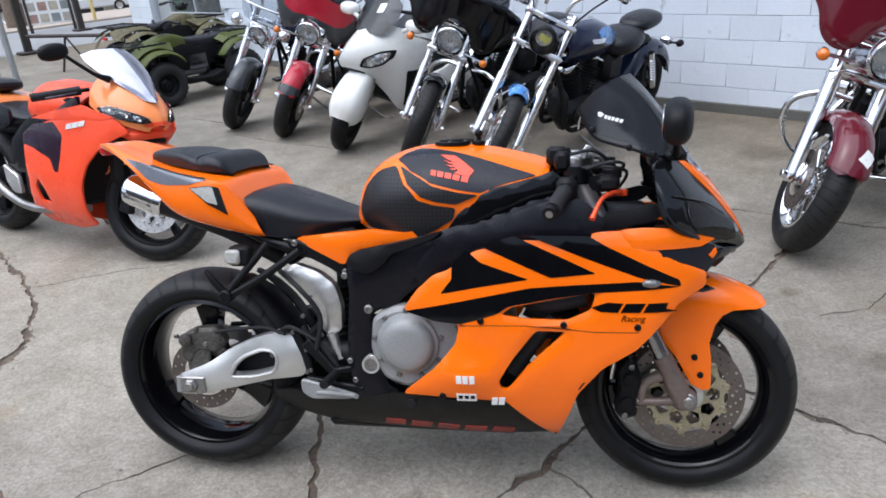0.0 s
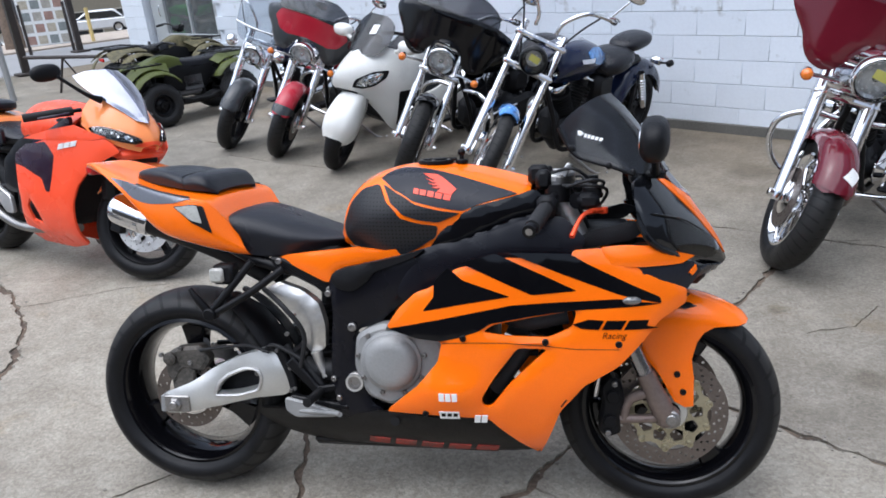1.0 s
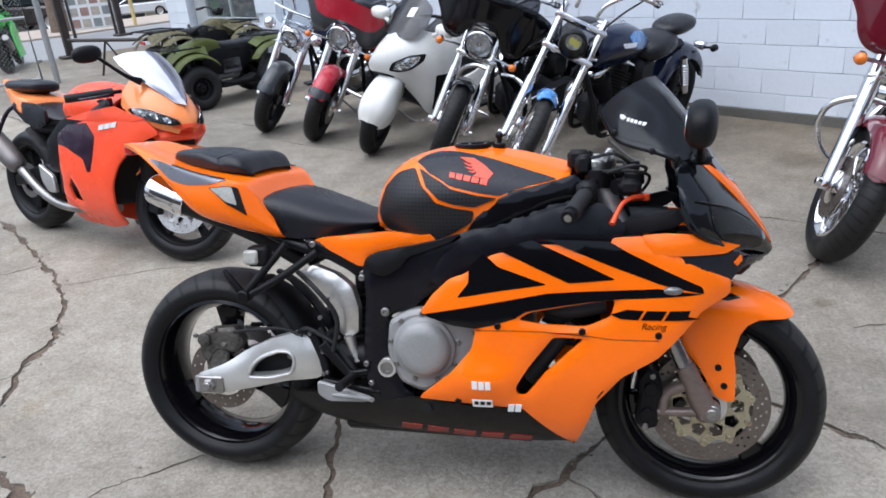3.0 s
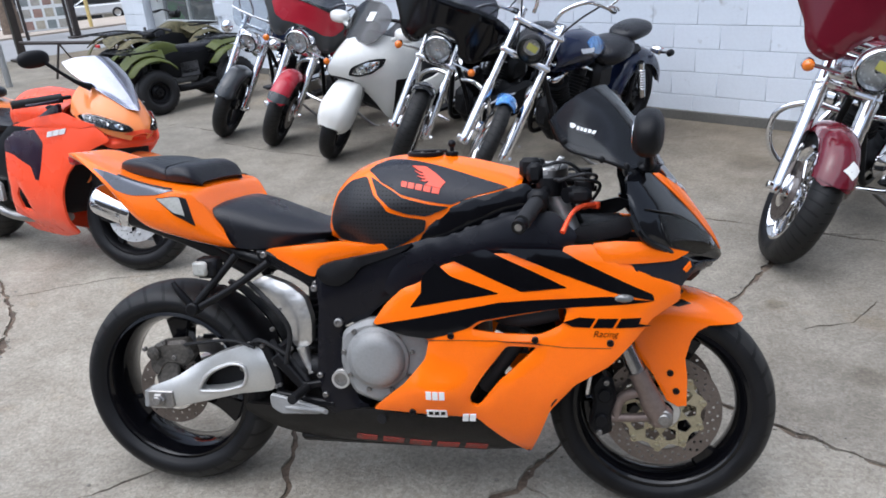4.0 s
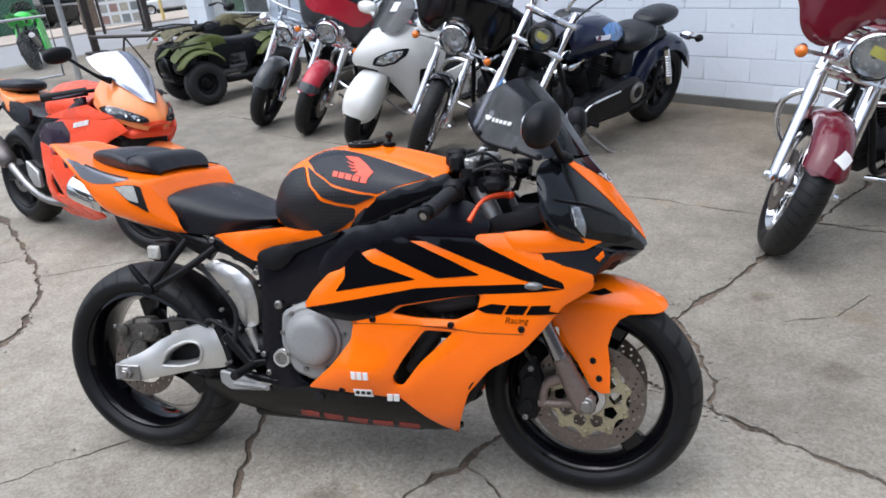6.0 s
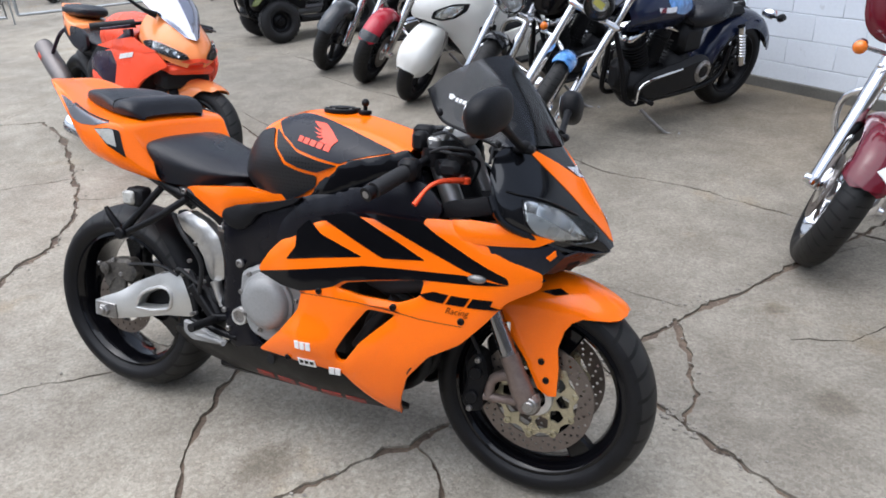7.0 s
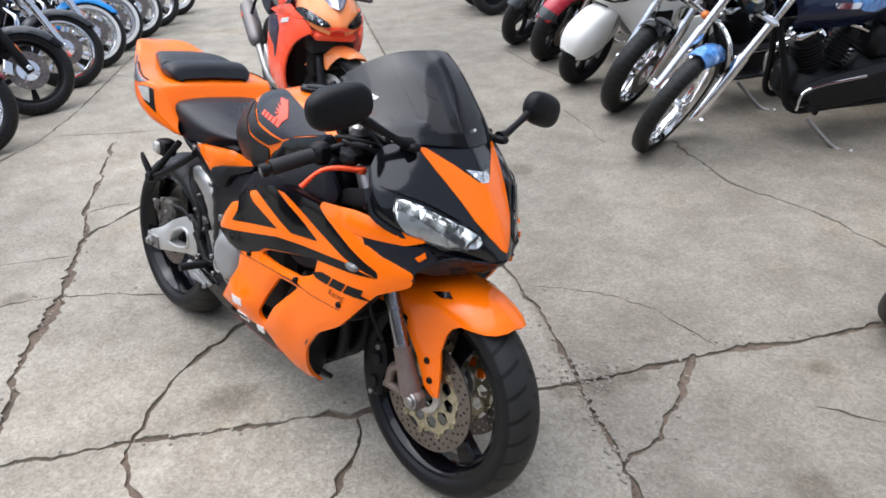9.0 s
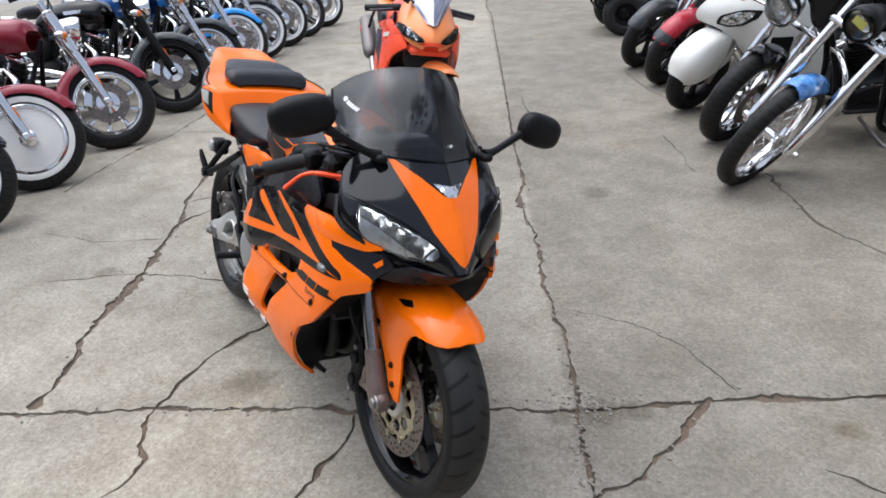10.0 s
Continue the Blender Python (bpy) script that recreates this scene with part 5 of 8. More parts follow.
    part("footrest_hanger", hang.both(), M_SATIN, root)
    part("heel_guard", Geo(plate(chopped([(-.345, .36), (-.28, .345), (-.185, .318), (-.20, .305), (-.315, .30), (-.345, .32)], .012), -.19, -.205, .004)).both(), M_ALU_GREY, root, "worn aluminium heel guard")
    part("brake_pedal", Geo(tube([(-.30, -.20, .32), (-.20, -.215, .322), (-.175, -.23, .325)], .007, 10)), M_ALU_GREY, root)
    part("footrest", Geo(tube([(-.245, -.18, .372), (-.25, -.275, .374)], .013, 12)).both(), M_DARK, root)
    rear = Geo(tube([(-.415, -.19, .745), (-.46, -.21, .69), (-.528, -.235, .61)], .011, 10), tube([(-.330, -.18, .722), (-.42, -.21, .66), (-.520, -.235, .605)], .011, 10))
    rear.add(disk(.018, -.215, -.255, 14, at=(-.525, 0, .607)))
    part("passenger_hanger", rear.both(), M_SATIN, root)
    part("passenger_peg", Geo(tube([(-.527, -.235, .605), (-.56, -.245, .655), (-.575, -.247, .68)], [.012, .010, .006], 10)).both(), M_SATIN, root)
    part("hose", Geo(tube([(-.40, -.16, .66), (-.33, -.2, .62), (-.28, -.19, .54), (-.30, -.18, .44)], .007, 8), tube([(-.45, -.12, .45), (-.38, -.17, .50), (-.30, -.17, .46)], .006, 8)), M_RUBBER, root)
    part("frame_clutter", Geo(tube([(-.36, -.13, .46), (-.29, -.15, .43), (-.24, -.16, .36)], .014, 10), tube([(-.345, -.16, .50), (-.30, -.175, .42)], .008, 8)), M_DARK, root)
    for k in range(5):
        part("bolt", bolt(-.335 + .025 * (k % 3), -.176, .37 + .055 * k, .006), M_STEEL, root)
    sig = part("rear_signal", Geo(box((-.49, -.20, .713), (.06, .05, .055), .008)).both(), M_SATIN, root)
    part("signal_lens", Geo(box((-.503, -.215, .713), (.040, .042, .040), .006)).both(), M_VENT_LENS, sig, "clear grey lens")
    # silencer under the tail
    can = Geo(tube([(-.790, -.045, .838), (-.805, -.045, .844), (-.892, -.05, .880), (-.905, -.05, .885)], [.042, .047, .047, .042], 28, 3))
    sil = part("silencer", can, M_CHROME, root, "polished underseat silencer")
    for a in (-.815, -.845):
        part("silencer_band", Geo(tube([(a, -.0455, .838 - (a + .79) * .414), (a - .012, -.0455, .843 - (a + .79) * .414)], .0490, 28)), M_CHROME, sil)
    part("silencer_outlet", Geo(tube([(-.88, -.05, .876), (-.910, -.05, .888)], .022, 18)), M_DARK, sil)
    part("link_pipe", Geo(tube([(-.800, -.045, .842), (-.70, -.04, .80), (-.58, -.03, .74), (-.46, 0, .66)], [.040, .034, .026, .024], 16)), M_DARK, root)
    # tank
    S2 = two_sided(TANK)
    tank = part("fuel_tank", Geo(sheet(S2, 72, 96, .012, (0, 1), (-1, 1), True)), M_ORANGE, root, "orange fuel tank")
    black = [(.385, .33), (.42, .26), (.48, .19), (.55, .23), (.62, .28), (.75, .365), (.905, .475), (.79, .615), (.72, .705), (.63, .665), (.52, .605), (.43, .49)]
    part("tank_top_decal", Geo(patch(chopped(black, .012), TANK, .03, .004, (), 0, .0022, True)).both(), M_GREY_DECAL, tank, "dark grey tank film")
    pad1 = [(.11, .55), (.20, .40), (.30, .375), (.375, .405), (.385, .58), (.435, .725), (.52, .775), (.625, .82), (.61, .90), (.53, .95), (.44, .985), (.28, .97), (.13, .92), (.10, .72)]
    pad2 = [(.392, .42), (.44, .525), (.53, .635), (.64, .695), (.715, .725), (.63, .79), (.54, .755), (.455, .705), (.405, .60)]
    for p in (pad1, pad2):
        part("tank_pad", Geo(patch(chopped(p, .018), TANK, .03, .006, (), 0, .0045, True)).both(), M_PAD, tank, "dimpled black grip pad")
    word = [(.530, .545), (.682, .610), (.686, .560), (.535, .500)]
    for k in range(5):
        part("word_mark", Geo(patch(corners_quad(word, k / 5, (k + .80) / 5), TANK, .02, .003, (), 0, .0042, True)), M_RED_DECAL, tank)
    tips = [(.628, .530), (.610, .492), (.596, .452), (.585, .402), (.574, .345)]
    wing = [(.625, .348), (.664, .420), (.696, .496), (.680, .557)]
    for a, b in zip(tips, [*tips[1:], None]):
        wing.append(a)
        if b:
            wing += [(a[0] * .62 + .668 * .38 - .004, a[1] * .62 + .490 * .38 - .006), (b[0] * .50 + .668 * .50, b[1] * .50 + .490 * .50), (b[0] * .70 + .668 * .30, b[1] * .70 + .490 * .30 + .012)]
    part("wing_emblem", Geo(patch(wing, TANK, .02, .003, (), 0, .0042, True)), M_RED_DECAL, tank, "red wing emblem")
    cap = part("fuel_cap", Geo(disk(.050, .985, .9975, 32, "z", (.075, 0, 0)), disk(.036, .996, 1.002, 32, "z", (.075, 0, 0))), M_SATIN, tank)
    for k in (0.3, 1.4, 2.5, 3.6, 4.7, 5.8):
        part("cap_bolt", Geo(disk(.004, .9975, 1.0, 8, "z", (.075 + .043 * math.cos(k), .043 * math.sin(k), 0))), M_STEEL, cap)
    part("ball_mount", Geo(disk(.018, .985, .997, 20, "z", (.148, 0, 0)), tube([(.148, 0, .99), (.148, 0, 1.008)], .006, 10), ellipsoid((.148, 0, 1.017), (.011, .011, .011), 14, 10)), M_SATIN, tank, "black ball mount")
    part("steering_damper_rod", Geo(tube([(.06, -.02, .999), (.135, -.005, .999)], .004, 8)), M_SATIN, tank)
    # seat and tail
    part("rider_seat", Geo(sheet(two_sided(SEAT), 30, 30, .02, (0, 1), (-1, 1), True)), M_VINYL, root, "black vinyl rider seat")
    part("seat_base", Geo(box((-.33, 0, .755), (.28, .22, .03), .01)), M_PLASTIC, root)
    T2 = two_sided(TAIL)
    tail = part("tail_cowl", Geo(sheet(T2, 60, 80, 0, (0, 1), (-1, 1))), M_ORANGE, root, "orange tail cowl")
    win = chopped([(.46, .54), (.37, .505), (.28, .50), (.245, .645), (.29, .635), (.38, .61)], .012)
    vw = part("side_vent", Geo(patch(win, TAIL, .02, .004, (), 0, .0022)).both(), M_PLASTIC, tail)
    win2 = chopped([(.452, .541), (.37, .513), (.325, .508), (.305, .608), (.38, .598)], .01)
    part("vent_lens", Geo(patch(win2, TAIL, .02, .003, (), 0, .0042)).both(), M_VENT_LENS, vw, "milky grey lens")
    flash = chopped([(.76, .54), (.66, .43), (.53, .40), (.35, .42), (.45, .515), (.56, .565), (.66, .60)], .01)
    part("tail_flash", Geo(patch(flash, TAIL, .02, .003, (), 0, .002)).both(), M_SILVER_FILM, tail, "silver-grey tail graphic")
    part("tail_gap", Geo(tube([tuple(TAIL(u, v) + np.array((0, -.001, .001))) for u, v in ((.62, .37), (.53, .355), (.44, .36), (.37, .375))], .0035, 6)).both(), M_DARK, tail)
    PADS = loft([
        [(-.825, 0, .980), (-.79, 0, 1.000), (-.70, 0, 1.000), (-.632, 0, .984), (-.597, 0, .990), (-.558, 0, .979), (-.532, 0, .940)],
        [(-.82, -.048, .978), (-.785, -.075, .998), (-.70, -.10, .996), (-.632, -.118, .979), (-.597, -.122, .985), (-.558, -.116, .973), (-.532, -.098, .936)],
        [(-.812, -.068, .970), (-.78, -.098, .988), (-.69, -.128, .982), (-.625, -.148, .963), (-.59, -.152, .965), (-.553, -.146, .954), (-.532, -.12, .930)],
        [(-.81, -.064, .958), (-.775, -.096, .963), (-.69, -.126, .952), (-.62, -.146, .942), (-.58, -.15, .938), (-.55, -.144, .934), (-.53, -.118, .924)]])
    pas = part("passenger_seat", Geo(sheet(two_sided(PADS), 34, 30, .02, (0, 1), (-1, 1), True)), M_VINYL, root, "black vinyl passenger seat")
    part("seat_seam", Geo(tube([tuple(PADS(.50, v) * (1, s, 1) + np.array((0, 0, .0015))) for s, vs in ((1, (1, .8, .6, .4, .2, 0)), (-1, (.2, .4, .6, .8, 1))) for v in vs], .0012, 6, 3)), M_SATIN, pas)
    mid = chopped([(-.352, .742), (-.334, .756), (-.233, .768), (-.120, .778), (-.04, .768), (.02, .775), (.09, .795), (.088, .780), (.004, .757), (-.074, .741), (-.150, .727), (-.180, .716), (-.200, .684), (-.215, .686), (-.29, .722)], .005)
    part("under_seat_panel", Geo(patch(mid, lambda x, z: np.array((x, -.165 - .02 * math.sin((x + .37) * 8), z)), .02, .02, (), .006)).both(), M_ORANGE, root, "orange panel below the seat")
    part("tail_light", Geo(box((-.985, 0, 1.0), (.03, .10, .03), .008)), M_REDLENS, root)
    # nose
    C2 = two_sided(COWL)
    nose = part("nose_cowl", Geo(sheet(C2, 48, 72, .012, (0, 1), (-1, 1), True)), M_GLOSS, root, "gloss black nose cowl")
    blade = [(.02, -.33), (.02, -.29), (.14, -.16), (.28, -.05), (.28, .05), (.14, .16), (.02, .29), (.02, .33), (.22, .275), (.40, .245), (.58, .21), (.75, .155), (.88, .08), (.93, 0), (.88, -.08), (.75, -.155), (.58, -.21), (.40, -.245), (.22, -.275)]
    part("nose_blade", Geo(patch(blade, C2, .04, .004, (), 0, .002, True)), M_ORANGE, nose, "orange blade on the nose")
    part("nose_lens", Geo(patch([(.175, -.105), (.29, -.03), (.29, .03), (.175, .105), (.20, 0)], C2, .04, .006, (), 0, .003, True)), M_FACET, nose, "clear nose lens")
    light = [(.360, .605), (.50, .415), (.63, .285), (.715, .232), (.79, .255), (.852, .36), (.848, .47), (.83, .57), (.70, .765), (.62, .815), (.50, .745)]
    for s in (1, -1):
        o = [(u, s * v) for u, v in light]
        hl = part("headlamp", Geo(patch(chopped(o, .012), C2, .03, .004, (), 0, .0012, True)), M_FLUTED, nose, "clear headlamp with a fluted reflector")
        part("headlamp_lens", Geo(patch(chopped(o, .012), C2, .04, .002, (), 0, .007, True)), M_LENS, hl)
        # pale patch stands in for the sky's gleam in the outer reflector
        part("reflector_gleam", Geo(patch([(u, s * v) for u, v in ((.45, .64), (.52, .735), (.62, .795), (.70, .745), (.81, .585), (.80, .47), (.71, .49), (.62, .52), (.54, .56))], C2, .03, .003, (), 0, .0036, True)), M_GLEAM, hl, "pale outer reflector, its gleam painted in")
        for a, b in (((.60, .335), (.815, .600)), ((.70, .255), (.842, .46))):
            e = (.014, .004)
            part("reflector_step", Geo(patch([(a[0], s * a[1]), (b[0], s * b[1]), (b[0] + e[0], s * (b[1] - e[1])), (a[0] + e[0], s * (a[1] - e[1]))], C2, .03, .003, (), 0, .0036, True)), M_ALU_GREY, hl)
        rim = [tuple(COWL(u, v) * (1, s, 1)) for u, v in light + light[:1]]
        part("lamp_surround", Geo(tube(rim, .0035, 6, 1)), M_SATIN, hl)
        part("lamp_brow", Geo(tube([tuple(COWL(a, b) * (1, s, 1) + np.array((.004, 0, .004))) for a, b in ((.22, .72), (.33, .60), (.44, .45), (.58, .32))], .0024, 8)), M_BLACK, hl)
    part("nose_lip", Geo(tube([tuple(COWL(u, 1.0)) for u in (0, .3, .6, .85, 1)] + [tuple(COWL(u, 1.0) * (1, -1, 1)) for u in (1, .85, .6, .3, 0)], .009, 8, 4)), M_BLACK, root)
    part("nose_intake", Geo(box((.70, 0, .685), (.18, .20, .05), .02), box((.62, 0, .70), (.12, .30, .07), .02)), M_PLASTIC, root)
    CHIN = loft([[(.850, 0, .702), (.800, 0, .664), (.735, 0, .636)], [(.826, -.055, .706), (.775, -.085, .678), (.730, -.10, .650)], [(.792, -.108, .716), (.757, -.138, .700), (.722, -.160, .668)]])
    part("nose_chin", Geo(sheet(two_sided(CHIN), 12, 20, .005, (0, 1), (-1, 1), True)), M_GREY_DECAL, root, "dark grey chin below the nose")
    # screen
    scr = part("windscreen", Geo(sheet(two_sided(SHIELD), 24, 40, .003, (0, 1), (-1, 1), True)), M_SMOKE, root, "smoked tinted windscreen")
    part("screen_edge", Geo(tube([tuple(SHIELD(u, 1) * (1, s, 1)) for s, us in ((1, (0, .25, .5, .75, 1)),) for u in us], .004, 8)).both(), M_SATIN, scr)
    for u, v in ((.30, .98), (.78, .96), (.06, .86)):
        p = SHIELD(u, v)
        part("screen_bolt", Geo(ellipsoid((p[0], p[1] - .004, p[2]), (.008, .006, .009), 10, 8)).both(), M_SATIN, scr)
    part("screen_sticker", Geo(patch([(.815, .735), (.785, .70), (.745, .695), (.755, .745), (.79, .765)], SHIELD, .02, .008, (), 0, .004), *[patch([(.738 - .030 * k, .688 - .019 * k), (.716 - .030 * k, .674 - .019 * k), (.700 - .030 * k, .712 - .019 * k), (.722 - .030 * k, .726 - .019 * k)], SHIELD, .02, .008, (), 0, .004) for k in range(5)]), M_WHITE_DECAL, scr)
    part("screen_tag", Geo(patch([(.14, -.13), (.14, -.07), (.17, -.07), (.17, -.13)], two_sided(SHIELD), .02, .001, (), 0, .003)), M_WHITE_DECAL, scr)
    # cockpit
    part("instrument_panel", Geo(box((.628, 0, .945), (.035, .18, .065), .014, Matrix.Rotation(radians(35), 3, "Y"))), M_PLASTIC, root)
    inner = chopped([(.43, .77), (.53, .785), (.60, .80), (.640, .83), (.60, .845), (.55, .832), (.49, .82)], .012)
    part("inner_fairing", Geo(patch(inner, lambda x, z: np.array((x, -.21 + .1 * (z - .78), z)), .025, .01, (), .005)).both(), M_PLASTIC, root)
    part("cockpit_tray", Geo(box((.53, 0, .79), (.16, .36, .02), .008)), M_PLASTIC, root)
    part("top_yoke", Geo(plate(chopped([(.36, -.13), (.43, -.135), (.46, -.05), (.46, .05), (.43, .135), (.36, .13), (.35, 0)], .02), .925, .955, .006, Matrix(((1, 0, 0, 0), (0, 0, 1, 0), (0, 1, 0, 0), (0, 0, 0, 1))))), M_STEEL, root)
    part("ignition_switch", Geo(disk(.024, .95, .972, 20, "z", (.375, 0, 0)), box((.372, 0, .94), (.07, .06, .05), .012)), M_SATIN, root)
    part("steering_head", Geo(tube([(.40, 0, .92), (.47, 0, .76)], .045, 16), box((.47, 0, .74), (.09, .27, .04), .01)), M_DARK, root)
    for s in (-1, 1):
        g0, g1 = Vector((.415, s * .12, .912)), Vector((.358, s * .352, .845))
        d = g1 - g0
        bar = part("clip_on_bar", Geo(tube([g0, g1], .011, 12), tube([g0 - Vector((0, 0, .025)), g0 + Vector((0, 0, .02))], .034, 18)), M_SATIN, root)
        part("grip", Geo(tube([g0 + d * (.48 + .026 * k) for k in range(18)], [.0185 if k % 2 else .0200 for k in range(18)], 14, 1)), M_RUBBER, bar)
        part("bar_end", Geo(tube([g0 + d * .96, g0 + d * 1.03], .017, 14)), M_SATIN, bar)
        part("bar_end_cap", Geo(tube([g0 + d * 1.03, g0 + d * 1.036], .009, 10)), M_STEEL, bar)
        part("switch_housing", Geo(box(tuple(g0 + d * .40), (.05, .05, .055), .012)), M_PLASTIC, bar)
        mc = part("master_cylinder", Geo(box((.492, s * .175, .895), (.055, .085, .042), .012), tube([(.46, s * .20, .895), (.50, s * .155, .90)], .020, 12)), M_SATIN, bar)
        part("cylinder_cap", Geo(disk(.024, .905, .930, 22, "z", (.502, s * .178, 0), .003)), M_PLASTIC, mc)
        part("lever_pivot_bolt", Geo(disk(.009, .866, .884, 12, "z", (.513, s * .187, 0))), M_STEEL, mc)
        lever = [Vector((x, -s * y, z)) for x, y, z in ((.528, -.188, .870), (.507, -.221, .873), (.486, -.252, .871), (.470, -.278, .858), (.452, -.308, .823))]
        part("brake_lever" if s < 0 else "clutch_lever", Geo(tube(lever, [.008, .0072, .006, .005, .0066], 10, 5, True, 1.1), disk(.012, 0, .016, 14, "z", tuple(lever[0] - Vector((0, 0, .008))))), M_RED_ANOD if s < 0 else M_SATIN, bar, "red anodised brake lever" if s < 0 else "")
    for pts in ([(.44, -.20, .93), (.50, -.24, .95), (.53, -.15, .93), (.46, -.06, .88)], [(.43, -.16, .93), (.50, -.22, .935), (.54, -.14, .91), (.50, -.08, .84)], [(.42, .18, .92), (.48, .12, .93), (.50, .05, .88)], [(.40, -.10, .96), (.46, -.14, .97), (.52, -.12, .92)]):
        part("cable", Geo(tube(pts, .0042, 8)), M_RUBBER, root)
    part("fluid_reservoir", Geo(box((.365, -.075, .955), (.055, .045, .05), .01), box((.38, -.13, .945), (.04, .04, .05), .01)), M_PLASTIC, root)
    part("reservoir_bracket", Geo(plate(chopped([(.40, .925), (.44, .985), (.455, .98), (.42, .92)], .004), -.12, -.09, .003)), M_ALU, root, "bright bracket by the yoke")
    # mirrors
    for s in (-1, 1):
        rot = Matrix.Rotation(radians(s * -14), 3, "X") @ Matrix.Rotation(radians(s * 8), 3, "Z")
        c = Vector((.634, s * .347, 1.045 if s < 0 else 1.020))
        mir = part("mirror", Geo(ellipsoid(c, (.033, .077, .046), 32, 18, .75, rot)), M_PLASTIC, root, "black rear view mirror")
        part("mirror_glass", Geo(ellipsoid(c + rot @ Vector((-.029, 0, 0)), (.004, .058, .031), 28, 8, .75, rot)), M_MIRROR, mir)
        part("mirror_stalk", Geo(tube([(.655, s * .155, .958), (.652, s * .19, .968), (.645, s * .25, .998), (.64, s * .29, 1.018)], [.016, .010, .010, .013], 12), box((.655, s * .155, .953), (.05, .03, .02), .006)), M_PLASTIC, mir)
    part("side_stand", Geo(tube([(-.06, .14, .30), (-.10, .24, .10), (-.11, .275, .045)], .011, 10), box((-.112, .29, .068), (.06, .05, .008), .003, Matrix.Rotation(radians(LEAN), 3, "X"))), M_STEEL, root)
    return root


orange_motorcycle()

# ---- cruisers ----
M_MAROON = paint("maroon_paint", (0.105, 0.006, 0.014), 0.12, 0.13)
M_DKRED = paint("dark_red_paint", (0.26, 0.018, 0.034), 0.12, 0.25)
M_RED = paint("red_paint", (0.40, 0.018, 0.035), 0.1, 0.25)
M_BLUE = paint("blue_paint", (0.02, 0.10, 0.34), 0.25, 0.25)
M_SKY = paint("light_blue_paint", (0.03, 0.28, 0.72), 0.12, 0.25)
M_NAVY = paint("navy_paint", (0.010, 0.016, 0.045), 0.2, 0.2)
M_CHARCOAL = paint("charcoal_paint", (0.030, 0.033, 0.036), 0.2, 0.3)
M_CLOUD = material("clouded_blue_paint", (0.10, 0.30, 0.68), 0.25, 0, 0.4, 9, 30, 0, 0.5, 0.05, (0.01, 0.04, 0.14))
M_PEARL = paint("pearl_white_paint", (0.74, 0.74, 0.70), 0.04, 0.3)
M_OLIVE = paint("olive_plastic", (0.062, 0.076, 0.013), 0.12, 0.5, None, 0.05, 0.22)
M_TAN = material("camouflage_plastic", (0.15, 0.13, 0.07), 0.55, 0, 0.3, 16, 90, tone=(0.035, 0.035, 0.018), spec=0.22)
M_GLOVE = material("grey_plastic", (0.10, 0.10, 0.105), 0.5, 0, 0.15, 10, 160, 0.15)


def spoke_wheel(root, name, at, R, rim_r, half, wall, mat_rim, steer=None, n=56):
    """A wire wheel: rim, hub, laced spokes and tyre."""
    w = half
    tyre = [(R - (R - rim_r) * 0.6 + (R - rim_r) * 0.6 * math.cos(a), w * math.sin(a)) for a in np.radians(np.linspace(-112, 112, 19))] + [(rim_r + .002, w * .8), (rim_r + .002, -w * .8)]
    m = Matrix.Translation(at) if steer is None else steer @ Matrix.Translation(at)
    wheel = part(name, Geo(lathe([(rim_r + .008, w * .8), (rim_r - .004, w * .84), (rim_r - .018, w * .45), (rim_r - .022, 0), (rim_r - .018, -w * .45), (rim_r - .004, -w * .84), (rim_r + .008, -w * .8), (rim_r - .008, 0)], n)), mat_rim, root, at=m)
    part("tyre", Geo(lathe(tyre, n)), M_TYRE_PLAIN, wheel)
    part("hub", Geo(lathe([(.012, -.07), (.045, -.07), (.045, -.055), (.026, -.045), (.026, .045), (.045, .055), (.045, .07), (.012, .07)], 24)), M_CHROME, wheel)
    g = Geo()
    for k in range(32):
        a = 2 * math.pi * k / 32
        s = 1 if k % 2 else -1
        b = a + (.5 if k % 4 < 2 else -.5)
        g.add(tube([(.042 * math.cos(b), s * .06, .042 * math.sin(b)), ((rim_r - .018) * math.cos(a), s * .012, (rim_r - .018) * math.sin(a))], .0022, 5, 1))
    tagged(part("wire_spokes", g, M_CHROME, wheel), "", "", "", "stuff")
    if wall:
        for s in (1, -1):
            part("white_sidewall", Geo(lathe([(rim_r + .006, s * w * .8), (rim_r + .010, s * (w * .97 + .004)), (rim_r + .036, s * (w + .003)), (rim_r + .044, s * w * .9), (rim_r + .03, s * w * .7)], n)), M_WHITEWALL, wheel)
    return wheel


def mag_wheel(root, name, at, R, rim_r, half, mat, steer=None, spokes=9, wall=None, solid=False):
    m = Matrix.Translation(at) if steer is None else steer @ Matrix.Translation(at)
    wheel = wheel_parts(root, name, m, R, rim_r, half, M_TYRE_PLAIN, mat, 0 if solid else spokes, .03 if spokes > 6 else .045, wall, .2, 56, .045)
    if solid:
        for s in (1, -1):
            part("wheel_disc", Geo(lathe([(.03, s * half * .55), (.10, s * half * .75), (rim_r - .02, s * half * .45), (rim_r - .02, s * half * .35), (.03, s * half * .4)], 56)), M_CREAM, wheel)
            part("hub_cap", Geo(lathe([(1e-4, s * half * 1.35), (.02, s * half * 1.35), (.03, s * half * 1.1), (.052, s * half * .95), (.055, s * half * .6)], 28, False)), M_CHROME, wheel)
    return wheel


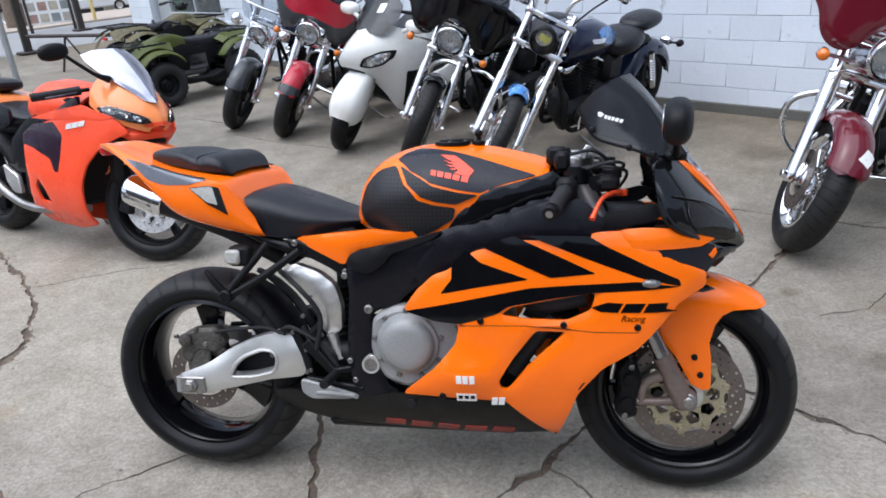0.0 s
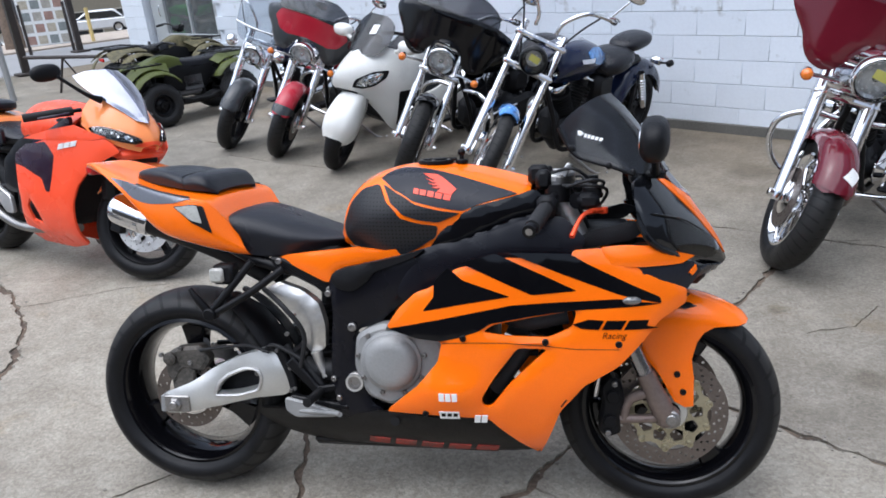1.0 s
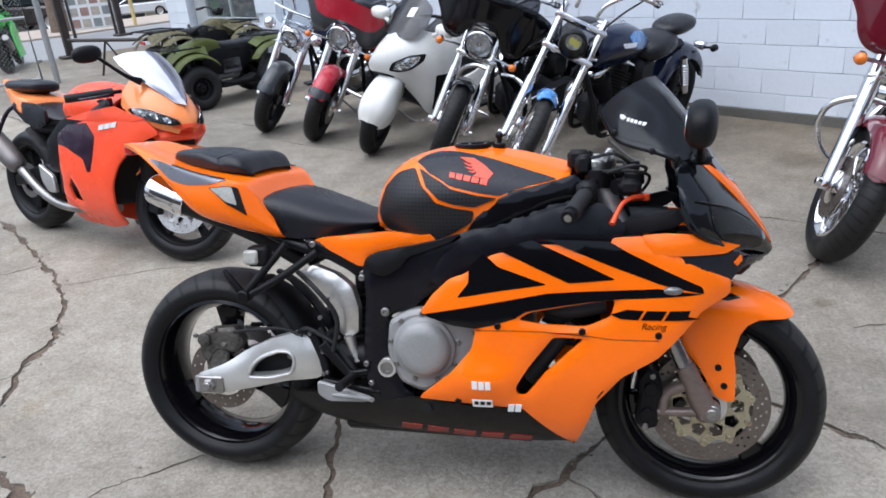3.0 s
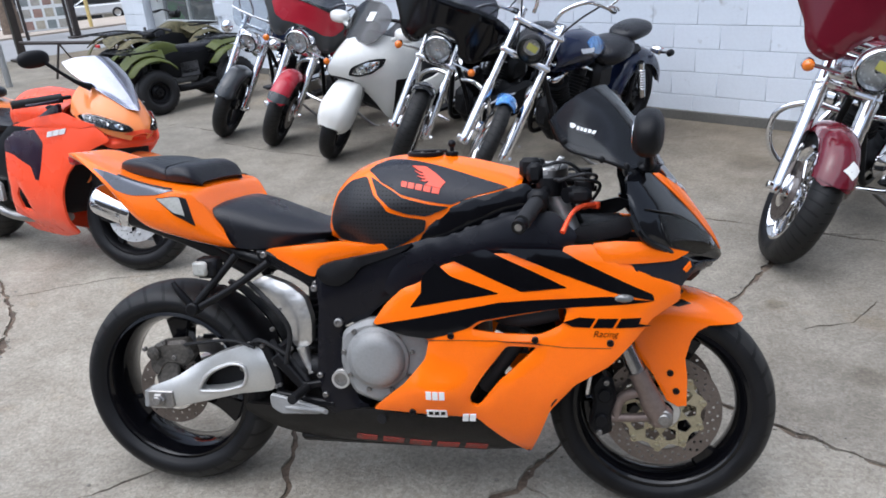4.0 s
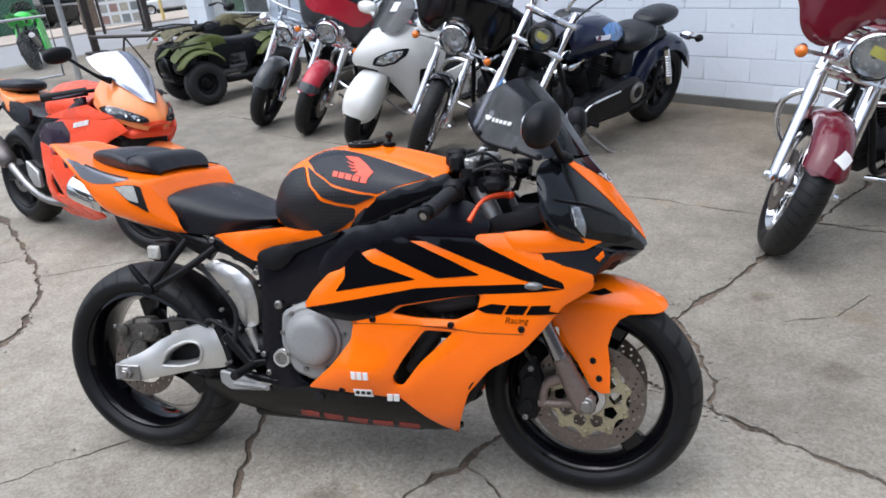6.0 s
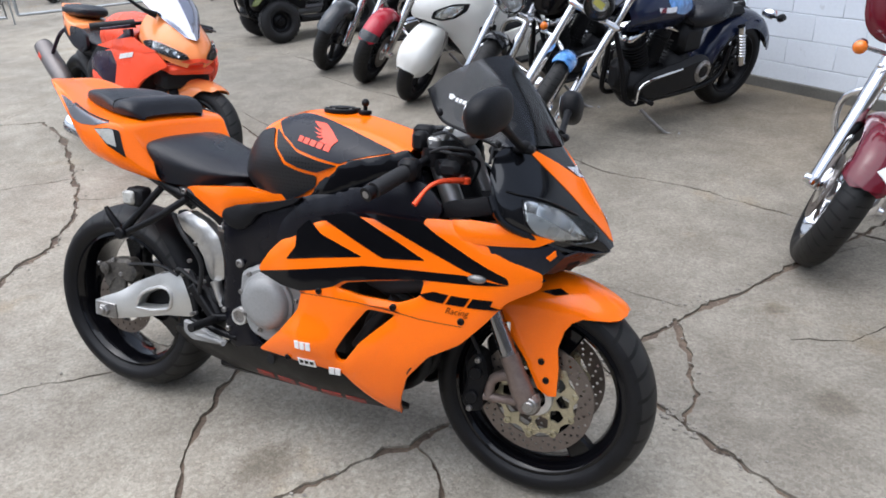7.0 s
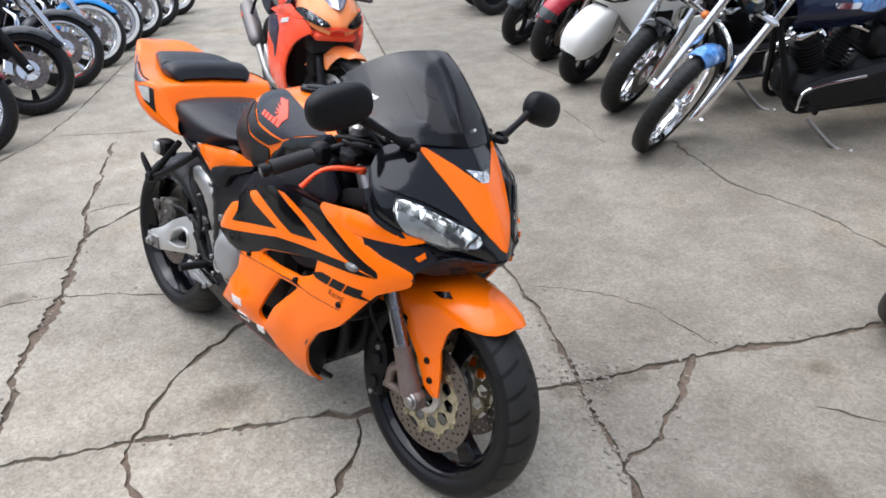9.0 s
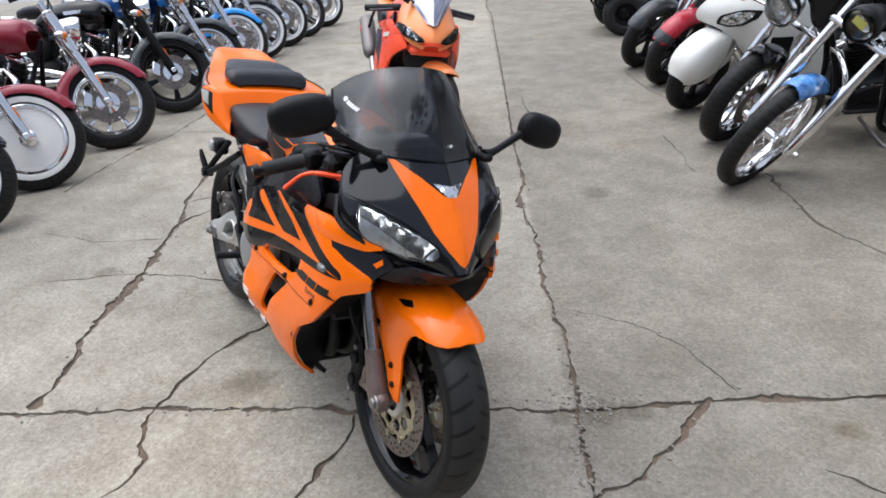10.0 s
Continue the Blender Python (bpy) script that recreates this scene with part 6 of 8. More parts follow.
def batwing(colour, root, steer, x0, screen, z0=0.0, centre=None):
    """A fork-mounted fairing with wings, a lamp opening and a low screen."""
    def S(y, z):
        return np.array((x0 + .20 * math.cos(y * 2.9) - .10 * max(0, z - 1.0) - .55 * max(0, abs(y) - .25) ** 1.5, y, z + z0))
    half = [(0, 1.30), (.16, 1.30), (.30, 1.28), (.41, 1.22), (.43, 1.16), (.385, 1.10), (.335, 1.05), (.310, .99), (.27, .950), (.21, .935), (.165, .950), (.135, .99), (.115, 1.04), (.06, 1.085), (0, 1.095)]
    out = chopped([*half, *[(-y, z) for y, z in reversed(half[1:-1])]], .03)
    f = part("fairing", Geo(patch(out, S, .03, .022, (), .022, 0, False)), colour, root, "", steer)

    if centre:
        c = [(0, 1.29), (.15, 1.29), (.27, 1.25), (.31, 1.18), (.25, 1.10), (.17, 1.085), (.12, 1.10), (0, 1.118)]
        part("centre_panel", Geo(patch(chopped([*c, *[(-y, z) for y, z in reversed(c[1:-1])]], .02), S, .03, .006, (), .003, .003)), centre, f, "red centre of the fairing")

    def W(y, z):
        return np.array((x0 + .20 * math.cos(y * 2.9) - .10 * .3 - .9 * (z - 1.30), y, z + z0))
    part("windscreen", Geo(patch(chopped([(.30, 1.27), (.27, 1.36), (.15, 1.42), (-.15, 1.42), (-.27, 1.36), (-.30, 1.27), (0, 1.30)], .04), W, .04, .004, (), 0)), screen, f)
    return f


def resting(m, wb, R, rake, turn, lean):
    """The machine's pose, leant on its stand and pitched so that its turned front wheel touches the ground where m lies."""
    d = Vector((-math.sin(radians(rake)), 0, math.cos(radians(rake))))
    tilt = Matrix.Rotation(radians(-lean), 3, "X")
    n = tilt @ (Matrix.Rotation(radians(turn), 3, d) @ Vector((0, 1, 0)))
    low = Vector((0, 0, -1)) + n * n.z
    foot = tilt @ Vector((wb / 2, 0, R)) + low.normalized() * R
    pitch = math.degrees(math.asin(foot.z / (foot.x + wb / 2)))
    back = Matrix.Translation((-wb / 2, 0, 0))
    return m @ Matrix.Translation((-foot.x, -foot.y, 0)) @ back @ pose(0, 0, 0, 0, pitch, 0) @ back.inverted() @ pose(0, 0, 0, -lean)


def cruiser(name, label, m, paint_mat, fender_mat=None, wb=1.63, R=.33, rim=.24, half=.055, wheel="mag", wall=False, rim_mat=None, rake=28, turn=38, lean=10, fairing=None, shield=False, guard=False, bags=False,
            signals=True, wide=.115, fork_mat=None, lamp=True, bare=False, stripe=None, engine=None, bar_rise=.20, back=None, group="row of cruisers", nacelle=False, fork_long=0.0, tank_mat=None, note=None, cloud=False, centre=None):
    """A V-twin cruiser on its side stand: x forward, its right side at minus y."""
    root = thing(name, label, "motorcycle", resting(m, wb, R, rake, turn, lean), group)
    fender_mat, rim_mat, fork_mat, tank_mat = fender_mat or paint_mat, rim_mat or M_CHROME, fork_mat or M_CHROME, tank_mat or paint_mat
    engine = engine or M_DARK
    fx = wb / 2
    d = Vector((-math.sin(radians(rake)), 0, math.cos(radians(rake))))
    pivot = Vector((fx, 0, R)) + d * .3
    steer = Matrix.Translation(pivot) @ Matrix.Rotation(radians(turn), 4, d) @ Matrix.Translation(-pivot)
    if wheel == "spoke":
        fw = spoke_wheel(root, "front_wheel", (fx, 0, R), R, rim, half, wall, rim_mat, steer)
        if cloud:
            mag_wheel(root, "rear_wheel", (-fx, 0, .31), .31, .205, .072, M_SATIN, None, 9)
        else:
            spoke_wheel(root, "rear_wheel", (-fx, 0, .31), .31, .205, .072, wall, rim_mat)
    else:
        fw = mag_wheel(root, "front_wheel", (fx, 0, R), R, rim, half, rim_mat, steer, 5 if wheel == "five" else 9, (rim + .012, rim + .048) if wall else None, wheel == "solid")
        mag_wheel(root, "rear_wheel", (-fx, 0, .31), .31, .205, .072, rim_mat, None, 5 if wheel == "five" else 9, None, wheel == "solid")
    for s in ((-1, 1) if fairing else (1,) if wheel == "solid" else (-1,)):
        disc = part("brake_disc", brake_disc(.075, .145, s * (half * .5 + .045), .005, 2, 16, .006), M_DISC, fw)
        part("disc_carrier", Geo(lathe([(.03, s * (half * .5 + .04)), (.08, s * (half * .5 + .046)), (.08, s * (half * .5 + .05)), (.03, s * (half * .5 + .06))], 24)), M_CHROME, fw)
        part("brake_caliper", Geo(plate(chopped([(fx - .17, R - .02), (fx - .10, R - .04), (fx - .09, R + .06), (fx - .15, R + .09)], .015), s * .055, s * .10, .008)), M_CHROME, root, at=steer)
    # fork
    top = .78 + fork_long
    for s in (-1, 1):
        a = Vector((fx, s * wide, R))
        part("fork_slider", Geo(tube([a - d * .03, a + d * .02, a + d * .36, a + d * .38], [.026, .034, .032, .029], 16, 3)), fork_mat, root, at=steer)
        part("fork_tube", Geo(tube([a + d * .36, a + d * top], .024 if not nacelle else .036, 16)), M_CHROME if fork_mat is not M_SATIN else M_SATIN, root, at=steer)
        part("axle_cap", Geo(disk(.02, 0, s * .035, 14, "y", tuple(a + Vector((0, s * .015, 0))))), M_CHROME, root, at=steer)
        if group.startswith("far"):
            part("fork_reflector", Geo(box(tuple(a + d * .16 + Vector((.030, 0, .012))), (.012, .030, .075), .004, Matrix.Rotation(radians(-rake), 3, "Y"))), M_AMBER, root, "amber reflector", steer)
            part("fork_cover", Geo(tube([a + d * .40, a + d * .42, a + d * .66, a + d * .68], [.034, .040, .040, .034], 16, 2)), fork_mat, root, at=steer)
    for k in (.50, .70):
        c = Vector((fx, 0, R)) + d * (k + fork_long)
        part("yoke", Geo(box(tuple(c), (.07, wide * 2 + .07, .035), .012, Matrix.Rotation(radians(-rake), 3, "Y"))), M_CHROME, root, at=steer)
    if nacelle:
        c = Vector((fx, 0, R)) + d * .60
        part("fork_nacelle", Geo(box(tuple(c + Vector((.02, 0, 0))), (.06, wide * 2 + .02, .14), .02, Matrix.Rotation(radians(-rake), 3, "Y"))), M_CHROME, root, at=steer)
    # front mudguard
    FS = fender_surface(fx, R, half + .022, R - .035, R + .028, half + .055)
    e = R + half + .02
    arc = [(35, e), (60, e), (90, e), (120, e), (150, e), (172, e), (176, e - .05), (172, R - .07), (150, R - .05), (120, R - .045), (90, R - .045), (60, R - .045), (40, R - .04), (33, e - .05)]
    if bare:
        arc = [(84, e), (100, e), (120, e), (132, e), (132, R - .02), (120, R - .035), (105, R - .035), (92, R - .03), (82, R - .01)]
    part("front_mudguard", wing_cover(arc, FS, e), fender_mat, root, at=steer)
    if not bare:
        part("fender_tip", joined(Geo(patch(fine([(34, e), (48, e), (50, R - .04), (40, R - .04)]), FS, .03, .004, (), 0, .003, False, lambda q: math.hypot(q[0], q[1]) > e - .004))), stripe or M_CHARCOAL, root, at=steer)
    if note:
        part("paper_tag", Geo(patch([(note[0], note[1]), (note[0] + .07, note[1] - .02), (note[0] + .085, note[1] + .03), (note[0] + .015, note[1] + .05)], FS, .03, .002, (), 0, .004)).mirrored(), M_WHITE_DECAL, root, at=steer)
    # headlamp
    hc = Vector((fx, 0, R)) + d * (.60 + fork_long) + Vector((.10, 0, .015))
    if fairing:
        hc = Vector((fx - .035, 0, .945))
    if lamp:
        r = .100 if fairing else .088
        hl = part("headlamp", Geo(lathe([(.012, -.13), (.05, -.12), (r * .85, -.05), (r, 0), (r, .035), (r * .93, .045), (r * .90, .03), (r * .3, -.05), (.012, -.06)], 32, False, "x", tuple(hc))), M_SATIN if bare and not fairing else M_CHROME, root, "", steer)
        part("lamp_glass", Geo(ellipsoid(tuple(hc + Vector((.030, 0, 0))), (.022, r * .92, r * .92), 24, 10)), M_LENS, hl)
        part("lamp_bowl", Geo(lathe([(.004, -.03), (.03, -.028), (.06, -.008), (r * .9, .026)], 28, False, "x", tuple(hc))), M_REFLECTOR, hl)
        part("lamp_bulb", Geo(ellipsoid(tuple(hc), (.018, .018, .018), 12, 8)), M_CHROME, hl)
        if back == "yellow":
            part("price_card", Geo(patch([(-.035, .01), (.032, .0), (.034, .042), (-.032, .048)], lambda y, z: np.array((hc[0] + .058 - 1.8 * (y * y + z * z), hc[1] + y, hc[2] + z)), .03, .002, (), 0)), M_LABEL, hl)
    if signals:
        for s in (-1, 1):
            c = Vector((fx - .02, s * (wide + .11), R)) + d * .50 if not fairing else Vector((fx - .05, s * (wide + .145), .875))
            sg = part("turn_signal", Geo(ellipsoid(tuple(c), (.042, .027, .027), 18, 10)), M_CHROME, root, "", steer)
            part("amber_lens", Geo(ellipsoid(tuple(c + Vector((.018, 0, 0))), (.027, .026, .026), 18, 10)), M_AMBER, sg)
            part("signal_stem", Geo(tube([tuple(c), (c[0] - .02, s * wide, c[2] + .005)], .009, 8)), M_CHROME, sg)
    if shield:
        for s in (-1, 1):
            part("spot_lamp", Geo(ellipsoid((fx - .20, s * .22, R + .60), (.06, .055, .055), 18, 10)), M_CHROME, root, "", steer)
        S = lambda y, z: np.array((fx - .26 - (z - 1.0) * .45 + .10 * math.cos(y * 4), y, z))
        sc = part("windscreen", Geo(patch(chopped([(-.16, .98), (-.22, 1.10), (-.24, 1.30), (-.15, 1.45), (.15, 1.45), (.24, 1.30), (.22, 1.10), (.16, .98)], .05), S, .05, .004, (), 0)), M_SCREEN, root, "clear windscreen", steer)
        part("screen_brace", Geo(tube([tuple(S(y, 1.10) + np.array((.005, 0, 0))) for y in (-.22, -.1, 0, .1, .22)], .008, 8)), M_CHROME, sc)
    if fairing:
        batwing(fairing, root, steer, fx - .36 + .10, M_SMOKE, -.045, centre)
    # handlebar
    hb = Vector((fx, 0, R)) + d * (top + .0)
    rise = bar_rise
    part("handlebar", Geo(tube([tuple(hb + Vector(p)) for p in ((-.24, -.40, rise - .03), (-.14, -.36, rise), (-.03, -.20, rise + .01), (0, -.09, rise * .5), (0, -.07, 0))], .013, 10)).both(), M_CHROME, root, "", steer)
    for s in (-1, 1):
        g = part("grip", Geo(tube([tuple(hb + Vector((-.24, s * .40, rise - .03))), tuple(hb + Vector((-.155, s * .368, rise - .004)))], .018, 12)), M_RUBBER, root, "", steer)
        part("lever", Geo(tube([tuple(hb + Vector((-.10, s * .33, rise + .02))), tuple(hb + Vector((-.13, s * .385, rise + .03))), tuple(hb + Vector((-.20, s * .415, rise)))], .007, 8)), M_CHROME, g)
        mi = part("mirror", Geo(ellipsoid(tuple(hb + Vector((-.12, s * .42, rise + .20))), (.025, .065, .042), 18, 10, .8)), M_CHROME, root, "", steer)
        part("mirror_stem", Geo(tube([tuple(hb + Vector((-.11, s * .34, rise + .02))), tuple(hb + Vector((-.11, s * .39, rise + .14))), tuple(hb + Vector((-.12, s * .41, rise + .18)))], .006, 8)), M_CHROME, mi)
        part("cable", Geo(tube([tuple(hb + Vector((-.08, s * .28, rise))), tuple(hb + Vector((.05, s * .18, rise * .4))), tuple(hb + Vector((.02, s * .08, -.20)))], .006, 8)), M_RUBBER, root, "", steer)
    # tank, seat, rear mudguard
    hx = fx - .52 - .013 * (rake - 28)
    T = loft([[(hx + .06, 0, .86), (hx, 0, .93), (hx - .18, 0, .955), (hx - .36, 0, .93), (hx - .52, 0, .84), (hx - .56, 0, .79)],
              [(hx + .05, -.07, .855), (hx, -.09, .92), (hx - .18, -.115, .93), (hx - .36, -.10, .90), (hx - .52, -.06, .83), (hx - .56, -.03, .785)],
              [(hx + .05, -.10, .80), (hx, -.14, .82), (hx - .18, -.165, .83), (hx - .36, -.14, .81), (hx - .52, -.085, .785), (hx - .56, -.05, .77)],
              [(hx + .04, -.05, .74), (hx, -.07, .73), (hx - .18, -.09, .72), (hx - .36, -.085, .72), (hx - .52, -.06, .74), (hx - .56, -.03, .755)]])
    tk = part("fuel_tank", Geo(sheet(two_sided(T), 24, 32, .01, (0, 1), (-1, 1), True)), tank_mat, root)
    part("filler_cap", Geo(disk(.035, .945, .97, 20, "z", (hx - .16, -.05, 0))), M_CHROME, tk)
    part("tank_console", Geo(box((hx - .18, 0, .953), (.26, .07, .03), .012)), M_CHROME, tk)
    part("tank_emblem", Geo(patch(chopped([(hx - .25, .86), (hx - .10, .87), (hx - .11, .845), (hx - .24, .835)], .008), side_map(T, .4, .8), .03, .014, (), 0, .016)).both(), M_CHROME, tk)
    if cloud:
        part("tank_graphic", Geo(patch(chopped([(hx - .46, .855), (hx - .38, .895), (hx - .26, .915), (hx - .18, .90), (hx - .20, .86), (hx - .27, .82), (hx - .36, .80), (hx - .45, .81)], .02), side_map(T, .3, .9), .03, .016, (), 0, .0145)).both(), M_CLOUD, tk, "light blue cloud graphic")
    sx = hx - .54
    SE = loft([[(sx + .04, 0, .78), (sx - .08, 0, .745), (sx - .22, 0, .735), (sx - .34, 0, .79), (sx - .42, 0, .845), (sx - .58, 0, .835), (sx - .68, 0, .81)],
               [(sx + .04, -.06, .775), (sx - .08, -.11, .745), (sx - .22, -.14, .735), (sx - .34, -.13, .785), (sx - .42, -.11, .835), (sx - .58, -.10, .828), (sx - .68, -.07, .80)],
               [(sx + .04, -.07, .73), (sx - .08, -.14, .70), (sx - .22, -.175, .69), (sx - .34, -.16, .72), (sx - .42, -.13, .765), (sx - .58, -.115, .77), (sx - .68, -.08, .76)],
               [(sx + .04, -.04, .70), (sx - .08, -.10, .67), (sx - .22, -.13, .66), (sx - .34, -.12, .69), (sx - .42, -.11, .73), (sx - .58, -.10, .74), (sx - .68, -.06, .74)]])
    if bare and not fairing:
        part("seat", Geo(ellipsoid((sx - .17, 0, .735), (.215, .17, .085), 28, 16, .85, Matrix.Rotation(radians(8), 3, "Y"))), M_VINYL, root)
        part("pillion_pad", Geo(ellipsoid((sx - .47, 0, .828), (.19, .125, .055), 28, 14, .8, Matrix.Rotation(radians(6), 3, "Y"))), M_VINYL, root)
        part("seat_pan", Geo(box((sx - .30, 0, .69), (.52, .16, .07), .03)), M_PLASTIC, root)
    else:
        part("seat", Geo(sheet(two_sided(SE), 30, 24, .01, (0, 1), (-1, 1), True)), M_VINYL, root)
    RS = fender_surface(-fx, .31, .105, .30, .375, .13)
    part("rear_mudguard", wing_cover([(10, .43), (50, .43), (90, .43), (130, .43), (165, .43), (171, .40), (168, .30), (130, .27), (90, .26), (50, .27), (14, .29)], RS, .43, .05), paint_mat, root)
    tl = part("tail_lamp", Geo(box((-fx - .355, 0, .60), (.06, .11, .065), .02)), M_CHROME, root)
    part("tail_lens", Geo(box((-fx - .382, 0, .60), (.02, .09, .045), .008)), M_REDLENS, tl)
    for s in (-1, 1):
        part("shock_absorber", Geo(tube([(-fx + .02, s * .135, .34), (-fx + .13, s * .135, .62)], .026, 12), *[lathe([(.028, 0), (.034, .007), (.028, .014)], 14, False, "z", (-fx + .045 + .0085 * k, s * .135, .40 + .0216 * k)) for k in range(8)]), M_CHROME, root)
        part("rear_signal", Geo(box((-fx - .25, s * .17, .63), (.07, .05, .05), .016), tube([(-fx - .24, s * .09, .62), (-fx - .25, s * .16, .63)], .009, 8)), M_SATIN, root)
    # frame and engine
    part("down_tube", Geo(tube([(hx + .10, 0, .80), (hx + .02, -.07, .50), (hx - .04, -.11, .27), (hx - .30, -.115, .245), (-fx + .25, -.11, .26), (-fx + .14, -.10, .48)], .018, 10)).both(), M_SATIN, root)
    ex = hx - .24
    part("crankcase", Geo(box((ex, 0, .34), (.44, .24, .26), .10), box((ex - .30, 0, .38), (.26, .22, .26), .08), box((ex + .20, 0, .42), (.12, .16, .22), .05), box((ex - .34, 0, .58), (.22, .20, .20), .04)), engine, root)
    for a, o in ((24, .05), (-24, -.05)):
        dd = Vector((math.sin(radians(a)), 0, math.cos(radians(a))))
        base = Vector((ex + o, 0, .44))
        cyl = part("cylinder", Geo(tube([tuple(base), tuple(base + dd * .24)], .055, 20)), engine, root)
        fin = mesh_of("cooling_fin", Geo(tube([(0, 0, 0), tuple(dd * .006)], .084, 20, 1)), engine)
        for k in range(8):
            part("cooling_fin", fin, engine, cyl, at=tuple(base + dd * (.035 + .022 * k)))
        part("rocker_cover", Geo(box(tuple(base + dd * .255), (.15, .13, .05), .02, Matrix.Rotation(radians(a), 3, "Y"))), M_CHROME, cyl)
        part("pushrod_tube", Geo(tube([(ex + o * .6, -.125, .37), tuple(base + dd * .23 + Vector((0, -.095, 0)))], .011, 8)), M_CHROME, cyl)
    part("air_cleaner", Geo(disk(.085, -.14, -.20, 28, at=(ex, 0, .60))), M_CHROME, root)
    part("cam_cover", Geo(disk(.075, -.10, -.145, 28, at=(ex + .05, 0, .36))), M_CHROME, root)
    pr = part("primary_cover", Geo(plate(chopped([(ex + .17, .30), (ex + .19, .39), (ex + .10, .44), (ex - .38, .50), (ex - .50, .45), (ex - .50, .33), (ex - .40, .27), (ex + .05, .25)], .06, 6), .10, .175, .034)), engine if bare else M_CHROME, root)
    cc = part("clutch_cap", Geo(disk(.075, .168, .182, 28, at=(ex - .40, 0, .385)), lathe([(.045, .182), (.05, .188), (.06, .188), (.065, .182)], 28, False, at=(ex - .40, 0, .385))), M_STEEL if bare else M_CHROME, pr)
    part("cap_centre", Geo(disk(.040, .180, .1855, 24, at=(ex - .40, 0, .385)), disk(.016, .185, .189, 16, at=(ex - .40, 0, .385))), M_DARK, cc)
    for k in range(5):
        part("cap_screw", Geo(disk(.005, .180, .186, 8, at=(ex - .40 + .069 * math.cos(k * 1.257), 0, .385 + .069 * math.sin(k * 1.257)))), M_CHROME, cc)
    for k, (x1, z1) in enumerate(((-fx - .10, .30), (-fx - .05, .40))):
        part("exhaust_pipe", Geo(tube([(ex + (.10 if k else -.06), -.10, .60), (ex + (.20 if k else 0), -.16, .50), (ex + (.12 if k else -.08), -.19, .33), (ex - .30, -.20, z1), (x1, -.20, z1)], [.024, .024, .026, .036, .042], 14)), M_CHROME, root)
    if bare and not fairing:
        part("foot_peg", Geo(tube([(ex + .14, -.14, .31), (ex + .15, -.27, .31)], .016, 10)).both(), M_SATIN, root)
    else:
        part("footboard", Geo(box((ex + .12, -.23, .30), (.26, .09, .025), .01)).both(), M_SATIN, root)
    part("shift_rod", Geo(tube([(ex + .22, .20, .30), (ex + .18, .20, .42), (ex - .16, .20, .455)], .008, 8)), M_CHROME, root)
    part("side_stand", Geo(tube([(ex + .08, .13, .20), (ex - .02, .26, .08), (ex - .07, .31, .058)], .012, 8), tube([(ex - .05, .29, .06), (ex - .09, .33, .056), (ex - .085, .35, .085)], .009, 8)), M_STEEL, root)
    if guard:
        part("engine_guard", Geo(tube([(hx + .06, -.06, .62), (hx + .08, -.20, .63), (hx + .09, -.33, .56), (hx + .08, -.35, .42), (hx + .06, -.28, .30), (hx, -.10, .24)], .016, 12)).both(), M_CHROME, root)
    if bags:
        part("saddlebag", Geo(box((-fx - .05, -.29, .55), (.56, .20, .30), .06)).both(), paint_mat, root)
    return root


def stand(u, v, heading):
    """The pose of a machine whose front tyre touches the yard at (u, v), turned so that it heads that way in the yard's plan."""
    return YARD @ pose(u, v, 0, 0, 0, heading)


WALLROW = -90.0
cruiser("cruiser", "dark cruiser with clear windscreen and chrome spotlights", stand(-5.0, 1.28, WALLROW), M_NAVY, M_CHARCOAL, wheel="five", rim_mat=M_SATIN, shield=True, nacelle=True, R=.325, rim=.225, half=.062, signals=False)
cruiser("cruiser", "red and black touring cruiser with fork fairing", stand(-4.28, 1.33, WALLROW), M_RED, M_RED, wheel="mag", rim_mat=M_SATIN, fairing=M_CHARCOAL, centre=M_RED, guard=True, bags=True, R=.325, rim=.225, half=.062, nacelle=True)
cruiser("cruiser", "black touring cruiser with large black fork fairing", stand(-2.71, 1.32, WALLROW), M_BLACK, M_BLACK, wheel="mag", rim_mat=M_CHROME, fairing=M_BLACK, guard=True, bags=True, R=.325, rim=.225, half=.062, nacelle=False, bare=True)
cruiser("cruiser", "blue and black custom cruiser with wide chrome fork", stand(-1.94, 1.18, WALLROW), M_NAVY, M_CLOUD, wb=1.72, R=.34, rim=.265, half=.047, wheel="spoke", rake=34, turn=40, wide=.135, bare=True, back="yellow", signals=False, fork_long=.10, tank_mat=M_NAVY, cloud=True, bar_rise=.18)
cruiser("cruiser", "maroon touring cruiser with maroon fork fairing", stand(-.04, 1.27, WALLROW), M_MAROON, M_MAROON, turn=31, lean=8, wheel="mag", rim_mat=M_CHROME, fairing=M_MAROON, guard=True, bags=True, R=.33, rim=.225, half=.065, nacelle=True, back="yellow", stripe=M_MAROON, note=(.20, .27))

OTHER = 90.0
cruiser("cruiser", "cruiser with a whitewall wire front wheel", stand(-1.56, -3.06, OTHER), M_NAVY, wheel="spoke", wall=True, R=.325, rim=.215, half=.062, group="far row of cruisers", turn=30, nacelle=True)
cruiser("cruiser", "dark red cruiser with a solid white-rimmed wheel", stand(-2.31, -3.03, OTHER), M_DKRED, M_DKRED, wheel="solid", wall=True, rim_mat=M_CHROME, R=.325, rim=.215, half=.062, group="far row of cruisers", turn=30, nacelle=True, stripe=M_DKRED)
cruiser("cruiser", "dark red cruiser with a chrome mag wheel", stand(-3.15, -2.90, OTHER), M_DKRED, M_DKRED, wheel="mag", wall=False, R=.325, rim=.225, half=.062, group="far row of cruisers", turn=30, nacelle=False, stripe=M_DKRED)
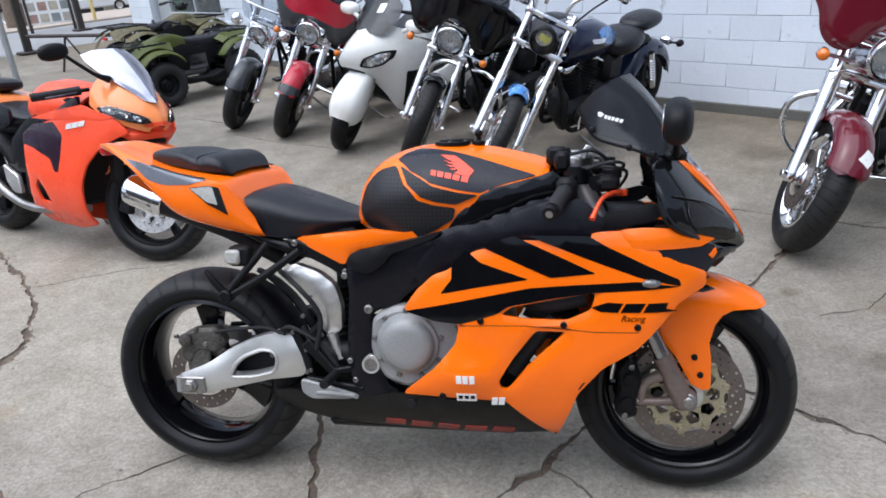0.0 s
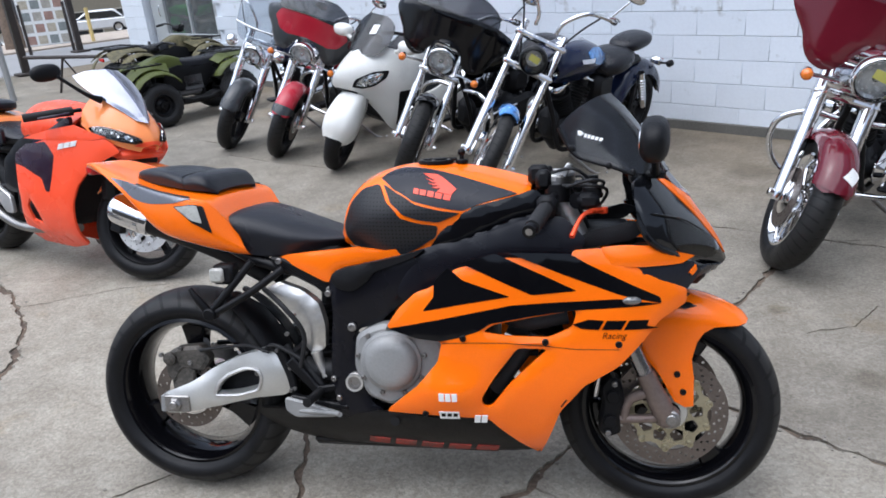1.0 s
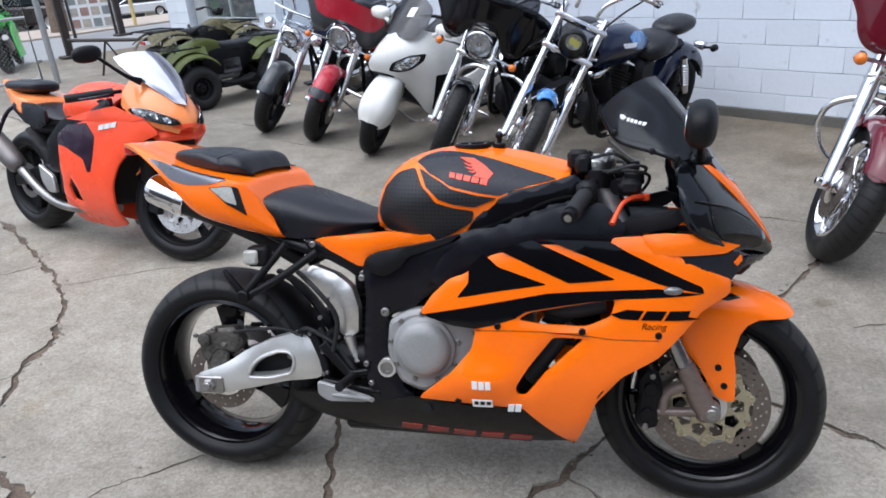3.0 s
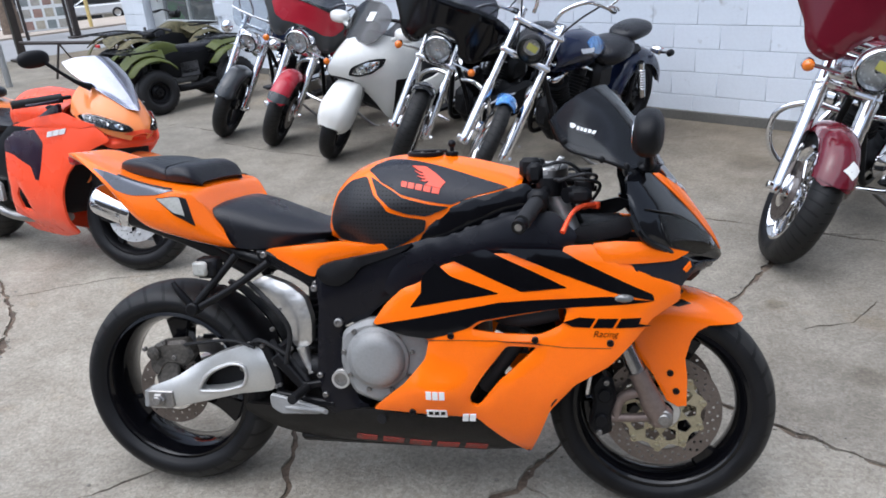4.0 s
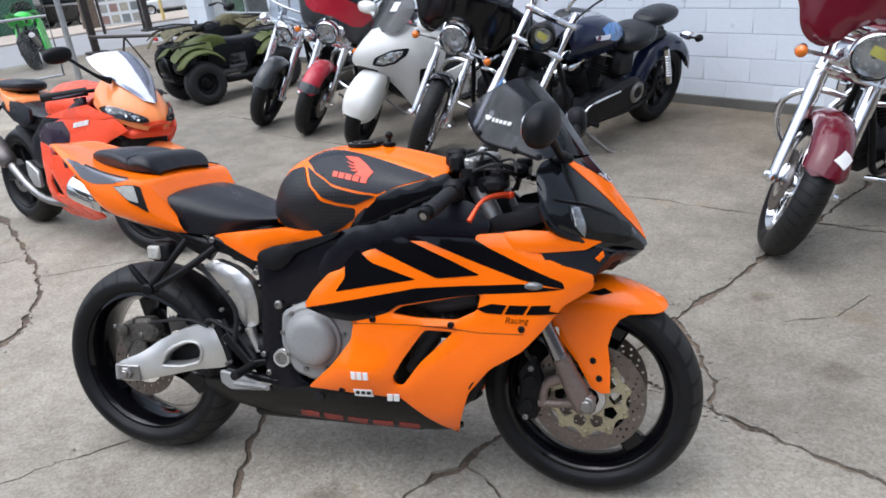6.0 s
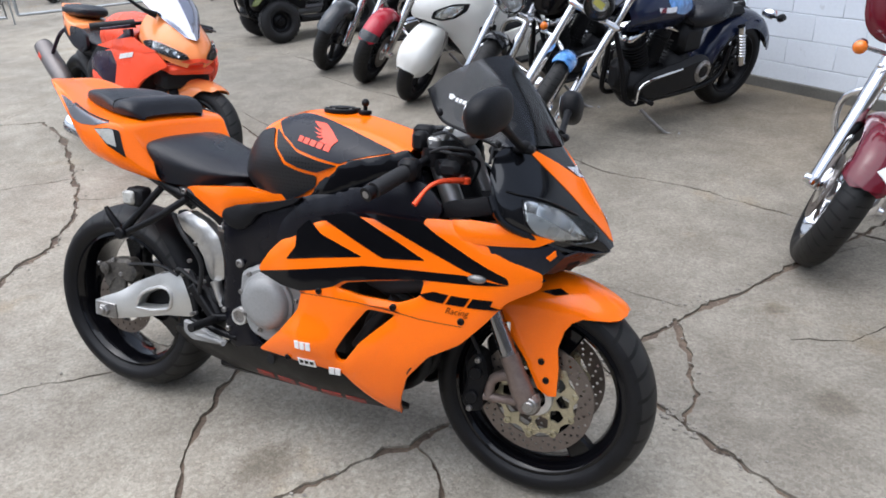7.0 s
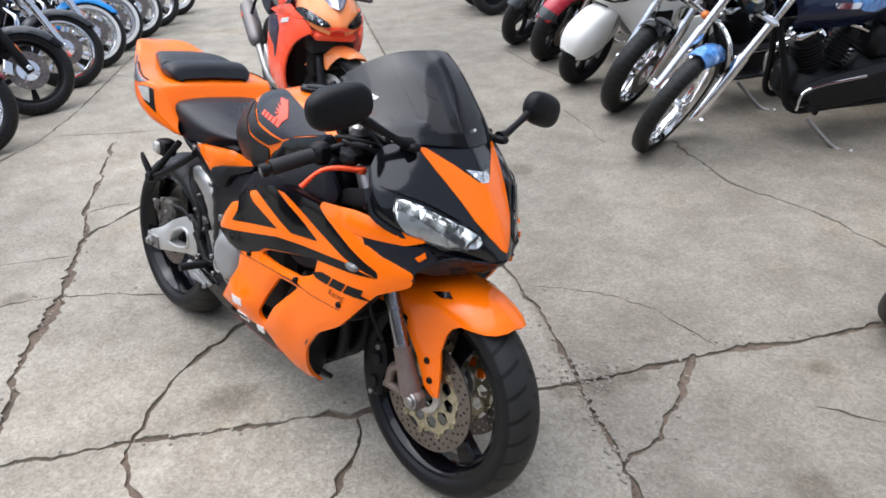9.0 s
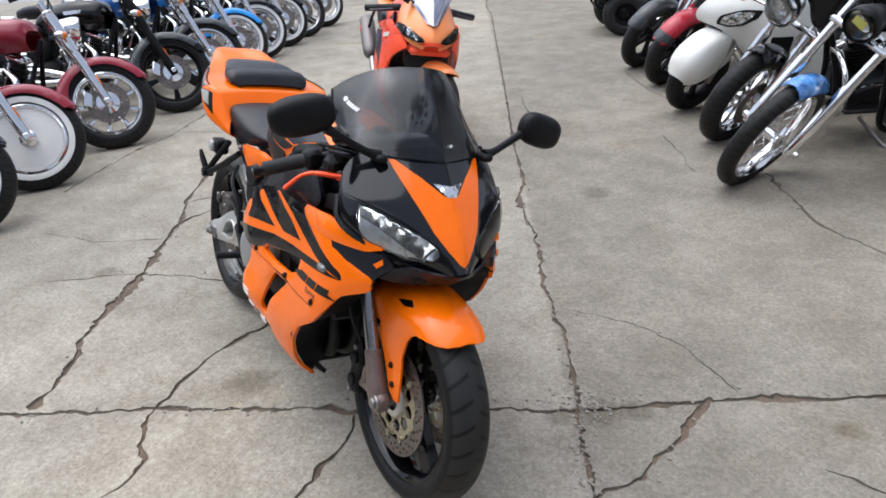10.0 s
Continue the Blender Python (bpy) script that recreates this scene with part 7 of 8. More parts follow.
cruiser("cruiser", "black cruiser with a satin black fork", stand(-4.13, -2.78, OTHER), M_BLACK, M_CHARCOAL, wheel="five", rim_mat=M_SATIN, R=.33, rim=.24, half=.055, group="far row of cruisers", turn=30, fork_mat=M_SATIN, stripe=M_BLACK)
cruiser("cruiser", "blue and black cruiser with a chrome fork", stand(-4.92, -2.72, OTHER), M_BLUE, M_CHARCOAL, wheel="mag", wall=False, R=.33, rim=.24, half=.055, group="far row of cruisers", turn=30)
cruiser("cruiser", "light blue cruiser with whitewall tyres", stand(-5.65, -2.66, OTHER), M_SKY, M_SKY, wheel="spoke", wall=True, R=.325, rim=.225, half=.06, group="far row of cruisers", turn=30, stripe=M_SKY)
cruiser("cruiser", "black cruiser with deep mudguards and chrome fork", stand(-6.38, -2.62, OTHER), M_BLACK, M_BLACK, wheel="mag", wall=True, R=.325, rim=.225, half=.06, group="far row of cruisers", turn=30)
cruiser("cruiser", "dark blue cruiser with a whitewall tyre", stand(-7.10, -2.52, OTHER), M_BLUE, M_NAVY, wheel="spoke", wall=True, R=.325, rim=.225, half=.06, group="far row of cruisers", turn=30)
cruiser("cruiser", "charcoal cruiser with wire wheels", stand(-7.75, -2.42, OTHER), M_CHARCOAL, M_CHARCOAL, wheel="spoke", R=.33, rim=.25, half=.05, group="far row of cruisers", turn=30)
cruiser("cruiser", "navy cruiser at the far end of the row", stand(-8.55, -2.30, OTHER), M_NAVY, M_BLACK, wheel="spoke", wall=True, R=.325, rim=.225, half=.06, group="far row of cruisers", turn=30)

# ---- white maxi scooter ----
def scooter(m):
    root = thing("scooter", "pearl white maxi scooter with a smoked screen", "scooter", m @ pose(0, 0, 0, -10), "row of cruisers")
    steer = Matrix.Translation((.70, 0, .3)) @ Matrix.Rotation(radians(32), 4, (-.42, 0, .9)) @ Matrix.Translation((-.70, 0, -.3))
    mag_wheel(root, "front_wheel", (.76, 0, .27), .27, .175, .06, M_SATIN, steer, 5)
    mag_wheel(root, "rear_wheel", (-.76, 0, .27), .27, .165, .075, M_SATIN, None, 5)
    for s in (-1, 1):
        part("fork_tube", Geo(tube([(.76, s * .09, .27), (.60, s * .09, .62)], .022, 12)), M_STEEL, root, "", steer)
    F = loft([[(1.025, 0, .37), (.995, 0, .47), (.92, 0, .555), (.77, 0, .62), (.58, 0, .60)],
              [(1.01, -.05, .365), (.985, -.07, .46), (.91, -.078, .54), (.77, -.08, .60), (.58, -.075, .585)],
              [(.985, -.075, .34), (.95, -.105, .41), (.87, -.12, .47), (.75, -.11, .49), (.59, -.095, .49)],
              [(.97, -.065, .315), (.92, -.10, .32), (.84, -.115, .34), (.73, -.105, .36), (.60, -.085, .40)]])
    part("front_mudguard", Geo(sheet(two_sided(F), 20, 28, .008, (0, 1), (-1, 1), True)), M_PEARL, root, "white front mudguard", steer)
    B = loft([[(.44, 0, 1.04), (.62, 0, .97), (.75, 0, .88), (.82, 0, .79), (.80, 0, .71), (.66, 0, .63)],
              [(.42, -.10, 1.03), (.55, -.105, .955), (.66, -.105, .86), (.71, -.10, .76), (.69, -.085, .67), (.60, -.07, .60)],
              [(.34, -.20, 1.0), (.43, -.215, .92), (.50, -.22, .83), (.53, -.205, .72), (.52, -.165, .58), (.48, -.13, .44)],
              [(.20, -.27, .96), (.27, -.295, .86), (.33, -.305, .75), (.37, -.285, .60), (.38, -.235, .42), (.38, -.18, .28)],
              [(.10, -.27, .95), (.14, -.30, .82), (.18, -.32, .68), (.22, -.30, .50), (.24, -.25, .34), (.26, -.19, .24)]])
    B2 = two_sided(B)
    low = Matrix.Translation((0, 0, .40)) @ Matrix.Diagonal((1, 1, .86, 1)) @ Matrix.Translation((0, 0, -.40))
    body = part("front_cowl", Geo(sheet(B2, 36, 56, .015, (0, 1), (-1, 1), True)), M_PEARL, root, "pearl white front cowl", low)
    for s in (1, -1):
        o = chopped([(.70, s * .25), (.55, s * .27), (.41, s * .40), (.34, s * .54), (.46, s * .54), (.62, s * .46), (.70, s * .35)], .025)
        hl = part("headlamp", Geo(patch(o, B2, .05, .006, (), 0, .002, True)), M_PLASTIC, body)
        o2 = [(a * .72 + .55 * .28, b * .72 + s * .38 * .28) for a, b in o]
        part("lamp_reflector", Geo(patch(o2, B2, .05, .004, (), 0, .006, True)), M_FACET, hl)
        part("lamp_glass", Geo(patch(o2, B2, .05, .002, (), 0, .012, True)), M_LENS, hl)
        mi = part("mirror", Geo(ellipsoid((.40, s * .37, 1.07), (.06, .085, .055), 20, 12, .8)), M_PEARL, root, "white cowl-mounted mirror", low)
        part("mirror_glass", Geo(ellipsoid((.36, s * .37, 1.07), (.035, .072, .044), 18, 10, .8)), M_MIRROR, mi)
        part("mirror_arm", Geo(tube([(.40, s * .24, 1.0), (.41, s * .31, 1.04)], .018, 10)), M_PEARL, mi)
        part("leg_shield_vent", Geo(patch(chopped([(.55, s * .70), (.45, s * .88), (.70, s * .95), (.90, s * .92), (.92, s * .80)], .03), B2, .05, .006, (), 0, .003, True)), M_PLASTIC, body)
    part("nose_grille", Geo(patch(chopped([(.80, -.30), (.80, .30), (.97, .24), (.97, -.24)], .02), B2, .05, .005, (), 0, .003, True)), M_PLASTIC, body)
    S = lambda y, z: np.array((.56 - (z - 1.0) * .75 - 1.6 * y * y, y, z))
    sc = part("windscreen", Geo(patch(chopped([(-.17, .97), (-.21, 1.08), (-.19, 1.20), (-.10, 1.27), (.10, 1.27), (.19, 1.20), (.21, 1.08), (.17, .97)], .04), S, .04, .004, (), 0)), M_SMOKE, root, "smoked windscreen", low)
    part("paper_tag", Geo(patch([(.02, 1.12), (.075, 1.13), (.072, 1.20), (.017, 1.19)], S, .03, .002, (), 0, .004)), M_WHITE_DECAL, sc)
    for s in (-1, 1):
        g = [(.30, .30), (.20, .50), (-.10, .55), (-.50, .72), (-.95, .80), (-.98, .70), (-.62, .48), (-.30, .30), (.10, .24)]
        part("side_panel", Geo(patch(chopped(g, .04), lambda x, z: np.array((x, -.24 + .08 * max(0, -x - .3), z)), .05, .02, (), .02)) if s < 0 else Geo(patch(chopped(g, .04), lambda x, z: np.array((x, -.24 + .08 * max(0, -x - .3), z)), .05, .02, (), .02)).mirrored(), M_PEARL, root)
    part("body_core", Geo(box((-.25, 0, .45), (1.1, .40, .30), .06), box((.30, 0, .60), (.16, .40, .60), .05)), M_PLASTIC, root)
    SE = loft([[(-.02, 0, .78), (-.15, 0, .76), (-.30, 0, .78), (-.42, 0, .86), (-.65, 0, .86), (-.85, 0, .84)],
               [(-.02, -.10, .77), (-.15, -.13, .75), (-.30, -.15, .77), (-.42, -.14, .85), (-.65, -.13, .85), (-.85, -.09, .83)],
               [(-.02, -.12, .70), (-.15, -.17, .68), (-.30, -.19, .68), (-.42, -.17, .74), (-.65, -.16, .76), (-.85, -.11, .78)]])
    part("seat", Geo(sheet(two_sided(SE), 24, 20, .01, (0, 1), (-1, 1), True)), M_VINYL, root)
    part("handlebar", Geo(tube([(.26, -.34, 1.02), (.34, -.20, 1.04), (.36, -.05, 1.02)], .013, 10)).both(), M_SATIN, root)
    part("side_stand", Geo(tube([(.05, .16, .22), (0, .27, .06)], .012, 8)), M_STEEL, root)


scooter(stand(-3.45, 1.30, WALLROW) @ pose(-.80, .03, 0))


# ---- all-terrain vehicles ----
def quad(label, m, body, note):
    root = thing("quad_bike", label, "quad bike", m, "quad bikes")
    knob = Geo()
    R, half = .30, .105
    for k in range(26):
        a = 2 * math.pi * k / 26
        for s in (-1, 1):
            knob.add(box(((R - .009) * math.cos(a + s * .06), s * half * .30, (R - .009) * math.sin(a + s * .06)), (.010, half * .5, .045), .003, Matrix.Rotation(-(a + s * .06), 3, "Y")))
    tagged_mesh = mesh_of("tread_blocks", knob, M_RUBBER, 0)
    for x in (.62, -.60):
        for s in (-1, 1):
            w = wheel_parts(root, "wheel", (x, s * .40, R), R, .15, half, M_RUBBER, M_SATIN, 0, .05, None, .2, 44, .05)
            part("wheel_disc", Geo(lathe([(.02, s * .05), (.06, s * .06), (.10, s * .03), (.138, s * .05), (.138, s * .03), (.02, s * .02)], 32)), M_SATIN, w)
            for k in range(4):
                part("lug_nut", Geo(disk(.009, 0, s * .02, 8, at=(.045 * math.cos(k * 1.571), s * .052, .045 * math.sin(k * 1.571)))), M_STEEL, w)
            tagged(part("tread_blocks", tagged_mesh, M_RUBBER, w), "", "", "", "stuff")
    for s in (-1, 1):
        FR = fender_surface(.62, .34, .20, .36, .42, .22)
        o = chopped(polar([(28, .56), (50, .57), (80, .57), (110, .57), (140, .56), (150, .52), (146, .45), (120, .42), (90, .41), (60, .41), (34, .43)]), .04)
        g = Geo(patch(o, FR, .05, .012, (), .012))
        g.v = [(x, y - .33, z) for x, y, z in g.v]
        part("front_wing", g if s < 0 else g.mirrored(), body, root)
        RR = fender_surface(-.60, .34, .20, .37, .43, .22)
        o = chopped(polar([(30, .57), (60, .57), (90, .57), (120, .57), (150, .56), (152, .45), (120, .42), (90, .42), (60, .42), (34, .44)]), .04)
        g = Geo(patch(o, RR, .05, .012, (), .012))
        g.v = [(x, y - .33, z) for x, y, z in g.v]
        part("rear_wing", g if s < 0 else g.mirrored(), body, root)
        part("lamp", Geo(lathe([(.01, 0), (.05, .01), (.06, .04), (.052, .05), (.01, .045)], 20, False, "x", (.86, s * .17, .60))), M_DARK, root)
        part("front_guard", Geo(ellipsoid((.84, s * .27, .56), (.12, .14, .12), 18, 10, .8)), M_PLASTIC, root)
        part("footwell", Geo(plate(chopped([(.30, .34), (.30, .26), (-.28, .26), (-.28, .36), (-.10, .31), (.15, .31)], .02), s * .20, s * .42, .01)), M_PLASTIC, root)
        part("shock_absorber", Geo(tube([(.62, s * .28, .32), (.56, s * .18, .66)], .03, 12), *[lathe([(.032, 0), (.04, .008), (.032, .016)], 14, False, "z", (.60 - .006 * k, s * (.26 - .011 * k), .36 + .034 * k)) for k in range(7)]), M_SATIN, root)
        part("heat_shield", Geo(box((-.02, s * .17, .50), (.30, .03, .22), .02)), M_GLOVE, root)
    fw = loft([[(.97, -.36, .62), (.80, -.37, .735), (.60, -.37, .765), (.40, -.36, .70)], [(.97, -.24, .66), (.80, -.25, .77), (.58, -.25, .80), (.36, -.25, .75)], [(.90, -.12, .70), (.75, -.13, .80), (.55, -.14, .83), (.32, -.14, .80)]])
    part("front_wing_top", Geo(sheet(fw, 12, 10, .012)).both(), body, root)
    rwg = loft([[(-.36, -.36, .70), (-.50, -.37, .765), (-.75, -.37, .765), (-.98, -.35, .66)], [(-.34, -.24, .74), (-.50, -.25, .80), (-.75, -.25, .80), (-.98, -.23, .71)], [(-.32, -.13, .76), (-.5, -.14, .82), (-.75, -.14, .83), (-.95, -.12, .78)]])
    part("rear_wing_top", Geo(sheet(rwg, 12, 10, .012)).both(), body, root)
    part("side_body", Geo(patch(chopped([(.36, .72), (.42, .56), (.20, .40), (-.20, .42), (-.36, .60), (-.34, .74), (-.10, .70), (.15, .76)], .04), flat_at(-.185), .05, .02, (), .012)).both(), M_PLASTIC, root)
    T = loft([[(.72, 0, .76), (.55, 0, .84), (.30, 0, .90), (.10, 0, .84), (-.02, 0, .78)], [(.72, -.12, .74), (.55, -.13, .82), (.30, -.12, .87), (.10, -.10, .82), (-.02, -.08, .76)], [(.72, -.16, .62), (.55, -.17, .64), (.30, -.16, .62), (.10, -.14, .60), (-.02, -.12, .58)]])
    part("body_cover", Geo(sheet(two_sided(T), 20, 20, .01, (0, 1), (-1, 1), True)), body, root)
    SE = loft([[(.12, 0, .84), (-.05, 0, .81), (-.35, 0, .81), (-.70, 0, .86), (-.80, 0, .83)], [(.12, -.09, .82), (-.05, -.13, .80), (-.35, -.15, .80), (-.70, -.13, .84), (-.80, -.10, .80)], [(.12, -.10, .74), (-.05, -.15, .72), (-.35, -.17, .72), (-.70, -.15, .76), (-.80, -.11, .75)]])
    part("seat", Geo(sheet(two_sided(SE), 20, 16, .01, (0, 1), (-1, 1), True)), M_VINYL, root)
    part("engine", Geo(box((.05, 0, .46), (.44, .28, .30), .04), tube([(.05, -.16, .5), (.05, .16, .5)], .10, 20), box((.02, -.15, .42), (.16, .06, .16), .02)), M_ALU_GREY, root)
    part("frame_tube", Geo(tube([(.85, -.12, .40), (.5, -.14, .24), (-.5, -.14, .24), (-.85, -.12, .5)], .016, 8)).both(), M_SATIN, root)
    for x in (.62, -.60):
        part("axle_beam", Geo(tube([(x, -.36, .30), (x, .36, .30)], .026, 10)), M_SATIN, root)
    part("handlebar", Geo(tube([(.24, -.38, 1.05), (.32, -.22, 1.08), (.36, 0, 1.02), (.32, .22, 1.08), (.24, .38, 1.05)], .013, 10)), M_SATIN, root)
    part("grip", Geo(tube([(.24, -.39, 1.05), (.29, -.27, 1.072)], .02, 10)).both(), M_RUBBER, root)
    part("instrument_pod", Geo(box((.38, 0, 1.0), (.14, .18, .10), .03)), M_PLASTIC, root)
    for x0, x1, z, nm in ((.90, .48, .825, "front_rack"), (-.46, -.95, .85, "rear_rack")):
        rk = part(nm, Geo(tube([(x0, -.36, z), (x0, .36, z), (x1, .36, z), (x1, -.36, z), (x0, -.36, z)], .010, 8, 1)), M_SATIN, root)
        for k in range(1, 5):
            x = x0 + (x1 - x0) * k / 5
            part("rack_bar", Geo(tube([(x, -.36, z), (x, .36, z)], .006, 8)), M_SATIN, rk)
        for s in (-1, 1):
            part("rack_strut", Geo(tube([(x0 * .8 + x1 * .2, s * .25, z), (x0 * .6 + x1 * .4, s * .15, z - .24)], .010, 8)), M_SATIN, rk)
    part("bumper", Geo(tube([(.80, -.20, .30), (.98, -.22, .40), (1.02, -.20, .62), (.98, 0, .68), (1.02, .20, .62), (.98, .22, .40), (.80, .20, .30)], .016, 10), plate([(.85, .30), (.98, .36), (.99, .40), (.86, .36)], -.2, .2, .004)), M_SATIN, root)
    part("tail_lamp", Geo(box((-.98, .0, .70), (.03, .12, .05), .008)), M_REDLENS, root)


quad("olive green quad bike with black racks", stand(-6.93, 2.0, -90) @ Matrix.Scale(.87, 4) @ pose(.62, .40, 0) @ Matrix.Scale(.92, 4) @ pose(-.62, -.40, 0), M_OLIVE, "")
quad("camouflage quad bike with black racks", stand(-8.75, 2.62, 94) @ Matrix.Scale(.86, 4), M_TAN, "")


# ---- neon orange sport motorcycle ----
def neon_motorcycle(m):
    root = thing("sport_motorcycle", "neon orange sport motorcycle with a silver mirrored screen", "motorcycle", m @ pose(0, 0, 0, -10))
    fx = .69
    fw = wheel_parts(root, "front_wheel", (fx, 0, .30), .30, .216, .060, M_TYRE, M_SATIN, 5, .04, None, .9, 64)
    for s in (-1, 1):
        part("brake_disc", brake_disc(.105, .149, s * .068 + .003, .005, 2, 20), M_ALU, fw)
        part("disc_carrier", disc_carrier(.045, .105, s * .066 + .003), M_ALU, fw)
    rw = wheel_parts(root, "rear_wheel", (-fx, 0, .315), .315, .216, .09, M_TYRE, M_SATIN, 5, .045, None, .5, 64)
    part("brake_disc", brake_disc(.07, .11, -.085, .005, 2, 16), M_STEEL, rw)
    d = Vector((-.41, 0, .91))
    for s in (-1, 1):
        a = Vector((fx, s * .10, .30))
        part("fork_leg", Geo(tube([a, a + d * .30, a + d * .32, a + d * .68], [.03, .028, .022, .022], 14, 2)), M_SATIN, root)
        part("brake_caliper", Geo(plate(chopped([(fx - .17, .26), (fx - .10, .24), (fx - .09, .36), (fx - .14, .38)], .015), s * .05, s * .11, .008)), M_SATIN, root)
    FS = fender_surface(fx, .30)
    o = ([(62, .380), (80, .380), (100, .380), (130, .380), (150, .380), (151, .31), (125, .25), (112, .18), (98, .17), (85, .23), (74, .28), (64, .31)])
    part("front_mudguard", wing_cover(o, FS, .380, .03), M_ORANGE_LIGHT, root, "light orange front mudguard")
    # bars turned to the left lock
    p = Vector((fx - .085, 0, .30))
    turn = Matrix.Translation(p) @ Matrix.Rotation(radians(24), 4, d) @ Matrix.Translation(-p)
    for ob in root.children:
        if not ob.name.startswith("rear_wheel"):
            ob.matrix_basis = turn @ ob.matrix_basis

    def SK(x, z):
        w = soft_interp(z, (.08, .16, .24, .34, .45, .6, .72, .80, .9), (.07, .12, .20, .24, .255, .25, .245, .24, .21))
        k = soft_interp(x, (-.6, -.2, .1, .4, .6, .7, .78, .86), (.6, .85, 1.0, .97, .88, .72, .5, .2))
        return np.array((x, -w * k, z))
    fair = [(-.16, .16), (-.20, .21), (-.12, .25), (-.06, .40), (-.07, .55), (-.06, .65), (.08, .70), (.30, .765), (.50, .80), (.68, .765), (.74, .70), (.66, .66), (.56, .60), (.48, .52), (.43, .42), (.40, .30), (.37, .17), (.20, .13), (-.10, .13)]
    hole = chopped([(.0, .37), (.05, .42), (.10, .36), (.11, .28), (.01, .285)], .01)
    sh = Geo(patch(chopped(fair, .02), SK, .028, .012, [hole], .008))
    part("side_fairing", sh.mirrored(), M_ORANGE_RED, root, "neon orange side fairing")
    side = part("side_fairing", sh, M_ORANGE_RED, root, "neon orange side fairing")
    intake = chopped([(-.06, .60), (-.05, .655), (.08, .715), (.26, .735), (.325, .67), (.30, .57), (.25, .43), (.20, .54), (.06, .585)], .014)
    part("air_intake_panel", Geo(patch(intake, SK, .03, .006, (), .004, .003)).both(), M_PURPLE, side, "dark purple intake panel")
    part("upper_fin", Geo(patch(chopped([(.06, .745), (.30, .80), (.48, .83), (.68, .775), (.60, .755), (.30, .745)], .01), SK, .03, .008, (), .004, .003)).both(), M_ORANGE_RED, root)
    bars(SK, .36, .700, .50, .726, 3, .026, M_WHITE_DECAL, side, "word_bar", .12, .35, .005)
    part("engine_block", Geo(box((.02, 0, .44), (.50, .34, .36), .05)), M_DARK, root)
    part("frame_spar", Geo(patch(chopped([(-.30, .42), (-.12, .42), (-.10, .62), (.30, .74), (.36, .84), (.30, .86), (-.12, .72), (-.28, .60)], .02), flat_at(-.175), .04, .04, (), .01)).both(), M_SATIN, root)
    # nose
    C = loft([
        [(.62, 0, .97), (.68, 0, .92), (.73, 0, .87), (.77, 0, .82), (.80, 0, .77), (.81, 0, .73)],
        [(.58, -.08, .97), (.65, -.08, .915), (.70, -.08, .865), (.745, -.075, .815), (.78, -.06, .765), (.80, -.03, .725)],
        [(.52, -.125, .965), (.585, -.140, .90), (.64, -.145, .85), (.695, -.137, .80), (.748, -.105, .75), (.785, -.05, .715)],
        [(.49, -.165, .90), (.55, -.178, .85), (.61, -.178, .81), (.675, -.16, .77), (.733, -.118, .735), (.775, -.05, .705)],
        [(.49, -.18, .83), (.55, -.187, .80), (.61, -.182, .775), (.668, -.165, .75), (.723, -.122, .72), (.765, -.05, .695)]])
    C2 = two_sided(C)
    nose = part("nose_cowl", Geo(sheet(C2, 30, 44, .012, (0, 1), (-1, 1), True)), M_ORANGE_LIGHT, root, "light orange nose cowl")
    for s in (1, -1):
        o = [(.28, s * .86), (.40, s * .66), (.60, s * .44), (.80, s * .24), (.90, s * .26), (.88, s * .44), (.76, s * .66), (.56, s * .84), (.40, s * .90)]
        hl = part("headlamp", Geo(patch(chopped(o, .03), C2, .05, .004, (), 0, .002, True)), M_DARK, nose, "dark twin headlamp")
        for a, b in ((.50, .70), (.64, .56), (.76, .42)):
            ell = [(a + .055 * math.cos(w), s * (b + .055 * math.sin(w))) for w in np.linspace(0, 2 * math.pi, 14)[:-1]]
            part("lamp_bowl", Geo(patch(ell, C2, .03, .003, (), 0, .005, True)), M_FACET, hl)
        part("headlamp_lens", Geo(patch(chopped(o, .03), C2, .05, .002, (), 0, .016, True)), M_LENS, hl)
    part("nose_intake", Geo(patch(chopped([(.90, -.60), (.90, .60), (.99, .40), (.99, -.40)], .03), C2, .05, .004, (), 0, .003, True)), M_ORANGE_RED, nose)
    part("chin", Geo(box((.66, 0, .68), (.16, .26, .05), .02)), M_ORANGE_RED, root)
    part("chin_intake", Geo(box((.60, 0, .62), (.14, .28, .10), .02)), M_DARK, root)
    SH = loft([[(.775, 0, .838), (.72, 0, .912), (.64, 0, .992), (.56, 0, 1.062), (.49, 0, 1.105)],
               [(.757, -.02, .845), (.68, -.06, .928), (.60, -.085, .997), (.52, -.095, 1.055), (.455, -.09, 1.095)],
               [(.742, -.035, .848), (.63, -.10, .930), (.54, -.14, .988), (.46, -.15, 1.035), (.40, -.14, 1.07)]])
    part("windscreen", Geo(sheet(two_sided(SH), 20, 28, .004, (0, 1), (-1, 1), True)), M_SILVERSCREEN, root, "silver mirrored windscreen")
    # tank, seats, tail
    sh = Matrix.Translation((.02, 0, -.05))
    part("fuel_tank", Geo().add(Geo(sheet(two_sided(TANK), 40, 48, .012, (0, 1), (-1, 1), True)), sh @ Matrix.Diagonal((1.08, 1, 1, 1))), M_ORANGE_RED, root, "neon orange fuel tank")
    part("tank_cover", Geo(patch(chopped([(.05, .72), (.30, .83), (.40, .87), (.40, .82), (.28, .76), (.10, .70)], .012), flat_at(-.195), .03, .02, (), .008)).both(), M_PURPLE, root)
    sh = Matrix.Translation((-.03, 0, -.075))
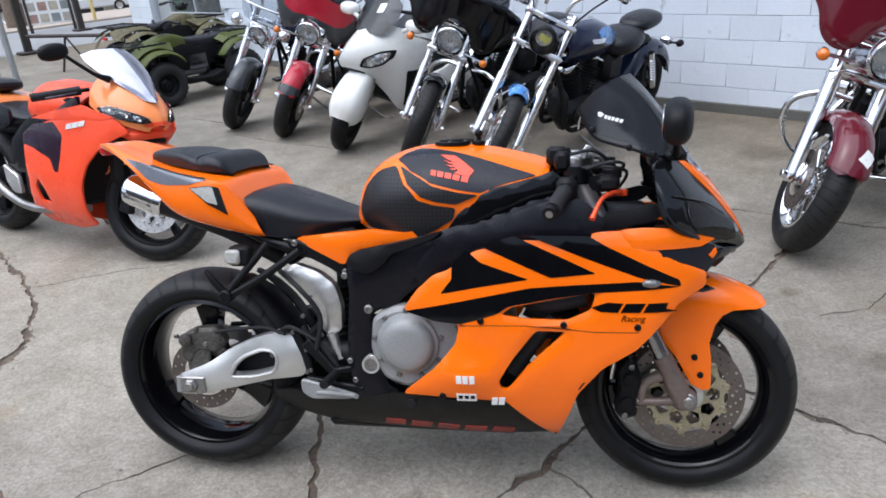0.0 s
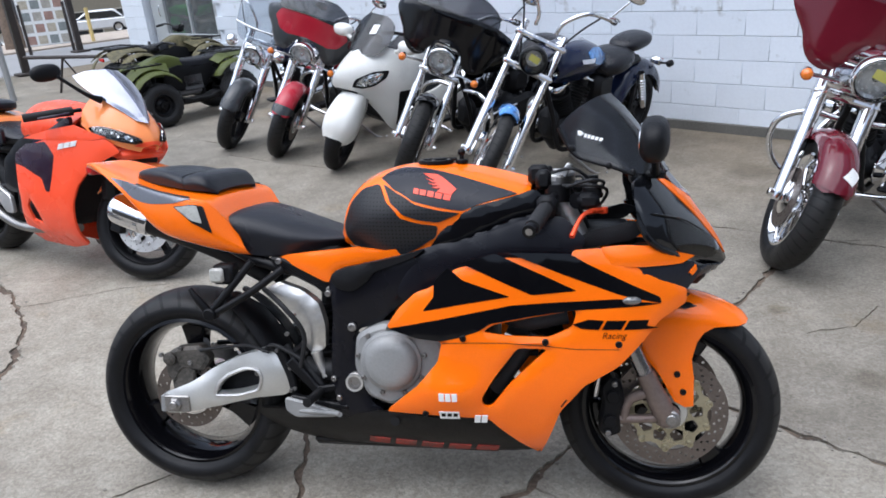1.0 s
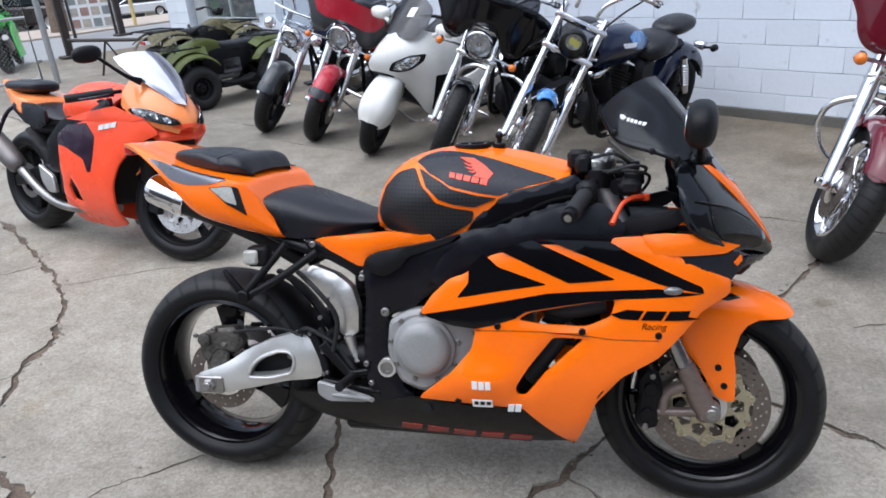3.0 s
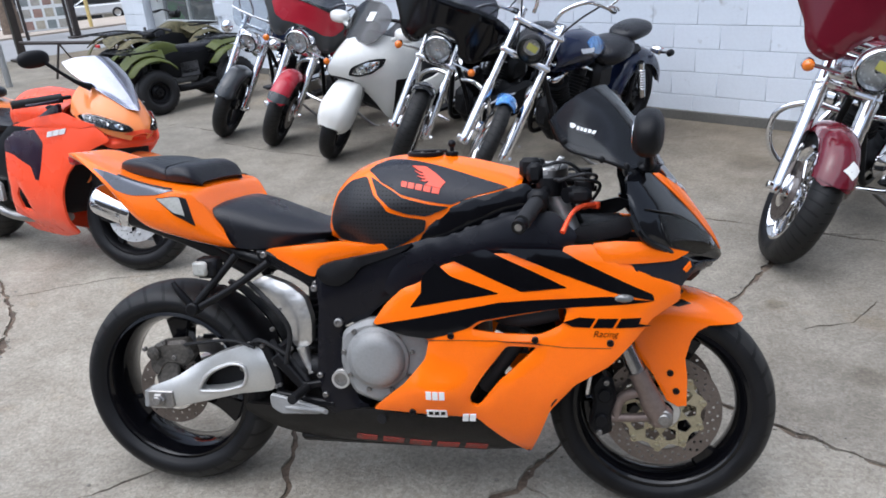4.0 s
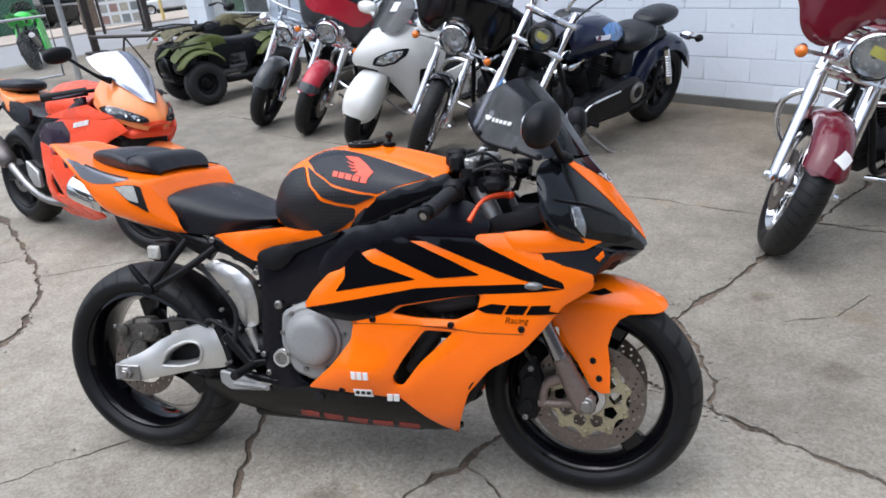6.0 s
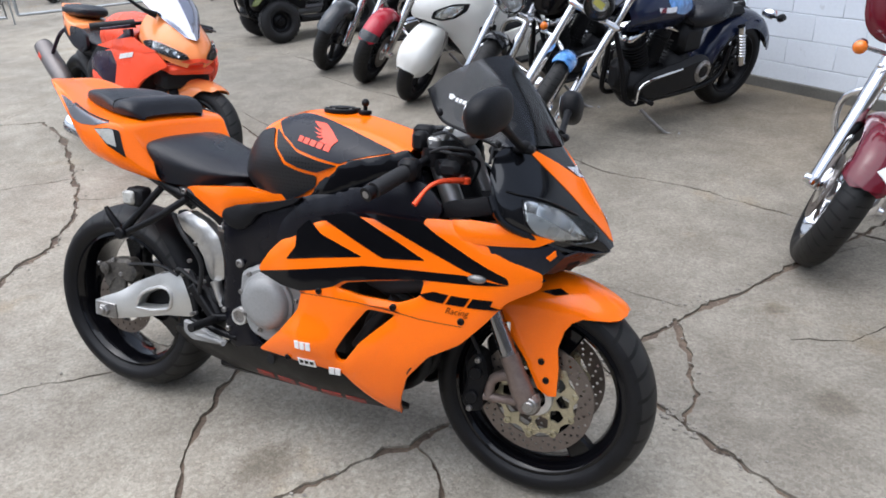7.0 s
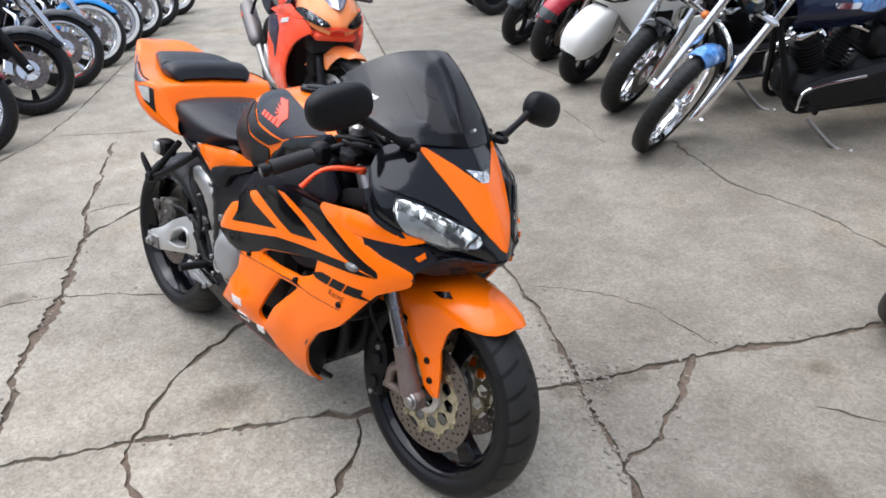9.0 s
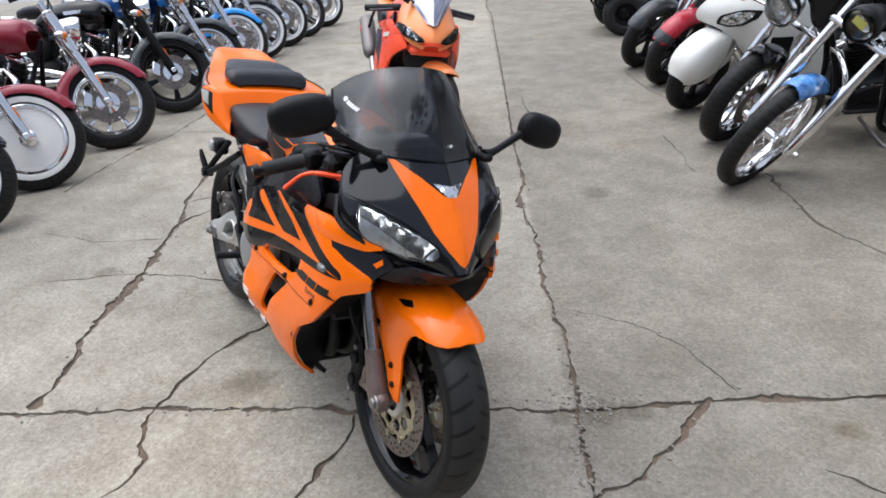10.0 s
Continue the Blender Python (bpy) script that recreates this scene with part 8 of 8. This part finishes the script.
    part("rider_seat", Geo().add(Geo(sheet(two_sided(SEAT), 24, 24, .02, (0, 1), (-1, 1), True)), sh), M_VINYL, root, "black vinyl rider seat")
    tl = part("tail_cowl", Geo().add(Geo(sheet(two_sided(TAIL), 32, 32, 0, (0, 1), (-1, 1))), Matrix.Translation((.02, 0, -.075)) @ Matrix.Diagonal((.96, .72, .98, 1))), M_ORANGE_LIGHT, root, "light orange tail cowl")
    part("side_seat_panel", Geo(patch(chopped([(-.64, .775), (-.58, .815), (-.36, .80), (-.28, .77), (-.27, .69), (-.36, .655), (-.50, .69)], .02), flat_at(-.172), .03, .02, (), .008)).both(), M_VINYL, root)
    part("passenger_seat", Geo(ellipsoid((-.68, 0, .892), (.19, .115, .04), 24, 12, .7)), M_VINYL, root, "black passenger seat")
    # exhaust
    part("exhaust_pipe", Geo(tube([(.30, -.12, .26), (-.10, -.16, .22), (-.36, -.17, .27), (-.60, -.18, .42)], [.022, .024, .026, .028], 14)), M_STEEL, root)
    can = part("silencer", Geo(tube([(-.58, -.185, .41), (-.63, -.19, .45), (-.89, -.20, .625), (-.91, -.20, .64)], [.035, .060, .060, .05], 24, 3)), M_TITANIUM, root, "titanium slip-on silencer")
    part("silencer_strap", Geo(tube([(-.74, -.193, .525), (-.765, -.194, .542)], .0625, 24)), M_TITANIUM, can)
    part("silencer_badge", Geo(box((-.83, -.258, .585), (.05, .006, .03), .001, Matrix.Rotation(radians(34), 3, "Y"))), M_RED_DECAL, can)
    part("silencer_hanger", Geo(tube([(-.77, -.20, .60), (-.66, -.18, .74), (-.58, -.14, .80)], .012, 8)), M_PURPLE, root)
    part("swingarm", Geo(plate(chopped([(-.75, .28), (-.75, .35), (-.40, .45), (-.26, .44), (-.26, .33), (-.45, .33)], .02), -.10, -.14, .008)).both(), M_SATIN, root)
    part("subframe", Geo(box((-.42, 0, .68), (.36, .20, .12), .03)), M_DARK, root)
    part("rear_hugger", Geo(patch(chopped(polar([(10, .42), (50, .42), (85, .41), (85, .34), (50, .31), (15, .30)]), .02), fender_surface(-fx, .315, .105, .30, .345, .12), .04, .006, (), .004)).both(), M_DARK, root)
    part("footrest_hanger", Geo(plate(chopped([(-.36, .46), (-.22, .40), (-.20, .30), (-.28, .30), (-.34, .36)], .02), -.17, -.195, .005)).both(), M_ALU, root)
    # bars and mirrors
    for s in (-1, 1):
        part("clip_on_bar", Geo(tube([(.40, s * .11, .90), (.30, s * .34, .865)], .011, 10)), M_SATIN, root)
        part("grip", Geo(tube([(.385, s * .150, .895), (.29, s * .360, .862)], [.024, .021], 12)), M_RUBBER, root)
        part("lever", Geo(tube([(.43, s * .20, .885), (.42, s * .28, .872), (.38, s * .34, .86)], .007, 8)), M_PURPLE, root)
        if s > 0:
            continue
        c = Vector((.50, s * .345, 1.085))
        mi = part("mirror", Geo(ellipsoid(c, (.035, .076, .041), 22, 12, .8, Matrix.Rotation(radians(-s * 10), 3, "X"))), M_PLASTIC, root, "black rear view mirror")
        part("mirror_stalk", Geo(tube([(.60, s * .13, .955), (.58, s * .20, .985), (.52, s * .31, 1.075)], [.02, .010, .009], 10)), M_PLASTIC, mi)
    part("side_stand", Geo(tube([(-.06, .14, .28), (-.10, .24, .08), (-.11, .27, .045)], .011, 8)), M_STEEL, root)
    part("chin_duct", Geo(box((.52, 0, .52), (.10, .22, .22), .03)), M_DARK, root)


neon_motorcycle(pose(-2.48, 1.70, 0, 0, 0, -20))


# ---- two sport motorcycles beyond the gate, seen from behind ----
def rear_seen_bike(label, colour, m):
    root = thing("parked_motorcycle", label, "motorcycle", m @ pose(0, 0, 0, -10), "bikes beyond the gate")
    wheel_parts(root, "rear_wheel", (-.69, 0, .315), .315, .216, .09, M_TYRE, M_SATIN, 3, .05, None, .5, 36)
    wheel_parts(root, "front_wheel", (.69, 0, .30), .30, .216, .06, M_TYRE, M_SATIN, 3, .05, None, .5, 36)
    part("tail_cowl", Geo().add(Geo(sheet(two_sided(TAIL), 16, 16, 0, (0, 1), (-1, 1))), Matrix.Diagonal((.92, .6, .98, 1))), colour, root)
    part("fuel_tank", Geo(sheet(two_sided(TANK), 16, 20, .01, (0, 1), (-1, 1), True)), colour, root)
    part("rider_seat", Geo(sheet(two_sided(SEAT), 12, 12, .01, (0, 1), (-1, 1), True)), M_VINYL, root)
    part("side_fairing", Geo(patch(chopped([(-.30, .17), (-.15, .45), (0, .66), (.45, .80), (.70, .72), (.45, .42), (.36, .17)], .03), lambda x, z: np.array((x, -.22, z)), .06, .02, (), .01)).both(), colour, root)
    part("nose_cowl", Geo(sheet(two_sided(COWL), 16, 20, .012, (0, 1), (-1, 1), True)), colour, root)
    part("windscreen", Geo(sheet(two_sided(SHIELD), 10, 16, .004, (0, 1), (-1, 1), True)), M_SMOKE, root)
    part("engine_block", Geo(box((-.02, 0, .45), (.6, .32, .40), .05)), M_DARK, root)
    part("swingarm", Geo(plate([(-.75, .28), (-.75, .35), (-.26, .46), (-.26, .34)], -.10, -.14, .006)).both(), M_DARK, root)
    part("number_plate_bracket", Geo(tube([(-.60, 0, .80), (-.85, 0, .62), (-.92, 0, .50)], .02, 8), box((-.93, 0, .50), (.01, .16, .10), .002)), M_DARK, root)
    part("silencer", Geo(tube([(-.40, -.16, .35), (-.55, -.18, .42), (-.85, -.20, .58)], [.03, .05, .05], 14)), M_STEEL, root)
    part("fork_leg", Geo(tube([(.69, -.10, .30), (.42, -.10, .92)], .027, 10)).both(), M_SATIN, root)
    part("handlebar", Geo(tube([(.42, -.10, .90), (.34, -.35, .86)], .016, 8)).both(), M_SATIN, root)


M_GREEN = paint("neon_green_paint", (0.03, 0.62, 0.04), 0.1, 0.3)
rear_seen_bike("neon green sport motorcycle standing beyond the gate", M_GREEN, stand(-14.24, 1.56, 158))
rear_seen_bike("red sport motorcycle standing beyond the gate", M_DKRED, stand(-13.94, .16, 158))
rear_seen_bike("black sport motorcycle standing beyond the gate", M_BLACK, stand(-13.94, -1.12, 158))

# ---- gate and fence of wire netting ----
M_GALV = material("galvanised_steel", (0.42, 0.43, 0.43), 0.45, 0.6, 0.15, 8, 90, 0.1)
M_RUST = material("brown_painted_steel", (0.045, 0.036, 0.032), 0.6, 0.2, 0.35, 9, 80, 0.2)
M_ASPHALT = material("asphalt", (0.25, 0.25, 0.25), 0.85, 0, 0.12, 0.7, 60, 0.3)
M_VERGE = material("dry_verge", (0.40, 0.34, 0.28), 0.95, 0, 0.2, 0.9, 30, 0.5)
M_BARK = material("bark", (0.16, 0.12, 0.09), 0.95, 0, 0.35, 14, 70, 0.8)
M_BEIGE = material("beige_render", (0.52, 0.49, 0.43), 0.8, 0, 0.1, 1.5, 40, 0.2)
M_SHUTTER = material("grey_brown_shutter", (0.20, 0.17, 0.155), 0.6, 0, 0.1, 2, 50, 0.2)
M_CARWHITE = paint("white_car_paint", (0.75, 0.76, 0.77), 0.03, 0.25)
M_CARDARK = paint("dark_brown_car_paint", (0.035, 0.030, 0.028), 0.15, 0.3)
M_CARBLUE = paint("blue_grey_car_paint", (0.10, 0.14, 0.20), 0.1, 0.3)
M_CARTAN = paint("tan_car_paint", (0.30, 0.27, 0.21), 0.1, 0.35)
M_CARGLASS = material("car_glass", (0.02, 0.025, 0.03), 0.06, 0, 0.2, 3, 30, 0, 0.5)
M_BIN = material("green_bin_plastic", (0.02, 0.12, 0.06), 0.5, 0, 0.15, 4, 50)


def netting(v0, v1, z0, z1, u, pitch=.062):
    """Crossed wires of a chain-link panel across the yard."""
    g = Geo()
    w, h = v1 - v0, z1 - z0
    k = -int(h / pitch) - 1
    while k * pitch < w:
        for sgn in (1, -1):
            a, b = k * pitch, k * pitch + h
            lo, hi = max(a, 0), min(b, w)
            if hi - lo > .02:
                p0, p1 = (lo - a), (hi - a)
                if sgn > 0:
                    g.add(tube([(u, v0 + lo, z0 + p0), (u, v0 + hi, z0 + p1)], .0010, 3, 1, False))
                else:
                    g.add(tube([(u, v0 + lo, z1 - p0), (u, v0 + hi, z1 - p1)], .0010, 3, 1, False))
        k += 1
    return g


def gate(name, label, u, v0, v1, top):
    root = thing(name, label, "gate", YARD)
    part("gate_frame", Geo(tube([(u, v0, .10), (u, v1, .10), (u, v1, top), (u, v0, top), (u, v0, .10)], .024, 10, 1)), M_GALV, root)
    part("middle_rail", Geo(tube([(u, v0, .98), (u, v1, .98)], .022, 10)), M_GALV, root)
    tagged(part("wire_netting", netting(v0, v1, .10, top, u), M_GALV, root), "", "", "", "stuff")
    for z in (.35, 1.6):
        part("hinge", Geo(box((u, v1 + .03, z), (.06, .07, .05), .008)), M_GALV, root)
    return root


gate("gate", "chain-link yard gate in a galvanised frame", -11.15, -.84, 1.12, 2.0)
gate("gate", "second chain-link leaf of the yard gate, open beside the first", -11.0, -4.2, -1.0, 2.0)
rod = thing("drop_rod", "thin rusty steel drop rod of the gate", "rod", YARD)
part("pole", Geo(tube([(-10.96, -.92, 0), (-10.96, -.92, 1.3)], .012, 10)), M_GALV, rod)
part("handle", Geo(tube([(-10.96, -.92, 1.26), (-10.88, -.92, 1.26)], .010, 8)), M_GALV, rod)
post = thing("fence_post", "galvanised steel gate post", "post", YARD)
part("pole", Geo(tube([(-11.05, 1.30, 0), (-11.05, 1.30, 2.4)], .045, 14)), M_GALV, post)
part("cap", Geo(ellipsoid((-11.05, 1.30, 2.4), (.05, .05, .03), 14, 8)), M_GALV, post)
post2 = thing("sign_post", "dark brown square steel post", "post", YARD)
part("pole", Geo(box((-14.5, 2.62, 1.6), (.13, .13, 3.2), .01)), M_RUST, post2)
part("base_plate", Geo(box((-14.5, 2.62, .03), (.36, .36, .05), .01)), M_RUST, post2)
post3 = thing("sign_post", "dark brown square steel post by the sign board", "post", YARD)
part("pole", Geo(box((-18.1, 5.05, 1.6), (.13, .13, 3.2), .01)), M_RUST, post3)
part("base_plate", Geo(box((-18.1, 5.05, .03), (.36, .36, .05), .01)), M_RUST, post3)

# low steel rack behind the quad bikes
rack = thing("loading_rack", "long low dark steel loading rack", "rack", YARD)
for off in (0, .16):
    part("rail", Geo(tube([(-11.3 - off, 1.72, .56), (-10.1 - off, 3.02, .44)], .024, 8)), M_RUST, rack)
for k in range(4):
    u, v, z = -11.2 + .36 * k, 1.83 + .39 * k, .555 - .036 * k
    part("cross_bar", Geo(tube([(u, v, z), (u - .16, v, z)], .013, 8)), M_RUST, rack)
for u, v, z in ((-10.95, 2.10, .52), (-10.35, 2.75, .46)):
    part("leg", Geo(tube([(u, v, z), (u - .10, v - .12, 0)], .018, 8)), M_RUST, rack)
    part("brace", Geo(tube([(u, v, z), (u + .16, v + .22, 0)], .014, 8)), M_RUST, rack)

# sign board with rows of small pictures
FADED = [material("faded_print", c, 0.6, 0, 0.3, 9, 60) for c in ((0.34, 0.21, 0.17), (0.40, 0.37, 0.32), (0.24, 0.26, 0.25), (0.45, 0.40, 0.31))]
board = thing("sign_board", "upright board with rows of faded small pictures", "sign board", YARD @ pose(-19.1, 4.75, 0, 0, 0, 62))
part("panel", Geo(box((0, 0, .95), (1.1, .05, 1.5), .01)), M_WHITE_DECAL, board)
part("header", Geo(box((0, 0, 1.80), (1.2, .08, .22), .02)), M_RUST, board)
for s in (-1, 1):
    part("leg", Geo(box((s * .5, 0, .6), (.07, .09, 1.2), .01)), M_RUST, board)
for i in range(4):
    for j in range(5):
        part("picture", Geo(box((-.39 + .26 * i, -.028, .34 + .28 * j), (.20, .006, .20), .001)), FADED[(i * 3 + j * 5) % 4], board)

# ---- street beyond ----
road = part("road", Geo(box((-17.6, 6, -.02), (5.6, 90, .05), .004)), M_ASPHALT, None, at=YARD)
tagged(road, "grey asphalt street", "road", "", "structure")
verge = part("pavement", Geo(box((-22.2, 6, -.005), (3.5, 90, .11), .01)), M_VERGE, None, at=YARD)
tagged(verge, "pale dry verge and pavement across the street", "pavement", "", "structure")


def car(label, colour, m, length=4.5, h=1.45, truck=False, group="parked cars"):
    root = thing("parked_pickup" if truck else "parked_car", label, "pickup" if truck else "car", m, group)
    L = length / 2
    low = chopped([(-L, .35), (-L, .75), (-L + .1, .92), (L - 1.1, .90), (L - .1, .78), (L, .55), (L - .02, .30), (-L + .05, .28)], .08)
    part("body", Geo(plate(low, -.86, .86, .07)), colour, root)
    cab = [(-L + .35, .90), (-L + .9, h), (L - 2.0, h), (L - 1.15, .90)] if not truck else [(-.3, .90), (-.2, h), (1.0, h), (1.6, .90)]
    part("cabin", Geo(plate(chopped(cab, .08), -.72, .72, .08)), colour, root)
    win = [(a * .96 + (-.0) * .04, min(b, h - .09) if b > 1 else b + .06) for a, b in cab]
    part("window", Geo(plate(chopped([(a * .93 + np.mean([p[0] for p in cab]) * .07, b) for a, b in win], .05), -.735, .735, .01)), M_CARGLASS, root)
    for x in (-L + .85, L - .85):
        for s in (-1, 1):
            w = part("wheel", Geo(lathe([(.14, s * .06), (.21, s * .10), (.22, s * -.08), (.14, s * -.06)], 24)), M_ALU, root, at=(x, s * .80, .33))
            part("tyre", Geo(lathe([(.21, -.10), (.31, -.10), (.33, -.07), (.33, .07), (.31, .10), (.21, .10)], 28)), M_RUBBER, w)
            part("rim_disc", Geo(disk(.2, -.02, s * .07, 20)), M_ALU, w)
    for s in (-1, 1):
        part("tail_light", Geo(box((-L - .005, s * .70, .76), (.05, .22, .16), .02)), M_REDLENS, root)
        part("headlight", Geo(box((L - .06, s * .66, .66), (.10, .30, .12), .03)), M_REFLECTOR, root)
    part("rear_bumper", Geo(box((-L - .03, 0, .45), (.12, 1.6, .18), .04)), M_CHROME if truck else colour, root)
    return root


car("white saloon car parked across the street", M_CARWHITE, YARD @ pose(-49.3, 17.95, fall(-49.3), 0, 0, 248))
car("dark brown pickup truck parked across the street", M_CARDARK, YARD @ pose(-28.9, 5.9, fall(-28.9), 0, 0, 30), 5.2, 1.75, True)
car("blue-grey off-road car parked across the street", M_CARBLUE, YARD @ pose(-38.5, 9.0, fall(-38.5), 0, 0, 40), 4.4, 1.75)

bollard = thing("bollard", "yellow painted steel bollard", "bollard", YARD)
part("pole", Geo(tube([(-20.6, 6.4, 0), (-20.6, 6.4, .95)], .05, 14)), material("yellow_paint", (0.66, 0.50, 0.20), 0.6, 0, 0.2, 6, 60), bollard)
bin_ = thing("waste_bin", "large green waste container", "waste container", YARD @ pose(0, 0, fall(-28.9)))
part("body", Geo(box((-28.9, 3.9, .70), (1.3, 1.9, 1.25), .06)), M_BIN, bin_)
part("lid", Geo(box((-28.9, 3.9, 1.36), (1.36, 1.96, .08), .03)), M_BIN, bin_)


def tree(m, r, h, seed):
    rng = np.random.default_rng(seed)
    root = thing("street_tree", "bare street tree with grey-brown bark", "tree", m, "street trees")
    line = [(rng.normal(0, .04) * k, rng.normal(0, .04) * k, h * k / 5) for k in range(6)]
    part("trunk", Geo(tube(line, [r * 1.35, r, r * .9, r * .8, r * .65, r * .5], 16)), M_BARK, root)
    for k in range(9):
        z = h * (.55 + .05 * k)
        a = rng.random() * 6.28
        L = 1.6 + rng.random()
        p = [(0, 0, z), (math.cos(a) * L * .4, math.sin(a) * L * .4, z + L * .5), (math.cos(a + .3) * L * .8, math.sin(a + .3) * L * .8, z + L * 1.2)]
        limb = part("limb", Geo(tube(p, [r * .45, r * .25, r * .08], 8)), M_BARK, root)
        for _ in range(4):
            b = rng.random() * 6.28
            q = catmull(p, .3 + .6 * rng.random())
            part("twig", Geo(tube([tuple(q), tuple(q + np.array((math.cos(b) * .5, math.sin(b) * .5, .5))), tuple(q + np.array((math.cos(b) * .8, math.sin(b) * .8, 1.1)))], [r * .12, r * .07, r * .02], 5)), M_BARK, limb)


tree(YARD @ pose(-21.8, 4.75, 0), .20, 6.0, 3)


def building(label, m, w, h, wallm, doors):
    root = thing("shop_building", label, "building", m)
    part("wall", Geo(box((0, 2.0, h / 2), (w, 4.0, h), .02)), wallm, root)
    part("roof", Geo(box((0, 2.0, h + .1), (w + .4, 4.4, .2), .03)), M_SHUTTER, root)
    for x, dw, dh, mm, nm in doors:
        d = part(nm, Geo(box((x, -.02, dh / 2), (dw, .06, dh), .01)), mm, root)
        part("frame", Geo(box((x - dw / 2 - .06, -.04, dh / 2), (.12, .10, dh + .1), .01), box((x + dw / 2 + .06, -.04, dh / 2), (.12, .10, dh + .1), .01), box((x, -.04, dh + .05), (dw, .10, .12), .01)), M_BEIGE, d)
        if nm == "shutter":
            for k in range(10):
                part("slat", Geo(box((x, -.06, dh * (k + .5) / 10), (dw - .04, .03, dh / 10 - .02), .006)), mm, d)


building("pale rendered shop building with a roller shutter", YARD @ pose(-31.0, -1.0, fall(-33.2), 0, 0, 90), 14, 4.5, M_BEIGE, ((-3.0, 3.6, 2.9, M_SHUTTER, "shutter"), (1.6, 2.2, 2.4, M_CARGLASS, "window"), (4.6, 1.0, 2.2, M_BIN, "door")))
building("tan brick shop building across the street", YARD @ pose(-84.0, 36.0, fall(-86), 0, 0, 90), 17, 5.0, M_CARTAN, ((-5.0, 3.0, 2.4, M_CARGLASS, "window"), (0, 3.0, 2.4, M_CARGLASS, "window"), (4.5, 1.1, 2.2, M_SHUTTER, "door")))

# ---- blocks of the wall, last ----
def lay_blocks():
    full = mesh_of("block", Geo(box((0, 0, 0), (BLOCK_L - .0012, .055, BLOCK_H - .003), .003)), M_BLOCK)
    piers = mesh_of("block", Geo(box((0, 0, 0), (.39, .055, BLOCK_H - .003), .004)), M_BLOCK)
    rest = Geo()
    for row in range(17):
        z = .02 + BLOCK_H * (row + .5)
        u = -8.68 + (BLOCK_L / 2 if row % 2 else 0)
        while u < 5.9:
            at = (u, WALL_V + .0275, z)
            if row < 7 and u < 3.2:
                part("block", full, M_BLOCK, WALL, at=at)
            else:
                rest.add(box(at, (BLOCK_L - .003, .055, BLOCK_H - .003), .004))
            u += BLOCK_L
        for u in (-11.69, -11.30):
            if row < 7:
                part("block", piers, M_BLOCK, WALL, at=(u, WALL_V + .0275, z))
            else:
                rest.add(box((u, WALL_V + .0275, z), (.385, .055, BLOCK_H - .003), .004))
    tagged(part("upper_blocks", rest, M_BLOCK, WALL), "", "", "", "stuff")


lay_blocks()
